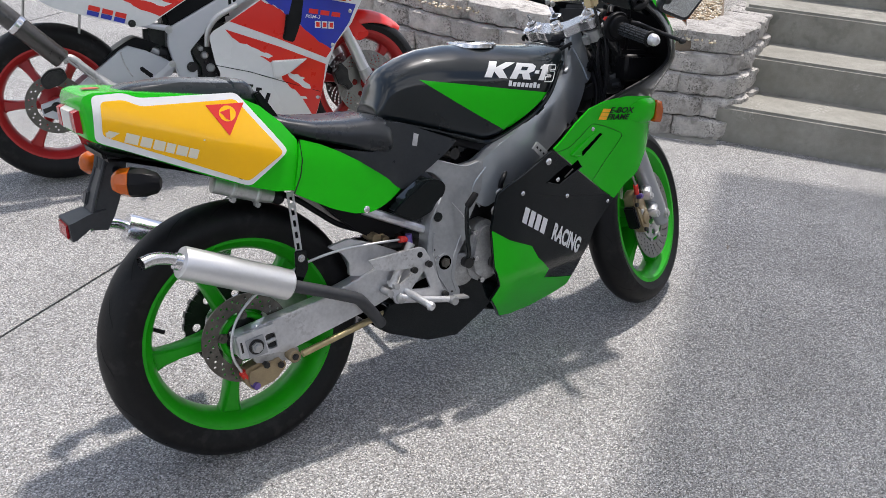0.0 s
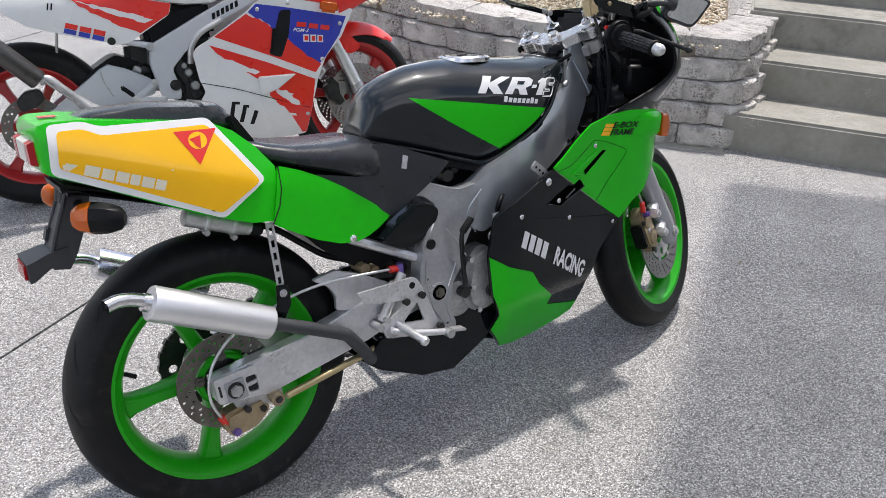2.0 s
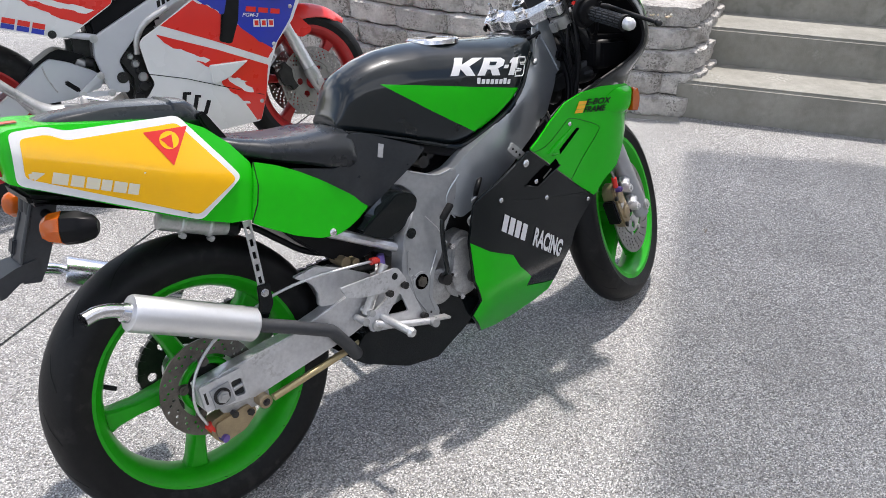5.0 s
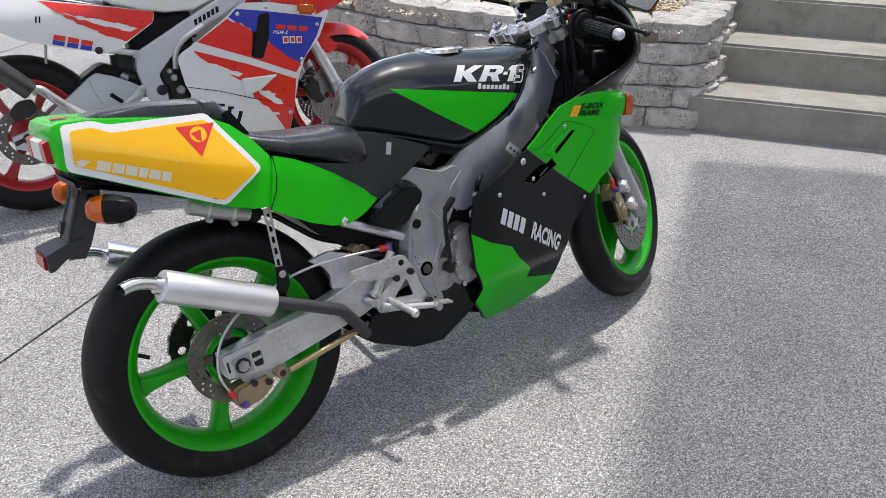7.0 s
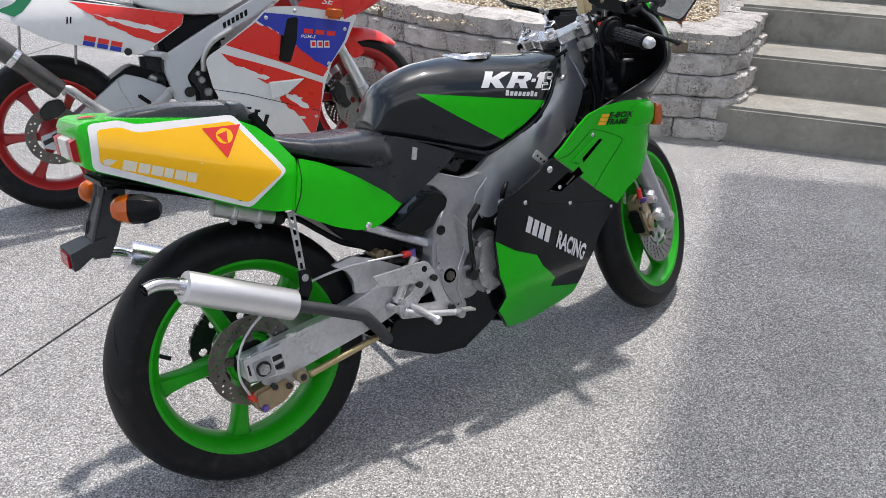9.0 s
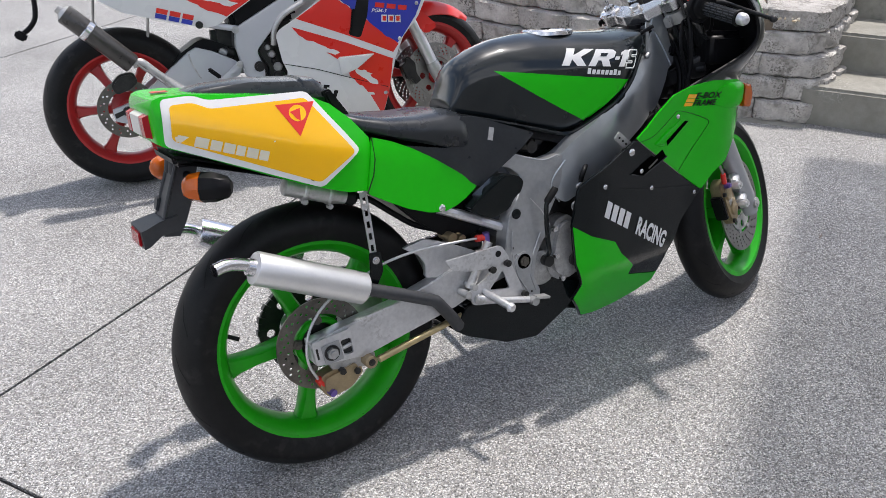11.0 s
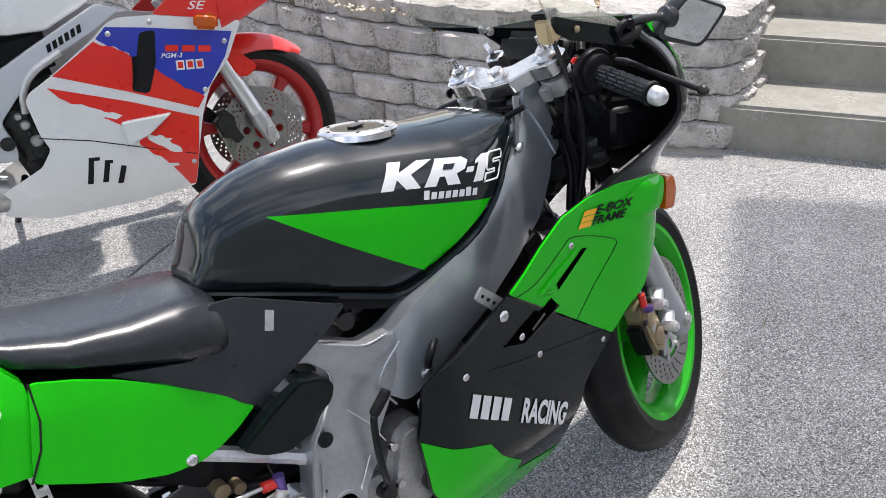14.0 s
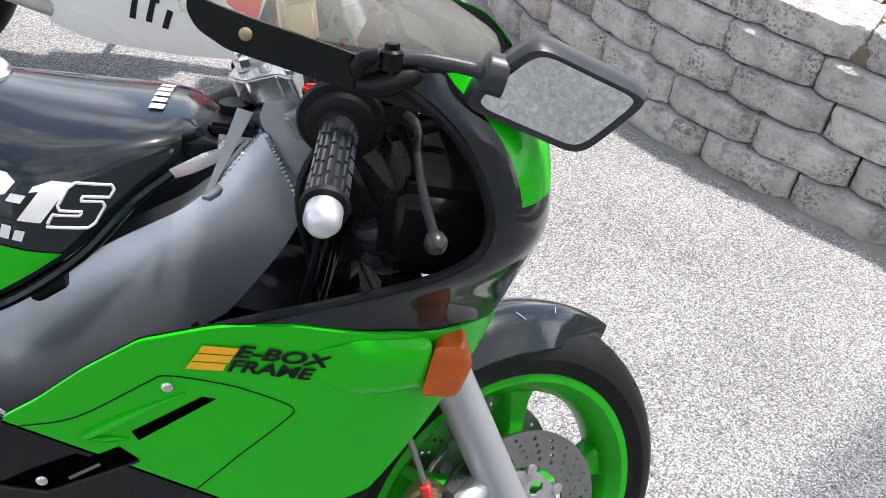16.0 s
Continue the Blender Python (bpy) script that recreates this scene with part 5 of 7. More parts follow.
lgreen = [(0.643, 0.45), (0.693, 0.415), (0.774, 0.378), (0.802, 0.336), (0.863, 0.281), (0.862, 0.250), (0.975, 0.213), (1.008, 0.205), (1.011, 0.169), (0.965, 0.150), (0.885, 0.133), (0.80, 0.132), (0.744, 0.147), (0.674, 0.233), (0.681, 0.28), (0.655, 0.345)]
for flip in (False, True):
    mk = other_side if flip else (lambda b: b)
    up_f = part("upper_fairing", mk(skin(upper, f_fair, 0.0, 0.005, 0.025)), GREEN, kr, "green upper side fairing")
    lo_f = part("lower_fairing", mk(skin(lower, f_fair, 0.0, 0.005, 0.025)), SATIN, kr, "black lower side fairing with a green flash")
    part("green_flash", mk(skin(lgreen, f_fair, 0.0015, 0.001, 0.025)), GREEN, lo_f, "green flash")
    part("fairing_liner", mk(skin(upper, f_fair, -0.0065, 0.002, 0.025)), PLASTIC, up_f)
    part("fairing_liner", mk(skin(lower, f_fair, -0.0065, 0.002, 0.025)), PLASTIC, lo_f)
part("belly_pan", body([(0.70, 0.17, 0.21, 0.03), (0.76, 0.15, 0.21, 0.04), (0.88, 0.15, 0.21, 0.04), (1.0, 0.17, 0.22, 0.03)], SECTION), SATIN, kr, "black belly pan")
for x, z, r in ((0.817, 0.606, 0.0095), (0.858, 0.548, 0.0062), (0.727, 0.538, 0.0062), (0.902, 0.492, 0.006), (1.077, 0.437, 0.0055), (0.985, 0.664, 0.0058)):
    part("fairing_screw", dome((x, f_fair(x, z) - 0.001, z), (0, -1, 0), r), CHROME, kr)
part("tail_bolt", dome((0.321, f_tail(0.321, 0.563) - 0.003, 0.563), (0, -1, 0), 0.009), CHROME, kr)
# both vents are flat sheets on the fairing, their inner shade painted black
part("vent_slot_shade", skin([(1.029, 0.643), (1.016, 0.647), (0.948, 0.607), (0.953, 0.594)], f_fair, 0.001, 0.002), HOLLOW_SHADE, kr, "flat black patch standing for the shade inside an air vent slot")
vent = part("lower_vent_shade", skin([(0.934, 0.587), (0.951, 0.566), (0.925, 0.556), (0.862, 0.533), (0.818, 0.548), (0.852, 0.565), (0.893, 0.581), (0.905, 0.574)], f_fair, 0.0012, 0.002), HOLLOW_SHADE, kr, "flat black patch standing for the shade inside an air vent slot")
part("vent_lip", sweep([(x, f_fair(x, z) - 0.002, z) for x, z in ((0.818, 0.548), (0.862, 0.533), (0.925, 0.556), (0.951, 0.566))], 0.0022, 8), SATIN, vent)
part("vent_strut", sweep([(x, f_fair(x, z) - 0.001, z) for x, z in ((0.884, 0.549), (0.915, 0.566))], 0.0026, 8), STEEL_D, vent)

# nose cowl
EDGE = ([0.70, 0.73, 0.755, 0.772, 0.788, 0.80, 0.83, 0.86, 0.90, 0.92, 0.95, 0.965, 0.98], [0.95, 1.03, 1.13, 1.195, 1.24, 1.268, 1.283, 1.28, 1.262, 1.25, 1.22, 1.20, 1.165])
NOSE = ([0.66, 0.695, 0.757, 0.83, 0.90, 0.945, 0.972], [1.325, 1.345, 1.362, 1.368, 1.358, 1.335, 1.31])
NOSE_W = ([0.66, 0.695, 0.757, 0.83, 0.90, 0.972], [0.185, 0.197, 0.204, 0.206, 0.205, 0.195])


def cowl_point(z, t, inset=0.0):
    xe, xf, w = (sum(float(np.interp(z + d, *c)) for d in (-0.02, -0.01, 0.0, 0.01, 0.02)) / 5 for c in (EDGE, NOSE, NOSE_W))
    th = t * math.pi / 2
    return Vector((xe + (xf - xe - inset) * math.sin(th), -(w - inset) * math.cos(th) ** 0.6, z))


def cowl_low(x):
    """The lower edge of the cowl, which follows the top of the green side panel down to the nose."""
    return float(np.interp(x, [0.964, 1.026, 1.104, 1.203, 1.329, 1.37], [0.716, 0.727, 0.730, 0.718, 0.676, 0.664]))


def cowl_mesh(t0, t1, z0, z1, inset, sides=(-1, 1), nt=14, nz=24):
    bm = bmesh.new()
    for s in sides:
        rows = []
        for j in range(nz + 1):
            z = z0 + (z1 - z0) * j / nz
            row = []
            for i in range(nt + 1):
                t = t0 + (t1 - t0) * i / nt
                zz = z
                if z0 < 0.73:
                    zl = cowl_low(cowl_point(z0, t, inset).x)
                    zz = zl + (z1 - zl) * j / nz
                p = cowl_point(zz, t, inset)
                if z0 < 0.73:
                    hold = max(0, 1 - (j / nz) * 2.4) ** 2 * (1 - min(1, max(0, (t - 0.5) / 0.4)))
                    p.y += hold * (f_fair(p.x, zl) + 0.003 + inset - p.y)
                row.append(bm.verts.new((p.x, p.y if s < 0 else -p.y, p.z)))
            rows.append(row)
        for a, b in zip(rows, rows[1:]):
            for i in range(nt):
                bm.faces.new((a[i], a[i + 1], b[i + 1], b[i]))
    return bm


nose = part("nose_cowl", cowl_mesh(0, 1, 0.728, 0.86, 0.0), BLACK, kr, "black and green nose cowl")
for sd in (-1, 1):
    part("nose_edge", cowl_mesh(0, 0.25, 0.86, 0.98, 0.0, (sd,)), BLACK, nose)
part("nose_top", cowl_mesh(0.25, 1, 0.86, 0.98, 0.0), GREEN, nose, "green nose top")
part("nose_liner", cowl_mesh(0, 1, 0.728, 0.98, 0.006), PLASTIC, nose)
rim_pts = [cowl_point(z, 0, 0.001) for z in np.linspace(0.728, 0.98, 40)]
part("cowl_rim", sweep(rim_pts, 0.005, 8), PLASTIC, nose)
part("left_cowl_rim", sweep([(p.x, -p.y, p.z) for p in rim_pts], 0.005, 8), PLASTIC, nose)


# windscreen
def screen_point(s, t, up=0.0):
    x = 1.32 - 0.31 * s
    w = 0.03 + 0.155 * s ** 0.45
    zb = 0.955 + 0.062 * s
    zc = zb + 0.012 + 0.115 * s ** 0.9
    a = t * math.pi / 2
    return Vector((x - 0.03 * (1 - abs(t)) * s, w * math.sin(a) ** 1.0 if t >= 0 else -w * math.sin(-a), zb + (zc - zb) * math.cos(a) + up))


rows = [[screen_point(s / 14, -1 + t / 10) for t in range(21)] for s in range(15)]
glass = part("windscreen", loft(rows, closed=False, caps=False), CLEAR, kr, "clear faded acrylic windscreen")
glass.visible_shadow = False
for side in (-1, 1):
    lo = [(1.014, 1.020), (1.022, 1.005), (1.045, 0.990), (1.13, 0.966), (1.178, 0.952), (1.222, 0.938)]
    hi = [(1.236, 0.958), (1.198, 0.976), (1.13, 0.998), (1.06, 1.018), (1.016, 1.033)]
    if side > 0:
        lo = [(x, z + 0.018) for x, z in lo]
    fz = lambda x, z: -(float(np.interp(x, [1.0, 1.1, 1.2, 1.3], [0.188, 0.190, 0.186, 0.165])))
    bm = skin(rounded(lo + hi, 0.006), fz, 0, 0.005, 0.03)
    part("screen_trim", other_side(bm) if side > 0 else bm, SATIN, glass, "black windscreen edge trim")
    y = side * 0.192
    part("screen_screw", dome((1.061, y, 1.004), (0, side, 0), 0.0055), BRONZE, glass)

for x, y, z in ((1.168, 0.182, 0.982), (1.186, 0.181, 0.975)):
    part("screen_bolt", join(sweep([(x, y, z), (x, y - 0.006, z)], 0.0085, 16), sweep([(x, y - 0.005, z), (x, y - 0.010, z)], 0.0055, 6)), ALU_D, glass, "grey mirror mount bolt")

# mirror
MC, MU, MV = Vector((1.331, -0.208, 0.972)), Vector((0.105, -0.012, -0.012)).normalized(), Vector((0.03, -0.03, 0.075)).normalized()
MN = MU.cross(MV).normalized()
if MN.y > 0:
    MN = -MN
shape = rounded([(-0.074, -0.019), (-0.066, -0.03), (0.036, -0.055), (0.048, -0.048), (0.062, 0.008), (0.056, 0.017), (-0.042, 0.043), (-0.054, 0.036)], 0.015, 6)


def mirror_ring(scale, depth):
    return [MC + MU * (a * scale) + MV * (b * scale) + MN * depth for a, b in shape]


mir = part("mirror_housing", loft([mirror_ring(0.93, 0.003), mirror_ring(1.04, 0.005), mirror_ring(1.1, -0.002), mirror_ring(1.08, -0.016), mirror_ring(0.8, -0.036), mirror_ring(0.4, -0.045)]), SLATE, kr, "black rear-view mirror folded forward")
part("mirror_glass", loft([mirror_ring(0.90, 0.0032), mirror_ring(0.90, 0.0045)]), MIRROR, mir, "mirror glass")
part("mirror_stalk", sweep(smooth_path([(1.180, -0.189, 0.990), (1.205, -0.191, 0.992), (1.232, -0.194, 0.990), (1.254, -0.197, 0.987), (1.262, -0.198, 0.986), (1.278, -0.200, 0.983)]), [0.0068] * 18 + [0.0075, 0.009, 0.0115, 0.014, 0.0165, 0.018] + [0.0185] * 7, 16), SLATE, mir, "black mirror stalk")
part("mirror_boot", sweep(smooth_path([(1.152, -0.190, 0.968), (1.166, -0.191, 0.966), (1.182, -0.192, 0.970), (1.196, -0.192, 0.976), (1.206, -0.192, 0.981)]), [0.005 + 0.006 * math.sin(math.pi * (k + 1) / 26) for k in range(25)], 16), RUBBER, mir, "black rubber boot")
part("mirror_lug", sweep([(1.154, -0.192, 0.974), (1.152, -0.193, 0.982), (1.158, -0.194, 0.990), (1.170, -0.194, 0.994)], [0.006, 0.0075, 0.0075, 0.006], 12), PLASTIC, mir)
part("mirror_bolt", join(sweep([(1.181, -0.191, 0.982), (1.181, -0.191, 0.997), (1.181, -0.191, 0.999)], [0.0105, 0.0105, 0.008], 18), sweep([(1.181, -0.191, 0.998), (1.181, -0.191, 1.004)], 0.0065, 6)), PLASTIC, mir)

# lamps
for flip in (False, True):
    mk = other_side if flip else (lambda b: b)
    rings = []
    for dy, grow, dx in ((0.035, 0.9, 0.006), (0.006, 1.0, 0.003), (-0.004, 0.96, 0.0), (-0.008, 0.82, -0.003)):
        rings.append([(1.257 + (x - 1.257) * grow + dx, -(0.191 - 0.22 * (x - 1.231)) + dy, 0.673 + (z - 0.673) * grow) for x, z in rounded([(1.231, 0.644), (1.242, 0.706), (1.276, 0.699), (1.286, 0.670), (1.272, 0.636)], 0.009, 3)])
    part("front_indicator", mk(loft(rings)), ORANGE, kr, "orange front indicator lens")
    bulge = lambda x, z: f_fair(x, z) - 0.016 * min(1, max(0, (x - 1.125) / 0.10)) ** 1.3 * max(0, 1 - abs((z - 0.684 + 0.1 * (x - 1.18)) / 0.036) ** 4)
    part("indicator_fairing", mk(skin(rounded([(1.120, 0.706), (1.170, 0.722), (1.243, 0.711), (1.231, 0.644), (1.180, 0.648), (1.120, 0.672)], 0.016), bulge, 0.0006, 0.004, 0.008)), GREEN, kr, "green indicator housing")
for side, y0 in ((-1, 0.104), (1, 0.165)):
    tip, end = Vector((-0.238, side * y0, 0.735)), Vector((-0.160, side * (y0 + 0.05), 0.727))
    ind = part("rear_indicator", bevelled(sweep([tip.lerp(end, t) for t in (0.34, 0.36, 0.65, 0.92, 1.0)], [0.028, 0.0315, 0.030, 0.022, 0.012], 8, squash=0.85), 0.002), PLASTIC, kr, "black rear indicator with orange lens")
    part("lens", bevelled(sweep([tip.lerp(end, t) for t in (-0.06, -0.03, 0.1, 0.345)], [0.012, 0.019, 0.027, 0.0315], 8, squash=0.85), 0.002), ORANGE, ind, "orange lens")
    part("stalk", sweep(smooth_path([(-0.215, side * 0.02, 0.745), (-0.214, side * y0 * 0.6, 0.742), (-0.210, side * (y0 + 0.005), 0.735)]), 0.009, 12), PLASTIC, ind)
LENS_W = mat("pale_lens", (0.62, 0.6, 0.56), 0.2, second=(0.5, 0.47, 0.43), scale=60, mix=0.5)
for y0, y1, mt, nm in ((-0.084, -0.046, RED_L, "tail_light"), (-0.045, 0.045, LENS_W, "clear_lens"), (0.046, 0.084, RED_L, "tail_light")):
    bm = loft([[(-0.272, y, z) for y, z in ((y0, 0.886), (y0, 0.836), (y1, 0.836), (y1, 0.886))], [(-0.288, y, z) for y, z in ((y0 + 0.004, 0.880), (y0 + 0.004, 0.842), (y1 - 0.004, 0.842), (y1 - 0.004, 0.880))]])
    part(nm, bevelled(bm, 0.003), mt, kr, "red tail light lens" if mt is RED_L else "clear tail light lens")
rings = [[(x0, -w, z), (x1, -w, z - 0.006), (x1, w, z - 0.006), (x0, w, z)] for x0, x1, w, z in ((-0.226, -0.186, 0.032, 0.806), (-0.232, -0.188, 0.031, 0.775), (-0.248, -0.20, 0.030, 0.735), (-0.270, -0.218, 0.032, 0.69), (-0.284, -0.236, 0.034, 0.655), (-0.284, -0.254, 0.034, 0.628))]
hang = part("rear_fender", bevelled(loft(rings), 0.004), HANGER, kr, "grey-black plastic rear fender bracket")
foot = loft([[(x, -w, z1), (x, w, z1), (x, w, z0), (x, -w, z0)] for x, w, z0, z1 in ((-0.250, 0.036, 0.636, 0.668), (-0.292, 0.046, 0.634, 0.664), (-0.322, 0.054, 0.618, 0.656), (-0.332, 0.054, 0.616, 0.654))])
part("plate_holder", bevelled(foot, 0.004), HANGER, hang, "plastic plate holder")
part("reflector", block((0.006, 0.078, 0.030), pose(-0.3345, 0.0, 0.635, 0, 4, 0), 0.002), RED_L, hang, "dark red reflector")
for y in (-0.018, 0.018):
    part("slot", sweep([(-0.2285, y, 0.795), (-0.2305, y, 0.79), (-0.2415, y, 0.757), (-0.2425, y, 0.752)], [0.003, 0.006, 0.006, 0.003], 8), GROOVE, hang)
    part("slot_rim", sweep([(-0.2275, y, 0.799), (-0.2290, y, 0.794), (-0.2395, y, 0.755), (-0.2415, y, 0.748)], [0.005, 0.009, 0.009, 0.005], 10), HANGER, hang)
for sd in (-1, 1):
    part("bracket_rib", sweep([(-0.234, sd * 0.031, 0.77), (-0.269, sd * 0.032, 0.69), (-0.284, sd * 0.034, 0.65)], 0.004, 8), HANGER, hang)
part("bracket_step", block((0.012, 0.03, 0.03), pose(-0.272, 0.032, 0.685, 0, 18, 0), 0.003), HANGER, hang)
part("under_tray", prism([(-0.25, 0.80), (0.10, 0.668), (0.14, 0.645), (0.13, 0.625), (0.0, 0.690), (-0.12, 0.738), (-0.20, 0.768), (-0.245, 0.772)], -0.085, 0.085, 0.008), PLASTIC, kr, "black plastic under tray")
part("reservoir_canister", sweep([Vector((-0.035, -0.085, 0.69)).lerp(Vector((0.10, -0.085, 0.635)), t) for t in (0, 0.02, 0.06, 0.3, 0.32, 0.36, 0.38, 0.7, 0.72, 0.76, 0.78, 1)], [0.014, 0.02, 0.021, 0.021, 0.0235, 0.0235, 0.021, 0.021, 0.0235, 0.0235, 0.021, 0.017], 20), ALU_D, kr, "grey canister under the tail")

# engine and innards
part("engine_core", block((0.26, 0.2, 0.26), pose(0.68, 0, 0.40, 0, -30, 0), 0.03, 3), DARK, kr, "dark engine block")
part("radiator", block((0.05, 0.2, 0.22), pose(1.03, 0.0, 0.56, 0, -25, 0), 0.008), DARK, kr, "black radiator")
part("inner_frame_block", block((0.3, 0.16, 0.2), pose(0.72, 0, 0.56, 0, -30, 0), 0.02), PLASTIC, kr, "black airbox and carburettors")
part("side_stand", rod((0.56, 0.10, 0.26), (0.50, 0.33, 0.078), 0.011), DARK, kr, "black side stand")
part("side_stand_foot", block((0.06, 0.04, 0.012), pose(0.50, 0.335, 0.079, 13), 0.004), DARK, kr)


# ---- the white, red and blue motorcycle behind ----
ns = thing("motorcycle", pose(-0.012, 1.80, 0, 0, 0, -10) @ pose(0, 0, 0, -12), "white, red and blue sports motorcycle with red wheels, parked behind", "motorcycle")
NFORK = pose(0.945, 0, 0.915) @ pose(0, 0, 0, 0, -23.5, 0) @ pose(0, 0, 0, 0, 0, 8)
NREAR, NFRONT = pose(0, 0, 0.300), NFORK @ pose(0.03, 0, -0.70)
nrw = wheel("rear_wheel", ns, NREAR, 0.300, 0.15, 0.214, RED_W, radians(180), "red six-spoke cast wheel", 6)
nfw = wheel("front_wheel", ns, NFRONT, 0.294, 0.112, 0.221, RED_W, radians(205), "red six-spoke cast wheel", 6, wr=0.105)
bm = ring_of_holes(0.07, 0.11, drilled(0.074, 0.108, 2, 18, 0.0035), 0.004, -0.08)
bm.transform(NREAR)
part("brake_disc", bm, STEEL_D, nrw, "drilled rear brake disc")
for side in (-1, 1):
    bm = ring_of_holes(0.085, 0.14, drilled(0.09, 0.138, 4, 30, 0.0040, 0.08), 0.0045, side * 0.064 - 0.002)
    bm.transform(NFRONT)
    part("brake_disc", bm, STEEL, nfw, "drilled floating brake disc")
    bm = ring_of_holes(0.03, 0.083, [(0.058, 2 * math.pi * (k + 0.5) / 6, 0.014) for k in range(6)], 0.005, side * 0.062 - 0.002)
    for k in range(6):
        a = 2 * math.pi * k / 6
        bm = join(bm, sweep([(0.086 * math.cos(a), side * 0.068, 0.086 * math.sin(a)), (0.086 * math.cos(a), side * 0.056, 0.086 * math.sin(a))], 0.009, 12))
    bm.transform(NFRONT)
    part("disc_carrier", bm, STEEL, nfw)
    y = side * 0.1
    bm = sweep([(0.03, y, -0.2), (0.03, y, -0.45), (0.03, y, -0.64)], 0.0245, 20)
    bm.transform(NFORK)
    part("fork_tube", bm, SATIN_ALU, ns, "silver fork tube")
    bm = join(sweep([(0.03, y, -0.63), (0.03, y, -0.66), (0.03, y, -0.74)], [0.026, 0.03, 0.022], 20), sweep([(0.03, y - side * 0.02, -0.70), (0.03, y + side * 0.035, -0.70)], 0.016, 18))
    bm.transform(NFORK)
    part("fork_foot", bm, ALU_D, ns)
    bm = prism(rounded([(-0.105, -0.635), (-0.10, -0.58), (-0.075, -0.575), (-0.07, -0.56), (-0.05, -0.56), (-0.035, -0.60), (-0.05, -0.64), (-0.045, -0.675), (-0.075, -0.68), (-0.08, -0.655)], 0.006), side * 0.06, side * 0.095, 0.005)
    bm.transform(NFORK)
    part("front_caliper", bm, DARK, ns, "black front brake caliper")


def red_fender():
    rings = []
    for k in range(22):
        a = radians(24 + k * 105 / 21)
        w = 0.066 * min(1, 0.4 + k / 6) * min(1, 0.75 + (21 - k) / 12)
        ring = []
        for j in range(9):
            t = -1 + j / 4
            rr = 0.315 - 0.06 * abs(t) ** 2.6 * (0.6 + 0.5 * min(1, k / 10))
            ring.append((rr * math.cos(a), w * t, rr * math.sin(a)))
        ring += [(p[0] * 0.985, p[1] * 0.96, p[2] * 0.985) for p in ring[::-1]]
        rings.append(ring)
    bm = loft(rings)
    bm.transform(NFRONT)
    return bm


part("front_fender", red_fender(), RED, ns, "glossy red front fender")
part("fender_arm", prism(rounded([(1.10, 0.60), (1.20, 0.57), (1.27, 0.50), (1.22, 0.47), (1.14, 0.52)], 0.02), -0.115, -0.07, 0.006), RED, ns)


def f_n(x, z):
    return -(0.2 - 0.9 * max(0, 0.30 - z) ** 1.4 - 0.35 * max(0, x - 1.0) ** 1.5 - 0.5 * max(0, 0.6 - x) ** 1.5)


fair = rounded([(0.577, 0.526), (0.592, 0.547), (0.661, 0.584), (0.791, 0.665), (0.829, 0.698), (0.867, 0.712), (0.965, 0.706), (1.09, 0.68), (1.225, 0.652), (1.164, 0.55), (1.09, 0.479), (1.05, 0.40), (1.016, 0.296), (0.992, 0.18), (0.80, 0.165), (0.572, 0.172), (0.445, 0.204), (0.448, 0.275), (0.574, 0.336), (0.608, 0.382), (0.59, 0.43)], 0.012)
top = rounded([(0.963, 0.708), (1.043, 0.765), (1.10, 0.86), (1.20, 0.90), (1.33, 0.86), (1.30, 0.75), (1.229, 0.654), (1.09, 0.682)], 0.012)
for flip in (False, True):
    mk = other_side if flip else (lambda b: b)
    nf = part("side_fairing", mk(skin(fair, f_n, 0, 0.005, 0.03)), WHITE_P, ns, "white side fairing with torn red and blue graphics")
    nt = part("top_fairing", mk(skin(top, f_n, 0, 0.005, 0.03)), RED, ns, "red upper fairing")
jag = random.Random(11)


def torn(outline, amount=0.008, step=0.022, which=None):
    """Breaks an outline's edges into ragged points, as torn-paper graphics."""
    out = []
    n = len(outline)
    for i in range(n):
        a, b = Vector(outline[i]), Vector(outline[(i + 1) % n])
        out.append(tuple(a))
        if which and i not in which:
            continue
        k = int((b - a).length / step)
        d = (b - a).normalized()
        m = Vector((-d.y, d.x))
        run = Vector((0.93, -0.37))
        for j in range(1, k):
            p, half = a + (b - a) * (j / k), (b - a) * (0.3 / k)
            off = m * jag.uniform(-amount, amount) * 0.6 if abs(d.dot(run)) > 0.8 else run * jag.uniform(-1, 1) * amount * 2.4
            out += [tuple(p - half + off), tuple(p + half + off * 0.9)]
    return out


part("blue_graphic", skin(torn([(0.797, 0.664), (0.829, 0.692), (0.93, 0.676), (1.19, 0.625), (1.154, 0.556), (1.09, 0.481), (1.062, 0.455), (1.0, 0.50), (0.95, 0.545), (0.90, 0.59)], 0.008, 0.016, (6, 7, 8, 9)), f_n, 0.0012, 0, 0.03), BLUE, nf, "blue graphic")
part("red_graphic", skin(torn([(0.661, 0.582), (0.79, 0.658), (0.85, 0.625), (0.95, 0.548), (1.055, 0.462), (1.066, 0.45), (1.04, 0.42), (0.85, 0.505)], 0.006, 0.018, (1, 2, 3)), f_n, 0.0008, 0, 0.03), RED_V, nf, "red graphic")
part("red_graphic", skin(torn([(0.64, 0.553), (0.85, 0.475), (1.036, 0.395), (1.014, 0.29), (0.992, 0.185), (0.975, 0.186), (0.93, 0.26), (0.90, 0.30), (0.85, 0.345), (0.845, 0.40), (0.80, 0.42), (0.75, 0.46), (0.70, 0.485), (0.665, 0.52)], 0.012, 0.02, (7, 9, 10, 11, 12)), f_n, 0.001, 0, 0.03), RED_V, nf, "red graphic")
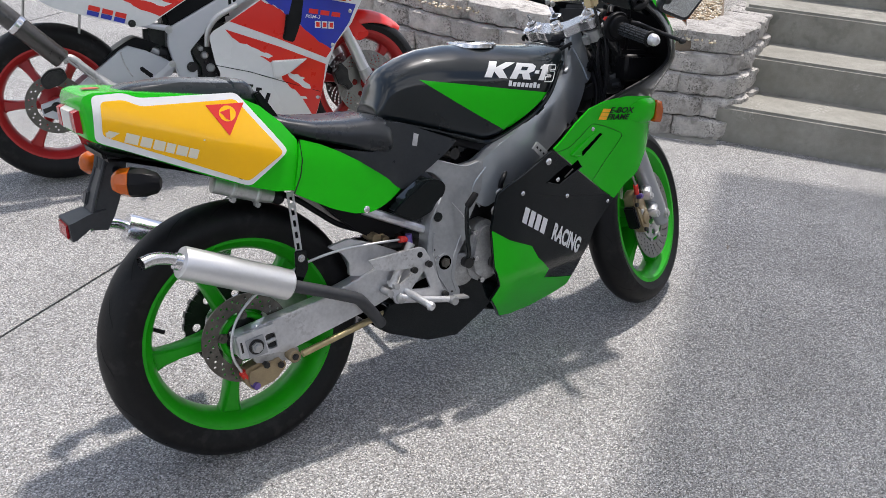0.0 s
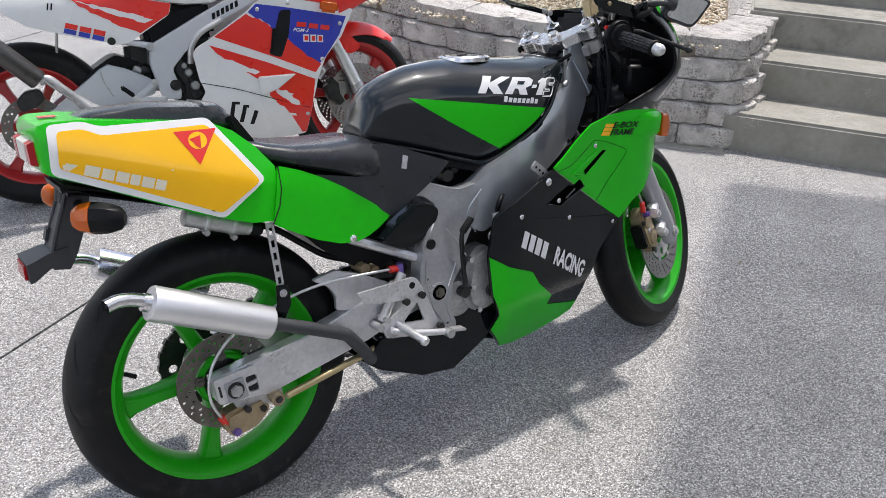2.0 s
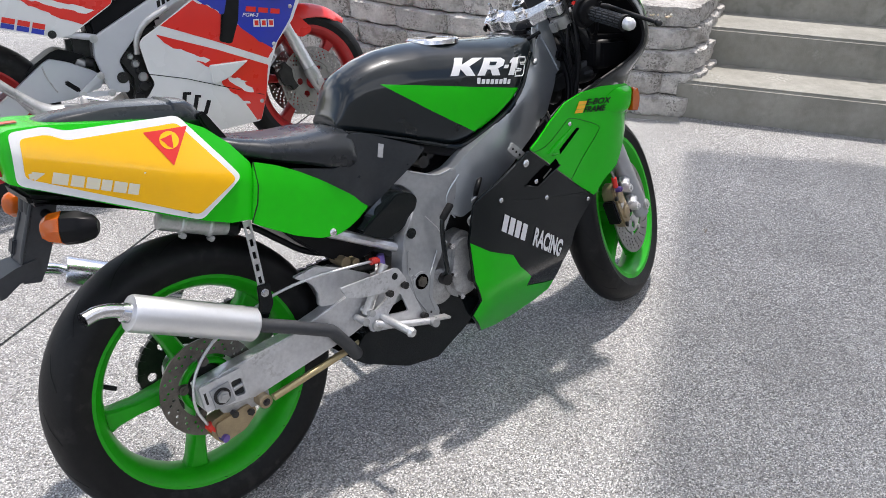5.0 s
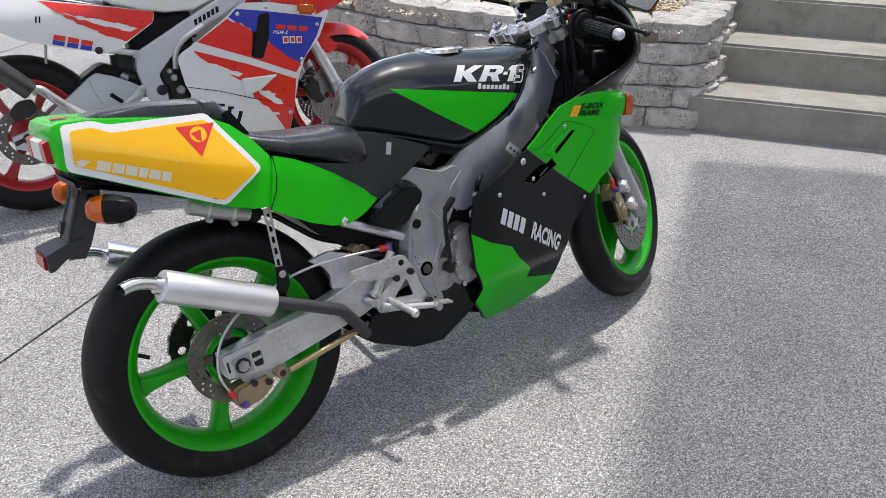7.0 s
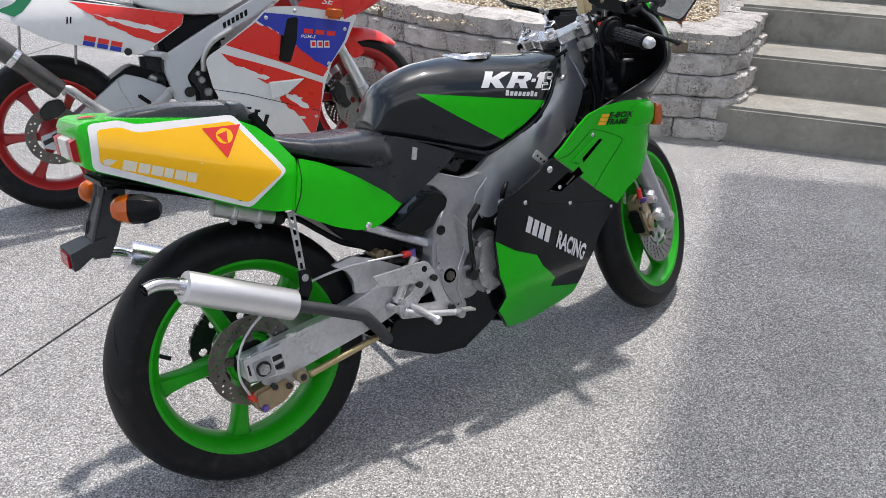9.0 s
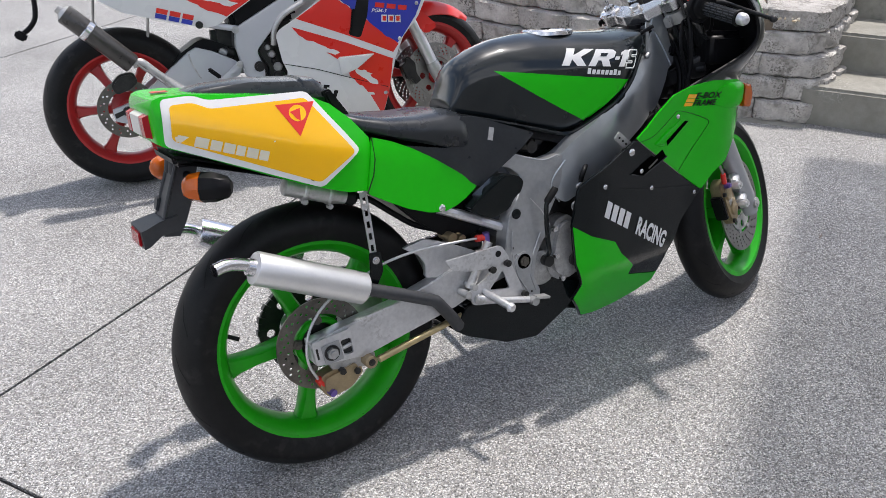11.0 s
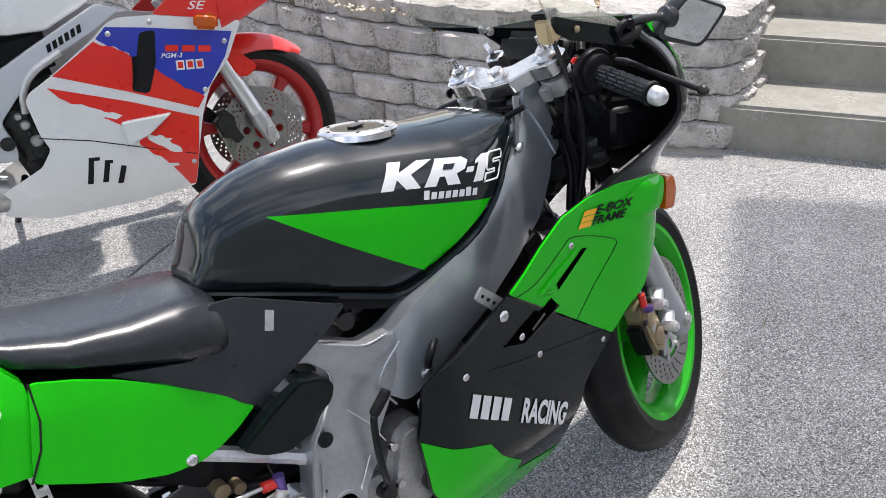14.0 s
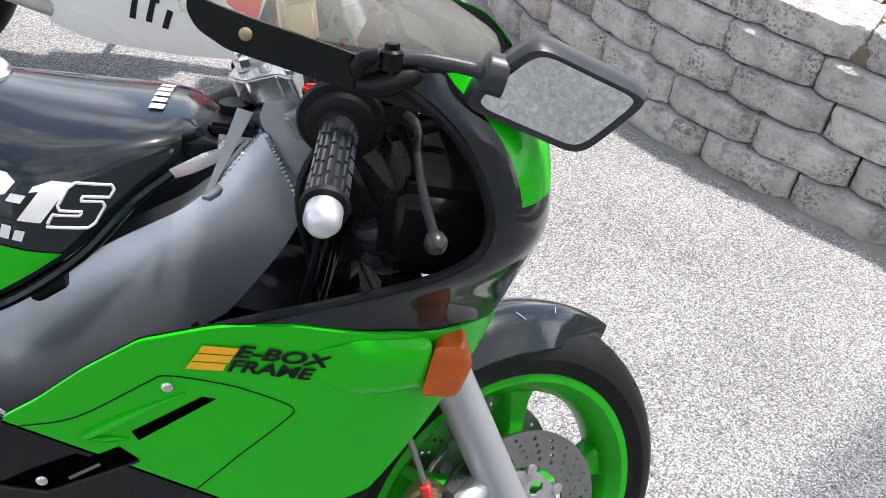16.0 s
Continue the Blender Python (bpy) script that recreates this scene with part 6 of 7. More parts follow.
part("white_streak", skin(torn([(0.60, 0.524), (0.72, 0.492), (0.82, 0.44), (0.80, 0.432), (0.70, 0.475)], 0.006, 0.02), f_n, 0.0016, 0, 0.03), WHITE_P, nf)
part("white_flash", skin(torn([(0.88, 0.37), (0.945, 0.345), (0.965, 0.30), (0.93, 0.31), (0.90, 0.335)], 0.008, 0.014), f_n, 0.0016, 0, 0.03), WHITE_P, nf)
part("white_flash", skin([(0.905, 0.275), (0.945, 0.268), (0.95, 0.258), (0.915, 0.262)], f_n, 0.0016, 0, 0.03), WHITE_P, nf)
part("side_fin", prism([(0.809, 0.423), (0.957, 0.424), (0.88, 0.372), (0.815, 0.351)], -0.222, -0.196, 0.004), WHITE_P, nf, "white intake fin")
part("air_duct", skin(rounded([(0.918, 0.664), (0.963, 0.665), (0.945, 0.57), (0.909, 0.488), (0.861, 0.504), (0.89, 0.58)], 0.014), f_n, 0.002, 0.003, 0.03), GROOVE, nf, "black oval air duct")
part("duct_rib", prism([(0.884, 0.60), (0.896, 0.60), (0.876, 0.515), (0.868, 0.515)], -0.206, -0.2, 0.002), PLASTIC, nf)
for k, (x, z) in enumerate(((0.70, 0.338), (0.742, 0.322), (0.783, 0.297))):
    hook = [(x, z), (x + 0.03 - 0.008 * k, z - 0.004), (x + 0.028 - 0.008 * k, z - 0.014), (x + 0.012, z - 0.012), (x - 0.004, z - 0.08 + 0.012 * k), (x - 0.02, z - 0.078 + 0.012 * k)]
    part("louvre", skin(hook, f_n, 0.0012, 0.002), GROOVE, nf, "dark louvre slot")
part("panel_seam", sweep([(x, f_n(x, z) - 0.001, z) for x, z in ((0.585, 0.42), (0.72, 0.385), (0.86, 0.335), (1.005, 0.285))], 0.0014, 5), GROOVE, nf)
for x, z in ((0.995, 0.262), (1.072, 0.47), (0.833, 0.672), (0.952, 0.688), (1.16, 0.60)):
    part("fairing_screw", dome((x, f_n(x, z) - 0.001, z), (0, -1, 0), 0.008), ALU_D, nf)
for side in (-1, 1):
    bm = block((0.07, 0.034, 0.046), pose(1.108, side * 0.222, 0.668, 0, 10, side * 12), 0.010, 3)
    part("front_indicator", bm, ORANGE, ns, "orange front indicator")
part("nose", body([(1.16, 0.62, 0.90, 0.18), (1.26, 0.66, 0.92, 0.16), (1.36, 0.70, 0.88, 0.11), (1.40, 0.74, 0.84, 0.06)]), RED, ns, "red and white nose")

# frame, swingarm and exhaust
nframe = rounded([(0.885, 0.735), (0.826, 0.756), (0.62, 0.66), (0.435, 0.565), (0.425, 0.50), (0.436, 0.451), (0.456, 0.37), (0.52, 0.36), (0.525, 0.40), (0.502, 0.475), (0.592, 0.57), (0.652, 0.616), (0.804, 0.685)], 0.015)
NALU = mat("silver_painted_alloy", (0.56, 0.57, 0.6), 0.38, 0.35, coat=0.2, second=(0.5, 0.51, 0.54), scale=8, mix=0.5)
narm = rounded([(-0.055, 0.305), (-0.05, 0.265), (0.0, 0.246), (0.10, 0.285), (0.214, 0.352), (0.324, 0.358), (0.43, 0.385), (0.45, 0.42), (0.415, 0.448), (0.34, 0.486), (0.281, 0.505), (0.251, 0.49), (0.138, 0.407), (0.04, 0.335)], 0.005)
for flip in (False, True):
    mk = other_side if flip else (lambda b: b)
    part("frame_spar", mk(prism(nframe, -0.172, -0.12, 0.01)), NALU, ns, "silver alloy frame spar")
    part("swingarm", mk(prism(narm, -0.128, -0.085, 0.003)), NALU, ns, "silver gull-arm swingarm")
part("swingarm_brace", prism(rounded([(0.262, 0.43), (0.252, 0.482), (0.278, 0.496), (0.338, 0.478), (0.412, 0.442), (0.418, 0.40), (0.33, 0.366), (0.285, 0.39)], 0.004), -0.133, -0.127, 0.002), NALU, ns, "welded silver swingarm brace")
part("weld_bead", sweep(smooth_path([(0.252, -0.13, 0.485), (0.256, -0.13, 0.46), (0.264, -0.13, 0.435), (0.285, -0.13, 0.39)]), 0.0035, 8), ALU_D, ns)
part("rear_hugger", prism(rounded([(0.19, 0.455), (0.23, 0.49), (0.288, 0.525), (0.317, 0.534), (0.36, 0.52), (0.405, 0.50), (0.354, 0.485), (0.28, 0.47)], 0.008), -0.09, 0.085, 0.008), PLASTIC, ns, "black tyre hugger")
part("rear_shock", join(sweep([(0.447, -0.05, 0.60), (0.43, -0.05, 0.43)], 0.024, 16), sweep([(0.40, -0.085, 0.478), (0.425, -0.085, 0.47)], 0.02, 14)), DARK, ns, "black rear shock absorber")
part("spring_reservoir", rod((0.372, -0.075, 0.485), (0.41, -0.075, 0.462), 0.015), ALU_D, ns)
for a, b in (((0.43, 0.433), (0.348, 0.372)), ((0.352, 0.374), (0.456, 0.369))):
    d = (Vector(b) - Vector(a)).normalized() * 0.0105
    m = Vector((-d.y, d.x))
    part("footrest_link", prism(rounded([tuple(Vector(p) + q) for p, q in ((a, m), (b, m * 0.8), (b, -m * 0.8), (a, -m))], 0.004), -0.184, -0.176, 0.002), NALU, ns, "silver footrest hanger bar")
for x, z in ((0.43, 0.433), (0.456, 0.369), (0.36, 0.374)):
    part("link_bolt", join(disc_at(x, -0.182, -0.188, z, 0.0125), disc_at(x, -0.188, -0.191, z, 0.006)), ALU_D, ns)
part("brake_pedal", sweep([(0.355, -0.195, 0.364), (0.374, -0.2, 0.361), (0.43, -0.2, 0.343), (0.478, -0.2, 0.328)], [0.013, 0.009, 0.0075, 0.006], 12), BRUSHED, ns, "silver brake pedal rod")
part("footrest", rod((0.357, -0.19, 0.36), (0.352, -0.27, 0.345), 0.012), ALU_D, ns, "knurled silver footrest")
part("brake_switch", block((0.055, 0.02, 0.016), pose(0.332, -0.175, 0.408, 0, 42, 0), 0.004), PLASTIC, ns, "black brake light switch")
part("engine_cover_plate", prism(rounded([(0.511, 0.471), (0.539, 0.503), (0.568, 0.49), (0.612, 0.359), (0.58, 0.318), (0.541, 0.325), (0.547, 0.407)], 0.006), -0.14, -0.1, 0.003), DARK, ns)
part("axle_nut", join(sweep([(0, -0.127, 0.297), (0, -0.134, 0.297)], 0.019, 20), sweep([(0, -0.132, 0.297), (0, -0.145, 0.297)], 0.012, 6)), DARK, ns)
part("swingarm_slot", prism([(-0.05, 0.292), (-0.018, 0.302), (-0.014, 0.286), (-0.046, 0.274)], -0.1295, -0.126, 0.001), DARK, ns)
part("rear_caliper", prism(rounded([(-0.03, 0.36), (0.02, 0.375), (0.055, 0.40), (0.04, 0.44), (-0.01, 0.435), (-0.045, 0.40)], 0.015), -0.13, -0.075, 0.008), DARK, ns, "black rear brake caliper")
for x, z, r in ((0.504, 0.416, 0.02), (0.432, 0.56, 0.014)):
    part("frame_bolt", join(sweep([(x, -0.17, z), (x, -0.178, z)], r, 20), sweep([(x, -0.176, z), (x, -0.182, z)], r * 0.6, 6)), DARK if r > 0.015 else ALU_D, ns)
CA, CB = Vector((-0.155, -0.205, 0.672)), Vector((0.045, -0.19, 0.472))
can = part("silencer", sweep([CA.lerp(CB, t) for t in (0, 0.01, 0.03, 0.3, 0.305, 0.37, 0.375, 0.97, 0.99, 1)], [0.028, 0.034, 0.036, 0.036, 0.038, 0.038, 0.036, 0.036, 0.034, 0.028], 32), CARBON, ns, "dark carbon silencer")
part("silencer_band", sweep([CA.lerp(CB, t) for t in (0.3, 0.31, 0.37, 0.38)], [0.0365, 0.0395, 0.0395, 0.0365], 32), BRUSHED, can, "silver band")
part("silencer_tip", sweep([CA.lerp(CB, t) for t in (-0.09, -0.04, 0.0, 0.02)], [0.014, 0.015, 0.03, 0.034], 24), ALU_D, can)
part("exhaust_pipe", sweep(smooth_path([CB, (0.075, -0.19, 0.475), (0.115, -0.187, 0.437), (0.156, -0.18, 0.398), (0.20, -0.172, 0.352), (0.245, -0.16, 0.32), (0.30, -0.15, 0.305), (0.38, -0.14, 0.285), (0.46, -0.12, 0.26)]), [0.016] * 18 + [0.017 + 0.0016 * k for k in range(19)] + [0.047] * 12, 20), ALU_D, ns, "bare metal expansion chamber pipe")
for k in range(3):
    q = CB + Vector((0.03 + 0.05 * k, 0.0, -0.03 - 0.045 * k))
    part("spring_clip", rod(q + Vector((-0.015, -0.016, 0.03)), q + Vector((0.015, -0.016, 0.0)), 0.004), STEEL, ns)
part("engine_block", block((0.24, 0.22, 0.28), pose(0.62, 0, 0.42, 0, -20, 0), 0.03, 3), DARK, ns, "dark engine")
for x, z, r in ((0.548, 0.482, 0.011), (0.561, 0.455, 0.015), (0.58, 0.405, 0.0175), (0.578, 0.372, 0.02), (0.556, 0.337, 0.0165), (0.565, 0.43, 0.009), (0.596, 0.375, 0.008)):
    part("engine_cover", sweep([(x, -0.09, z), (x, -0.146, z), (x, -0.152, z)], [r, r, r * 0.7], 18), ALU_D if r in (0.015, 0.0175, 0.011) else DARK, ns)
part("coolant_hose", tube([(0.70, -0.175, 0.64), (0.62, -0.178, 0.60), (0.58, -0.17, 0.55), (0.57, -0.16, 0.49)], 0.011, 10), ALU_D, ns, "grey hose beside the frame")

# tail, seat and tank
f_nt = lambda x, z: -(0.142 - 0.25 * max(0, 0.0 - x) - 0.5 * max(0, z - 0.74))
ntail = rounded([(-0.30, 0.93), (-0.285, 0.85), (-0.051, 0.712), (0.038, 0.655), (0.20, 0.607), (0.329, 0.574), (0.37, 0.58), (0.41, 0.605), (0.519, 0.67), (0.531, 0.71), (0.379, 0.742), (0.128, 0.79), (-0.08, 0.865)], 0.012)
for flip in (False, True):
    mk = other_side if flip else (lambda b: b)
    tl = part("tail_fairing", mk(skin(ntail, f_nt, 0, 0.006, 0.03)), WHITE_P, ns, "white tail fairing with red and green graphics")
NGREEN = mat("dark_green_vinyl", (0.01, 0.16, 0.06), 0.35, coat=0.4)
part("green_graphic", skin([(-0.297, 0.925), (-0.285, 0.855), (-0.06, 0.745), (-0.03, 0.76), (0.01, 0.80), (-0.08, 0.858)], f_nt, 0.0012, 0, 0.03), NGREEN, tl, "dark green graphic")
part("red_graphic", skin(torn([(0.13, 0.785), (0.379, 0.739), (0.529, 0.709), (0.517, 0.672), (0.41, 0.61), (0.36, 0.632), (0.25, 0.69)], 0.006, 0.02, (4, 5, 6)), f_nt, 0.0012, 0, 0.03), RED_V, tl, "red graphic")
part("white_streak", skin(torn([(0.20, 0.735), (0.33, 0.70), (0.46, 0.655), (0.43, 0.645), (0.30, 0.69)], 0.005, 0.02), f_nt, 0.0018, 0, 0.03), WHITE_P, tl)
part("tail_deck", body([(-0.30, 0.86, 0.93, 0.06), (-0.1, 0.74, 0.868, 0.1), (0.12, 0.66, 0.785, 0.125), (0.35, 0.60, 0.738, 0.13)]), WHITE_P, tl)
part("tail_bolt", join(sweep([(0.305, -0.138, 0.588), (0.305, -0.15, 0.588)], 0.014, 20), sweep([(0.305, -0.149, 0.588), (0.305, -0.153, 0.588)], 0.008, 6)), DARK, ns)
part("seat", body([(0.13, 0.775, 0.80, 0.06), (0.15, 0.76, 0.812, 0.09), (0.25, 0.735, 0.792, 0.11), (0.36, 0.715, 0.765, 0.11), (0.395, 0.715, 0.74, 0.1)]), VINYL, ns, "black vinyl seat")
part("fuel_tank", body([(0.36, 0.76, 0.86, 0.09), (0.39, 0.745, 0.90, 0.115), (0.48, 0.715, 0.94, 0.14), (0.58, 0.70, 0.955, 0.15), (0.68, 0.70, 0.95, 0.15), (0.78, 0.745, 0.93, 0.13), (0.86, 0.79, 0.90, 0.1)]), WHITE_P, ns, "white fuel tank")
part("air_box", block((0.26, 0.2, 0.14), pose(0.55, 0, 0.63, 0, -8, 0), 0.02), PLASTIC, ns, "black airbox below the tank")
part("subframe_rail", rod((0.34, -0.12, 0.585), (0.45, -0.13, 0.56), 0.012), NALU, ns)
part("rear_shock_linkage", block((0.1, 0.08, 0.16), pose(0.40, -0.03, 0.50), 0.02), DARK, ns, "dark shock linkage")
part("tail_stay", rod((-0.05, -0.09, 0.72), (-0.07, -0.05, 0.60), 0.005), ALU_D, ns)
part("tail_stay", rod((0.13, -0.08, 0.64), (0.117, -0.05, 0.55), 0.005), ALU_D, ns)
part("plate_hanger", join(tube([(-0.245, -0.1, 0.80), (-0.25, -0.1, 0.68), (-0.272, -0.1, 0.634), (-0.31, -0.1, 0.605)], 0.009, 8)), PLASTIC, ns, "black number plate hanger")
part("plate_bracket", block((0.04, 0.05, 0.03), pose(-0.312, -0.1, 0.603, 0, 30, 0), 0.006), PLASTIC, ns)
part("side_stand", rod((0.52, 0.1, 0.26), (0.46, 0.33, 0.075), 0.011), DARK, ns, "black side stand")
part("windscreen_base", body([(0.98, 0.80, 0.86, 0.16), (1.1, 0.84, 0.92, 0.16), (1.2, 0.86, 0.92, 0.13)]), PLASTIC, ns)


# ---- markings on the green motorcycle ----
def patch(outline, f, material, parent, name, lift=0.002, label=""):
    return part(name, skin(outline, f, lift, 0, 0.006 if f is f_tank else 0.02), material, parent, label)


def slanted(o, along_v, up_v, u0, u1, v0=0.0, v1=1.0, slant=0.0):
    """A slanted bar in a mark's own frame: o is its lower left corner."""
    P = lambda u, v: (o[0] + along_v[0] * (u + slant * v) + up_v[0] * v, o[1] + along_v[1] * (u + slant * v) + up_v[1] * v)
    return [P(u0, v0), P(u1, v0), P(u1, v1), P(u0, v1)]


def bent(o, along_v, up_v, pts):
    return [(o[0] + along_v[0] * u + up_v[0] * v, o[1] + along_v[1] * u + up_v[1] * v) for u, v in pts]


TO, TA, TU = (0.699, 0.832), (0.201, -0.032), (0.028, 0.037)
for pts in ([(0, 0), (0.10, 0), (0.10, 0.38), (0.20, 0), (0.315, 0), (0.20, 0.52), (0.335, 1), (0.22, 1), (0.10, 0.62), (0.10, 1), (0, 1)],
            [(0.34, 0), (0.435, 0), (0.435, 0.34), (0.475, 0.34), (0.53, 0), (0.635, 0), (0.57, 0.4), (0.625, 0.55), (0.63, 0.86), (0.57, 1), (0.36, 1)],
            [(0.645, 0.4), (0.71, 0.4), (0.71, 0.6), (0.645, 0.6)],
            [(0.745, 0), (0.845, 0), (0.845, 1), (0.765, 1), (0.71, 0.82), (0.71, 0.68), (0.745, 0.72)]):
    patch(bent(TO, TA, TU, pts), f_tank, WHITE, tank, "tank_mark", 0.0018)
patch(bent(TO, TA, TU, [(0.44, 0.58), (0.52, 0.58), (0.53, 0.78), (0.44, 0.78)]), f_tank, BLACK, tank, "tank_mark_core", 0.0024)
SO, SA_, SU = (0.873, 0.801), (0.038, -0.006), (0.023, 0.041)
S_OUT = [(0.0, 0.0), (0.9, 0.0), (1.0, 0.12), (1.0, 0.52), (0.9, 0.62), (0.42, 0.62), (0.42, 0.72), (1.0, 0.72), (1.0, 0.9), (0.9, 1.0), (0.1, 1.0), (0.0, 0.88), (0.0, 0.48), (0.1, 0.38), (0.58, 0.38), (0.58, 0.28), (0.0, 0.28)]
patch(bent(SO, SA_, SU, S_OUT), f_tank, BLACK, tank, "tank_mark_core", 0.0014)
ring_s = bent(SO, SA_, SU, S_OUT)
ring_s.append(ring_s[0])
fine_s = [(a[0] + (b[0] - a[0]) * k / 4, a[1] + (b[1] - a[1]) * k / 4) for a, b in zip(ring_s, ring_s[1:]) for k in range(4)]
part("tank_mark_outline", sweep([(x, f_tank(x, z) - 0.0014, z) for x, z in fine_s], 0.0016, 6), WHITE, tank)
for k in range(8):
    w = 0.092 / 8
    o = (0.762 + 0.0115 * k, 0.8030 - 0.0021 * k)
    tall = (0.0135 if k in (0, 6) else 0.0105)
    patch([(o[0], o[1]), (o[0] + w * 0.75, o[1] - 0.0016), (o[0] + w * 0.75 + 0.004, o[1] + tall - 0.0016), (o[0] + 0.004, o[1] + tall)], f_tank, WHITE, tank, "maker_mark_bar", 0.0018)
# small white mark on the tank top
def f_top(x, y):
    zb, zt = eased(x, TANK_ZB), eased(x, TANK_ZT)
    up = SECTION[:3:-1]
    return zb + (zt - zb) * float(np.interp(abs(y) / f_tank_w(x), [p[0] for p in up], [p[1] for p in up]))


for k in range(5):
    y = 0.047 - 0.0185 * k
    cs = [(x, b, f_top(x, b) + 0.0022) for x, b in ((0.953, y), (0.967, y + 0.002), (0.966, y - 0.011), (0.952, y - 0.013))]
    bm = bmesh.new()
    bm.faces.new([bm.verts.new(p) for p in cs])
    part("tank_top_mark", bm, WHITE, tank)

# tail marks
patch(rounded([(-0.035, 0.865), (0.052, 0.858), (0.0, 0.797)], 0.002), f_tail, RED_V, tail, "red_triangle", 0.0030, "red triangle mark")
patch([(0.008 + 0.019 * math.cos(a), 0.842 + 0.016 * math.sin(a)) for a in (2 * math.pi * k / 24 for k in range(24))], f_tail, YELLOW, tail, "yellow_disc", 0.0036)
patch([(-0.009, 0.847), (0.016, 0.851), (0.01, 0.826), (0.001, 0.833), (-0.003, 0.841)], f_tail, RED_V, tail, "red_arrow", 0.0042)
PALE = mat("pale_grey_vinyl", (0.72, 0.66, 0.5), 0.45)
DO, DA, DU = (-0.212, 0.816), (0.134, -0.055), (0.008, 0.018)
for u0, u1 in ((0.0, 0.18), (0.21, 0.36), (0.385, 0.54), (0.56, 0.68), (0.705, 0.86), (0.88, 1.01)):
    ring_b = slanted(DO, DA, DU, u0, u1)
    patch(ring_b, f_tail, PALE, tail, "tyre_maker_bar", 0.0036)
patch([(-0.237, 0.843), (-0.217, 0.835), (-0.237, 0.826)], f_tail, PALE, tail, "tyre_maker_arrow", 0.0036)
patch([(-0.243, 0.840), (-0.231, 0.840), (-0.231, 0.829), (-0.243, 0.83)], f_tail, PALE, tail, "tyre_maker_arrow", 0.0034)
part("tail_sticker", block((0.032, 0.03, 0.001), pose(-0.235, -0.02, 0.9185, 0, 4, 0), 0), RED_V, tail, "small red sticker")
part("chip", block((0.0035, 0.0006, 0.0025), pose(-0.055, f_tail(-0.055, 0.80) - 0.004, 0.797), 0), WHITE, tail)
part("scratch", block((0.008, 0.0006, 0.0014), pose(0.007, f_tail(0.007, 0.704) - 0.004, 0.704, 0, 30, 0), 0), GROOVE, tail)
part("panel_gap", sweep([(x, f_tail(x, z) - 0.002, z) for x, z in ((0.162, 0.762), (0.160, 0.715), (0.15, 0.681), (0.128, 0.646))], 0.0016, 6), GROOVE, tail)

# fairing marks
BA, BU = (0.84, -0.543), (0.28, 0.96)
for k in range(4):
    o = (0.728 + 0.0285 * k * 0.84, 0.459 - 0.0285 * k * 0.543)
    patch([(o[0], o[1]), (o[0] + 0.0215 * BA[0], o[1] + 0.0215 * BA[1]), (o[0] + 0.0215 * BA[0] + 0.042 * BU[0], o[1] + 0.0215 * BA[1] + 0.042 * BU[1]), (o[0] + 0.042 * BU[0], o[1] + 0.042 * BU[1])], f_fair, WHITE, lo_f, "maker_mark_bar", 0.002)
lettering("RACING", (0.848, 0.382), BA, BU, 0.062, f_fair, 0.002, 0, 0, 0.62, kr, WHITE, "racing_lettering", "white lettering RACING", 0.04)
lettering("E-BOX", (1.047, 0.6985), (0.99, -0.13), (0.03, 1.0), 0.0215, f_fair, 0.002, 0, 0.35, 1.42, kr, GROOVE, "frame_lettering", "black lettering E-BOX", 0.034)
lettering("FRAME", (1.040, 0.6805), (0.99, -0.13), (0.03, 1.0), 0.0215, f_fair, 0.002, 0, 0.35, 1.24, kr, GROOVE, "frame_lettering", "black lettering FRAME", 0.034)
for k in range(3):
    z0 = 0.687 + 0.0095 * k
    x0 = 1.003 + 0.006 * k
    patch([(x0, z0), (x0 + 0.034, z0 - 0.006), (x0 + 0.0385, z0 + 0.0025), (x0 + 0.005, z0 + 0.0085)], f_fair, YELLOW, kr, "yellow_bar")


def seam(pts, f, r=0.0007, lift=0.0004, parent=None, name="panel_seam"):
    return part(name, sweep([(p.x, f(p.x, p.y) - lift, p.y) for p in smooth_path([(a, b, 0) for a, b in pts], 5)], r, 5), GROOVE, parent)


for chain in ([(0.845, 0.625), (0.90, 0.632), (0.967, 0.671), (0.985, 0.678), (1.03, 0.665), (1.085, 0.642), (1.105, 0.628), (1.095, 0.61), (1.05, 0.56), (1.002, 0.51)],
              [(1.085, 0.455), (0.98, 0.476), (0.88, 0.497), (0.78, 0.522)]):
    seam(chain, f_fair, parent=kr)
# scoops round the vents
part("vent_scoop", sweep([(x, f_fair(x, z) - 0.001, z) for x, z in ((1.0, 0.654), (0.97, 0.64), (0.94, 0.625), (0.905, 0.606), (0.925, 0.6), (0.945, 0.597))], [0.001, 0.003, 0.005, 0.005, 0.004, 0.001], 8), GREEN, kr)

# ---- frame details ----
tab = prism(rounded([(0.778, 0.645), (0.795, 0.662), (0.838, 0.622), (0.82, 0.604)], 0.006), -0.2, -0.195, 0.0015)
part("fairing_bracket", tab, ALU_D, kr, "perforated alloy fairing bracket")
for k in range(4):
    part("bracket_hole", sweep([(0.794 + 0.010 * k, -0.2005, 0.645 - 0.0095 * k), (0.794 + 0.010 * k, -0.2012, 0.645 - 0.0095 * k)], 0.0032, 10), GROOVE, kr)
part("coolant_hose", tube([(0.735, -0.14, 0.585), (0.71, -0.162, 0.578), (0.698, -0.165, 0.562), (0.705, -0.15, 0.54)], 0.0065, 10), PLASTIC, kr, "black coolant hose")
bead = random.Random(3)


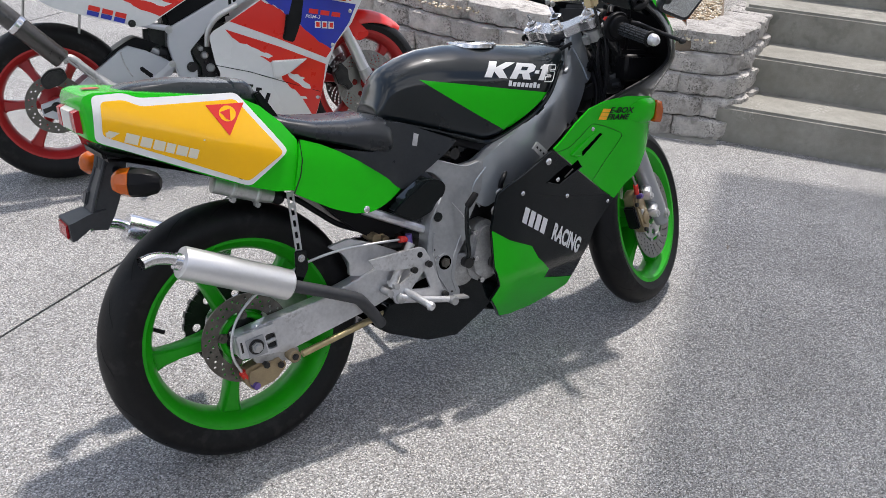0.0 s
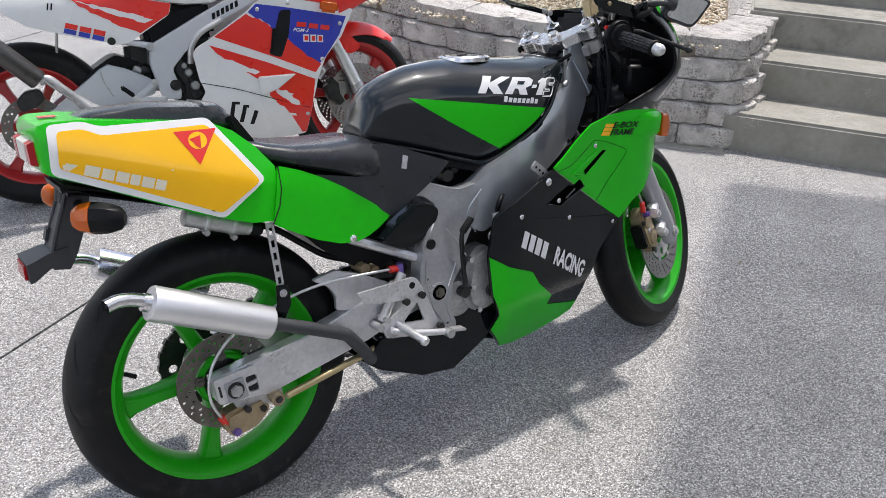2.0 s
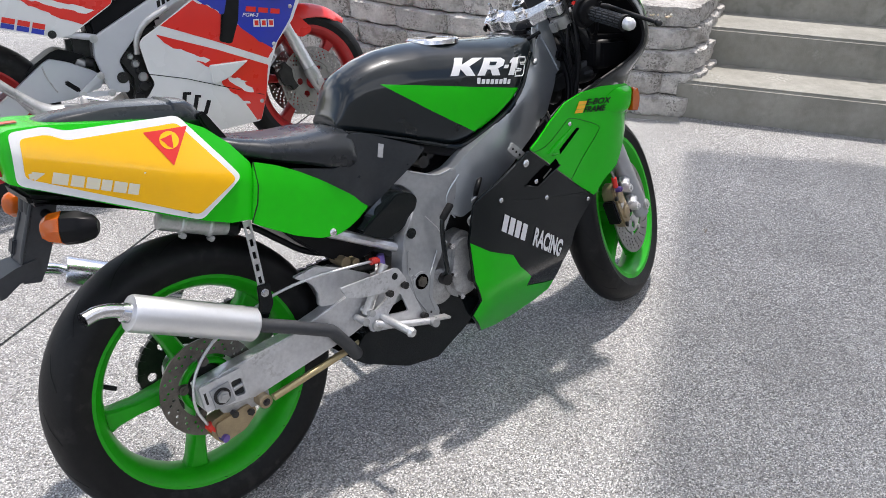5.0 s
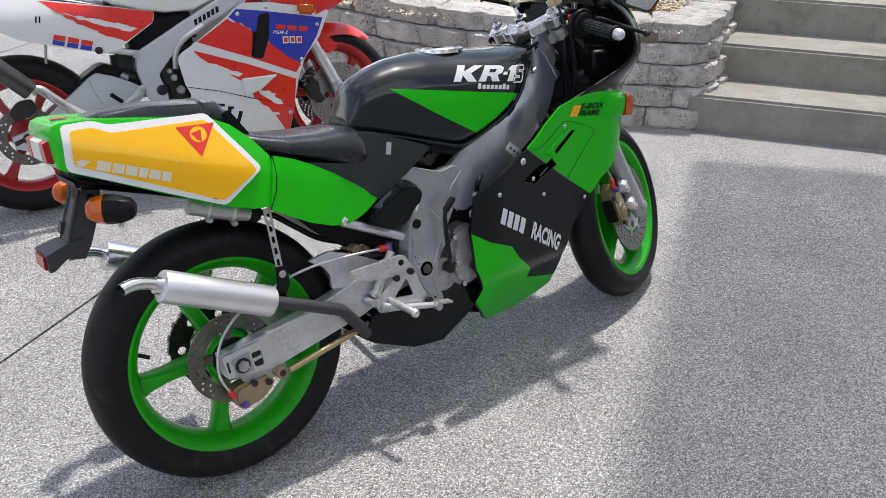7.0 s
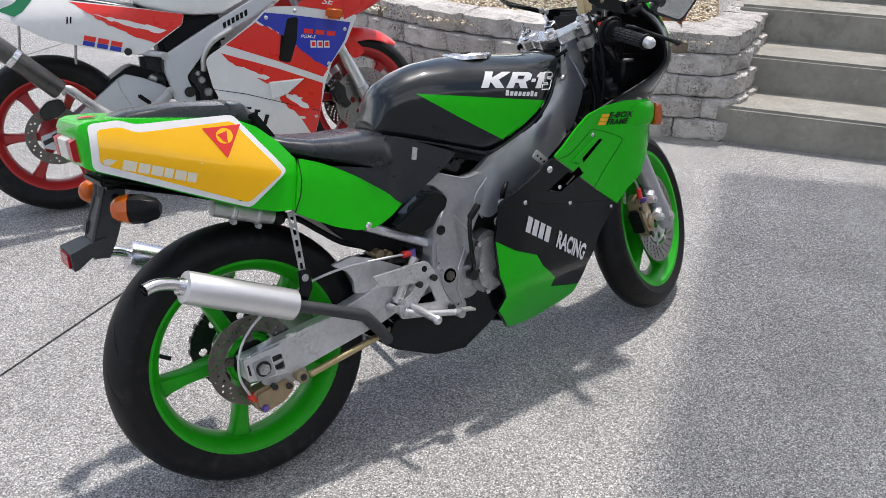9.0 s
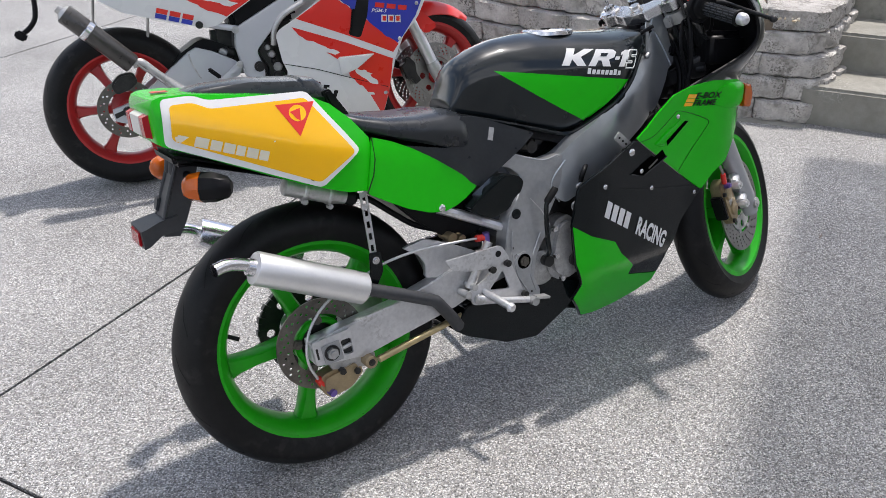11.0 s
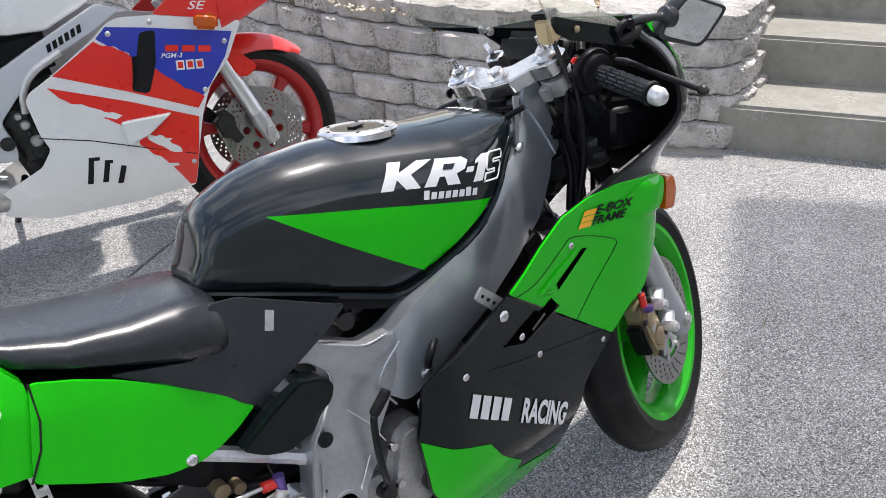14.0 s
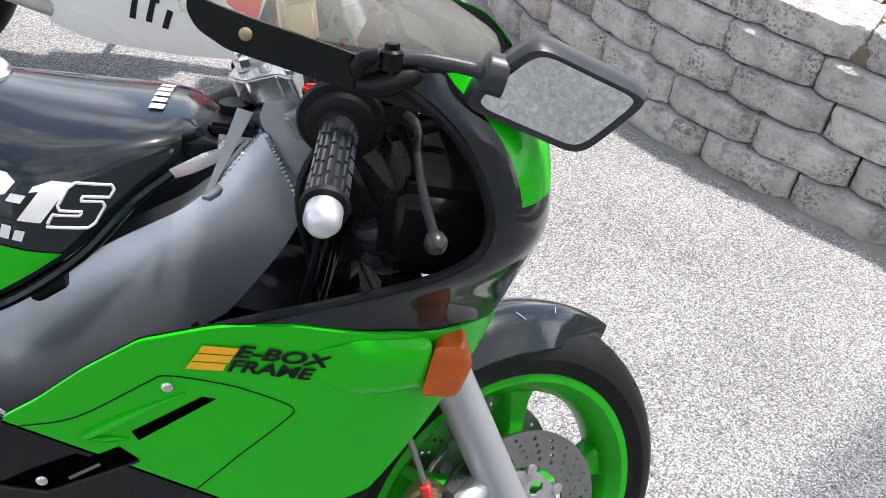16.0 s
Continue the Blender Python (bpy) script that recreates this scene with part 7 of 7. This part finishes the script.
def weld(pts, r, name="weld_bead", mtl=None):
    path = smooth_path(pts, 26)
    return part(name, sweep(path, [0.5 * r * (1 + 0.22 * math.sin(k * 1.5)) for k in range(len(path))], 8), mtl or GUN, kr)


weld([(x, f_spar(x, z) - 0.001, z) for x, z in ((1.070, 0.862), (1.078, 0.847), (1.092, 0.820), (1.106, 0.790), (1.114, 0.768))], 0.0055)
weld([(x, f_spar(x, z) + 0.003, z) for x, z in ((1.064, 0.866), (1.045, 0.843), (1.017, 0.812))], 0.006)
# no weld here: bead added to draw the highlight on the arm's upper edge
weld([(0.548, -0.112, 0.6405), (0.575, -0.122, 0.630), (0.61, -0.136, 0.6195), (0.645, -0.144, 0.626)], 0.004, mtl=CAST)
weld([(0.66, -0.153, 0.61), (0.62, -0.155, 0.575), (0.615, -0.154, 0.545), (0.635, -0.152, 0.51)], 0.004)
def fin(corners, thick):
    """A thin plate through corners in space."""
    c = [Vector(p) for p in corners]
    nrm = (c[1] - c[0]).cross(c[2] - c[0]).normalized() * (thick / 2)
    return bevelled(loft([[p - nrm for p in c], [p + nrm for p in c]]), 0.0006, 1)


stay = part("tank_stay", fin([(1.009, -0.069, 0.808), (1.018, -0.066, 0.815), (1.056, -0.036, 0.886), (1.040, -0.040, 0.892)], 0.0035), GUN, kr, "welded alloy tank stay")
part("stay_weld", sweep([(1.006, -0.070, 0.806), (1.012, -0.070, 0.806), (1.020, -0.068, 0.811), (1.024, -0.067, 0.815)], [0.004, 0.0065, 0.0065, 0.004], 10), CAST, stay)
part("tank_rubber", join(sweep([(1.035, 0.0, 0.868), (1.035, 0.0, 0.885)], 0.018, 16), block((0.05, 0.05, 0.012), pose(1.035, -0.02, 0.868, 0, 5, 0), 0.004)), PLASTIC, kr, "black tank mount rubber")
part("brake_switch_wire", tube([(1.01, -0.10, 0.885), (0.985, -0.06, 0.86), (0.97, -0.03, 0.83)], 0.005, 8), PLASTIC, kr)
for pts, r in (([(1.135, -0.10, 0.90), (1.13, -0.112, 0.848), (1.125, -0.115, 0.77), (1.11, -0.11, 0.70), (1.095, -0.10, 0.64)], 0.0055),
               ([(1.14, -0.08, 0.90), (1.105, -0.1, 0.83), (1.12, -0.105, 0.74), (1.13, -0.1, 0.66)], 0.0045),
               ([(1.15, -0.06, 0.90), (1.145, -0.09, 0.82), (1.13, -0.1, 0.73), (1.115, -0.09, 0.66)], 0.0045),
               ([(1.15, 0.02, 0.88), (1.145, -0.05, 0.80), (1.135, -0.08, 0.72), (1.11, -0.085, 0.62)], 0.006),
               ([(1.19, -0.12, 0.92), (1.22, -0.10, 0.86), (1.21, -0.06, 0.78), (1.2, -0.05, 0.66)], 0.005)):
    part("control_cable", tube(pts, r, 8), PLASTIC, kr, "black control cable")
part("wiring_loom", tube([(1.15, 0.05, 0.84), (1.15, -0.02, 0.80), (1.14, -0.06, 0.74), (1.12, -0.07, 0.66)], 0.009, 10), PLASTIC, kr, "black wiring loom")
part("instrument_pod", block((0.09, 0.2, 0.08), pose(1.215, 0.06, 0.925, 0, 25, 0), 0.02, 3), PLASTIC, kr, "black instrument pod")
# housing made larger to close bright holes in the motorcycle's ground shadow
part("headlamp_back_blocker", block((0.14, 0.26, 0.10), pose(1.258, 0.0, 0.79, 0, 6, 0), 0.02, 3), PLASTIC, kr, "black headlamp housing, enlarged to block sun through the nose")
part("fairing_stay", rod((1.06, 0.0, 0.82), (1.27, 0.0, 0.88), 0.012), DARK, kr, "black fairing stay")
part("fuse_box", block((0.06, 0.045, 0.03), pose(1.15, -0.02, 0.80, 10, 20, 15), 0.006), PLASTIC, kr)
# three thin plates added inside to block sun that leaks into the ground shadow
part("sun_blocker_plate", block((0.17, 0.2, 0.008), pose(1.09, 0.09, 0.62, 0, 12, 0), 0.002), PLASTIC, kr, "black plate added inside the fairing to block sun")
part("inner_sun_blocker", block((0.10, 0.06, 0.008), pose(1.08, -0.105, 0.52, 0, 20, 0), 0.002), PLASTIC, kr)
part("inner_sun_blocker", block((0.10, 0.06, 0.008), pose(0.74, -0.12, 0.30, 0, 10, 0), 0.002), PLASTIC, kr)
part("horn", sweep([(1.15, 0.03, 0.70), (1.165, 0.03, 0.70), (1.175, 0.03, 0.70)], [0.035, 0.04, 0.03], 20), DARK, kr)

# ---- footrest, pedals and engine cover ----
part("heel_plate", prism(rounded([(0.294, 0.448), (0.44, 0.448), (0.452, 0.442), (0.470, 0.410), (0.425, 0.396), (0.349, 0.407), (0.308, 0.42)], 0.004), -0.160, -0.155, 0.0015), ALU, kr, "brushed alloy heel plate")
hole = sweep([(0.438, -0.1595, 0.428), (0.438, -0.1608, 0.428)], 0.008, 14)
part("heel_plate_hole", hole, GROOVE, kr)
part("rearset_plate", pierced(rounded([(0.455, 0.414), (0.472, 0.407), (0.510, 0.302), (0.496, 0.286), (0.36, 0.316), (0.350, 0.352), (0.40, 0.372)], 0.006), [rounded([(0.451, 0.382), (0.467, 0.330), (0.408, 0.340)], 0.008)], -0.153, 0.006), ALU, kr, "triangular alloy footrest hanger")
for x, z in ((0.462, 0.398), (0.505, 0.305), (0.418, 0.393)):
    part("rearset_bolt", join(sweep([(x, -0.155, z), (x, -0.166, z)], 0.0085, 16), sweep([(x, -0.165, z), (x, -0.1675, z)], 0.0045, 6)), DARK, kr)
part("footrest", sweep([(0.393, -0.15, 0.342), (0.397, -0.17, 0.337), (0.398, -0.172, 0.336), (0.412, -0.228, 0.32), (0.413, -0.232, 0.319), (0.415, -0.24, 0.317)], [0.008, 0.008, 0.0098, 0.009, 0.0125, 0.0095], 14), ALU, kr, "knurled alloy footrest")
part("brake_pedal", sweep(smooth_path([(0.37, -0.155, 0.335), (0.40, -0.165, 0.322), (0.45, -0.17, 0.308), (0.515, -0.17, 0.291)]), 0.0085, 10), ALU, kr, "alloy rear brake pedal")
part("pedal_toe", join(sweep([(0.515, -0.16, 0.291), (0.516, -0.19, 0.290)], 0.011, 12), block((0.04, 0.028, 0.006), pose(0.535, -0.185, 0.297, 0, 12, 0), 0.002)), ALU_D, kr)
for x, z, r in ((0.345, 0.348, 0.009), (0.365, 0.362, 0.008), (0.375, 0.328, 0.013)):
    part("pedal_pivot", sweep([(x, -0.12, z), (x, -0.162, z)], r, 16), ALU_D, kr)
part("master_cylinder_rear", rod((0.36, -0.14, 0.355), (0.43, -0.135, 0.455), 0.011), ALU_D, kr, "rear brake master cylinder")
part("hose_fitting", rod((0.405, -0.12, 0.466), (0.432, -0.12, 0.463), 0.0085), RED_V, kr, "red anodised hose fitting")
part("banjo_bolt", rod((0.432, -0.122, 0.475), (0.432, -0.122, 0.448), 0.009), PURPLE, kr, "purple anodised banjo bolt")
part("brake_hose_rear", tube([(0.425, -0.12, 0.464), (0.348, -0.122, 0.472), (0.241, -0.115, 0.476), (0.16, -0.10, 0.462), (0.10, -0.095, 0.44), (0.02, -0.1, 0.415), (-0.035, -0.1, 0.36), (-0.052, -0.1, 0.29), (-0.03, -0.098, 0.225)], 0.0034, 10), ALU, kr, "braided rear brake hose")
part("hose_fitting_rear", rod((-0.035, -0.1, 0.238), (-0.022, -0.098, 0.215), 0.009), RED_V, kr, "red anodised hose fitting")
part("caliper_banjo", rod((-0.016, -0.095, 0.205), (-0.01, -0.12, 0.2), 0.009), PURPLE, kr)
part("caliper_carrier", prism(rounded([(-0.01, 0.28), (0.06, 0.275), (0.11, 0.262), (0.105, 0.232), (0.05, 0.238), (0.0, 0.25)], 0.008), -0.108, -0.09, 0.004), ALU_D, kr, "grey caliper carrier")
for x, z in ((0.02, 0.245), (0.055, 0.235)):
    part("caliper_bolt", sweep([(x, -0.1, z), (x, -0.122, z)], 0.008, 6), DARK, kr)
cover = prism(rounded([(0.628, 0.462), (0.606, 0.42), (0.59, 0.36), (0.60, 0.32), (0.632, 0.30), (0.682, 0.305), (0.70, 0.36), (0.695, 0.43), (0.672, 0.47)], 0.018), -0.152, -0.08, 0.014)
part("clutch_cover", cover, CASE, kr, "cast aluminium clutch cover")
part("water_pump_cover", sweep([(0.582, -0.08, 0.345), (0.582, -0.128, 0.345), (0.582, -0.134, 0.345)], [0.048, 0.045, 0.035], 24), CASE, kr)
for x, z in ((0.612, 0.445), (0.675, 0.452), (0.612, 0.375), (0.675, 0.32), (0.625, 0.312)):
    part("cover_bolt", sweep([(x, -0.15, z), (x, -0.16, z)], 0.0075, 6), CHROME, kr)
part("filler_cap", sweep([(0.668, -0.15, 0.352), (0.668, -0.16, 0.352), (0.668, -0.162, 0.352)], [0.017, 0.017, 0.012], 18), DARK, kr)
part("kick_lever", sweep(smooth_path([(0.588, -0.14, 0.372), (0.586, -0.162, 0.395), (0.579, -0.170, 0.43), (0.577, -0.172, 0.47), (0.580, -0.172, 0.515), (0.588, -0.173, 0.532)]), 0.0058, 12), SATIN, kr, "black kick-start lever")
part("kick_rubber", sweep([(0.582, -0.172, 0.524), (0.584, -0.172, 0.527), (0.608, -0.174, 0.553), (0.610, -0.174, 0.556)], [0.007, 0.0088, 0.0088, 0.007], 14), RUBBER, kr)
part("kick_boss", sweep([(0.590, -0.13, 0.366), (0.590, -0.155, 0.366)], 0.014, 16), DARK, kr)
part("coil_spring", tube([(0.672 + 0.012 * k * 0.35 + 0.006 * math.cos(k * 1.57), -0.155 + 0.006 * math.sin(k * 1.57), 0.475 + 0.0105 * k) for k in range(9)], 0.0035, 6, 3), ALU_D, kr, "small coil spring")
part("cylinder_head", block((0.13, 0.15, 0.13), pose(0.76, 0, 0.50, 0, -35, 0), 0.015), ALU_D, kr, "cast cylinder head")
part("carburettor", join(sweep([(0.61, -0.05, 0.645), (0.61, -0.09, 0.645)], 0.015, 16), sweep([(0.635, -0.06, 0.63), (0.64, -0.065, 0.675)], 0.011, 12), block((0.04, 0.04, 0.045), pose(0.64, -0.06, 0.665), 0.008)), DARK, kr, "dark carburettor")

# ---- under the seat ----
part("battery_cover", prism(rounded([(0.386, 0.545), (0.44, 0.577), (0.497, 0.607), (0.535, 0.596), (0.55, 0.578), (0.535, 0.548), (0.505, 0.522), (0.455, 0.508), (0.42, 0.520)], 0.012), -0.134, -0.09, 0.008), SATIN, kr, "black plastic frame cover")
part("inner_fender", prism(rounded([(0.20, 0.612), (0.40, 0.60), (0.47, 0.54), (0.455, 0.47), (0.38, 0.455), (0.31, 0.50), (0.255, 0.55)], 0.02), -0.075, 0.075, 0.012), PLASTIC, kr, "black inner rear fender")
part("shock_absorber", join(rod((0.43, 0.0, 0.45), (0.46, 0.0, 0.30), 0.026), sweep([(0.40, -0.06, 0.44), (0.44, -0.06, 0.43)], 0.012, 10)), DARK, kr)
part("breather_hose", tube([(0.12, -0.08, 0.635), (0.163, -0.075, 0.612), (0.22, -0.065, 0.565), (0.278, -0.06, 0.52), (0.36, -0.06, 0.485), (0.42, -0.06, 0.465)], 0.007, 10), PLASTIC, kr, "black breather hose")
part("canister_band", sweep([(0.092, -0.085, 0.638), (0.118, -0.085, 0.627), (0.125, -0.085, 0.624)], [0.014, 0.018, 0.012], 14), PLASTIC, kr)
for t0 in (0.33, 0.74):
    q = Vector((-0.035, -0.085, 0.69)).lerp(Vector((0.10, -0.085, 0.635)), t0)
    part("canister_clip", block((0.012, 0.02, 0.012), Matrix.Translation(q + Vector((-0.004, -0.005, -0.026))), 0.003), ALU_D, kr)


def chain_run(a, b, n):
    bm = bmesh.new()
    a, b = Vector(a), Vector(b)
    d = (b - a).normalized()
    for k in range(n):
        p = a.lerp(b, (k + 0.5) / n)
        m = Matrix.Translation(p) @ Vector((1, 0, 0)).rotation_difference(d).to_matrix().to_4x4()
        bm = join(bm, block(((b - a).length / n * 1.02, 0.015 if k % 2 else 0.009, 0.017 if k % 2 else 0.011), m, 0))
    return bm


tagged(part("drive_chain", join(chain_run((0.0, 0.074, 0.404), (0.47, 0.074, 0.43), 34), chain_run((0.0, 0.074, 0.212), (0.47, 0.074, 0.36), 34)), DARK, kr, "black drive chain"), kind="stuff")
bm = bmesh.new()
for k in range(20):
    a = radians(90 + 180 * (k + 0.5) / 20)
    bm = join(bm, block((0.0145, 0.015 if k % 2 else 0.009, 0.017 if k % 2 else 0.011), Matrix.Translation((0.099 * math.cos(a), 0.074, 0.308 + 0.099 * math.sin(a))) @ pose(0, 0, 0, 0, -math.degrees(a) + 90, 0), 0))
tagged(part("chain_wrap", bm, DARK, kr), kind="stuff")
part("tyre_valve", rod((-0.196, -0.005, 0.365), (-0.172, -0.012, 0.352), 0.005), RUBBER, kr)

# ---- marks on the other motorcycle ----
HA, HU = (0.13, -0.039), (0.006, 0.036)
for u0, u1 in ((0.0, 0.3), (0.36, 0.64), (0.7, 0.99)):
    part("maker_mark_bar", skin(slanted((0.15, 0.628), HA, HU, u0, u1, 0.5, 1.0, 0.05), f_nt, 0.002, 0, 0.03), RED_V, tl)
    part("maker_mark_bar", skin(slanted((0.15, 0.628), HA, HU, u0, u1, 0.0, 0.46, 0.05), f_nt, 0.002, 0, 0.03), BLUE, tl)
f_flat = lambda x, z: -0.172
for k in range(6):
    o = (0.668 + 0.0178 * k, 0.643 + 0.0078 * k)
    part("oil_maker_bar", skin([o, (o[0] + 0.012, o[1] + 0.005), (o[0] + 0.012, o[1] + 0.027), (o[0], o[1] + 0.022)], f_flat, 0.001, 0, 0.03), SATIN, ns)
for k in range(3):
    o = (0.978 + 0.048 * k, 0.60 - 0.0085 * k)
    part("model_mark_bar", skin([o, (o[0] + 0.038, o[1] - 0.006), (o[0] + 0.042, o[1] + 0.012), (o[0] + 0.004, o[1] + 0.018)], f_n, 0.002, 0, 0.03), RED_V, nf)
for k in range(3):
    o = (1.0 + 0.029 * k, 0.541 - 0.003 * k)
    part("maker_mark_bar", skin([o, (o[0] + 0.024, o[1] - 0.002), (o[0] + 0.026, o[1] + 0.026), (o[0] + 0.002, o[1] + 0.028)], f_n, 0.002, 0, 0.03), WHITE, nf)
    part("maker_mark_core", skin([(o[0] + 0.005, o[1] + 0.005), (o[0] + 0.02, o[1] + 0.003), (o[0] + 0.022, o[1] + 0.021), (o[0] + 0.007, o[1] + 0.023)], f_n, 0.0028, 0, 0.03), RED_V, nf)
lettering("PGM-3", (0.962, 0.583), (0.985, -0.12), (0.1, 0.99), 0.019, f_n, 0.002, 0, 0.3, 1.15, ns, WHITE, "system_lettering", "white lettering PGM-3")
lettering("SE", (1.066, 0.708), (0.985, -0.14), (0.15, 0.99), 0.034, f_n, 0.002, 0, 0.3, 1.5, ns, WHITE, "edition_lettering", "white lettering SE")
lettering("SUPER", (1.168, 0.704), (0.985, -0.14), (0.1, 0.99), 0.013, f_n, 0.002, 0, 0.2, 1.0, ns, WHITE, "edition_lettering")
lettering("EDITION", (1.165, 0.692), (0.985, -0.14), (0.1, 0.99), 0.013, f_n, 0.002, 0, 0.2, 1.0, ns, WHITE, "edition_lettering")
for k in range(2):
    part("tail_tick", skin([(0.108 + 0.012 * k, 0.708), (0.113 + 0.012 * k, 0.707), (0.118 + 0.012 * k, 0.73), (0.113 + 0.012 * k, 0.731)], f_nt, 0.002, 0, 0.03), SATIN, tl)


# ---- litter on the driveway ----
twig = thing("twig", pose(1.959, 0.101, 0.0035, 0, 0, 25), "small dry brown twig lying on the driveway", "twig")
part("stick", sweep([(-0.02, 0.0, 0.0), (-0.006, 0.003, 0.001), (0.008, 0.001, 0.0005), (0.022, 0.004, 0.0)], [0.0012, 0.0022, 0.0018, 0.0008], 7), SOIL, twig)
part("side_shoot", sweep([(0.004, 0.001, 0.0), (0.012, 0.012, 0.0008)], [0.0012, 0.0006], 6), SOIL, twig)

# ---- front brake fluid reservoir behind the screen ----
res = part("fluid_reservoir", block((0.034, 0.032, 0.046), pose(1.10, -0.082, 0.995, 0, -8, 12), 0.006, 3), TAN, kr, "yellowed translucent brake fluid reservoir")
part("reservoir_lid", block((0.037, 0.035, 0.010), pose(1.097, -0.082, 1.022, 0, -8, 12), 0.003), PLASTIC, res, "black reservoir lid")
part("reservoir_bracket", rod((1.105, -0.088, 0.975), (1.118, -0.105, 0.90), 0.004), DARK, res)
part("screen_edge", sweep([screen_point(1.0, -1 + t / 20) for t in range(41)], 0.0016, 8), CLEAR, glass)
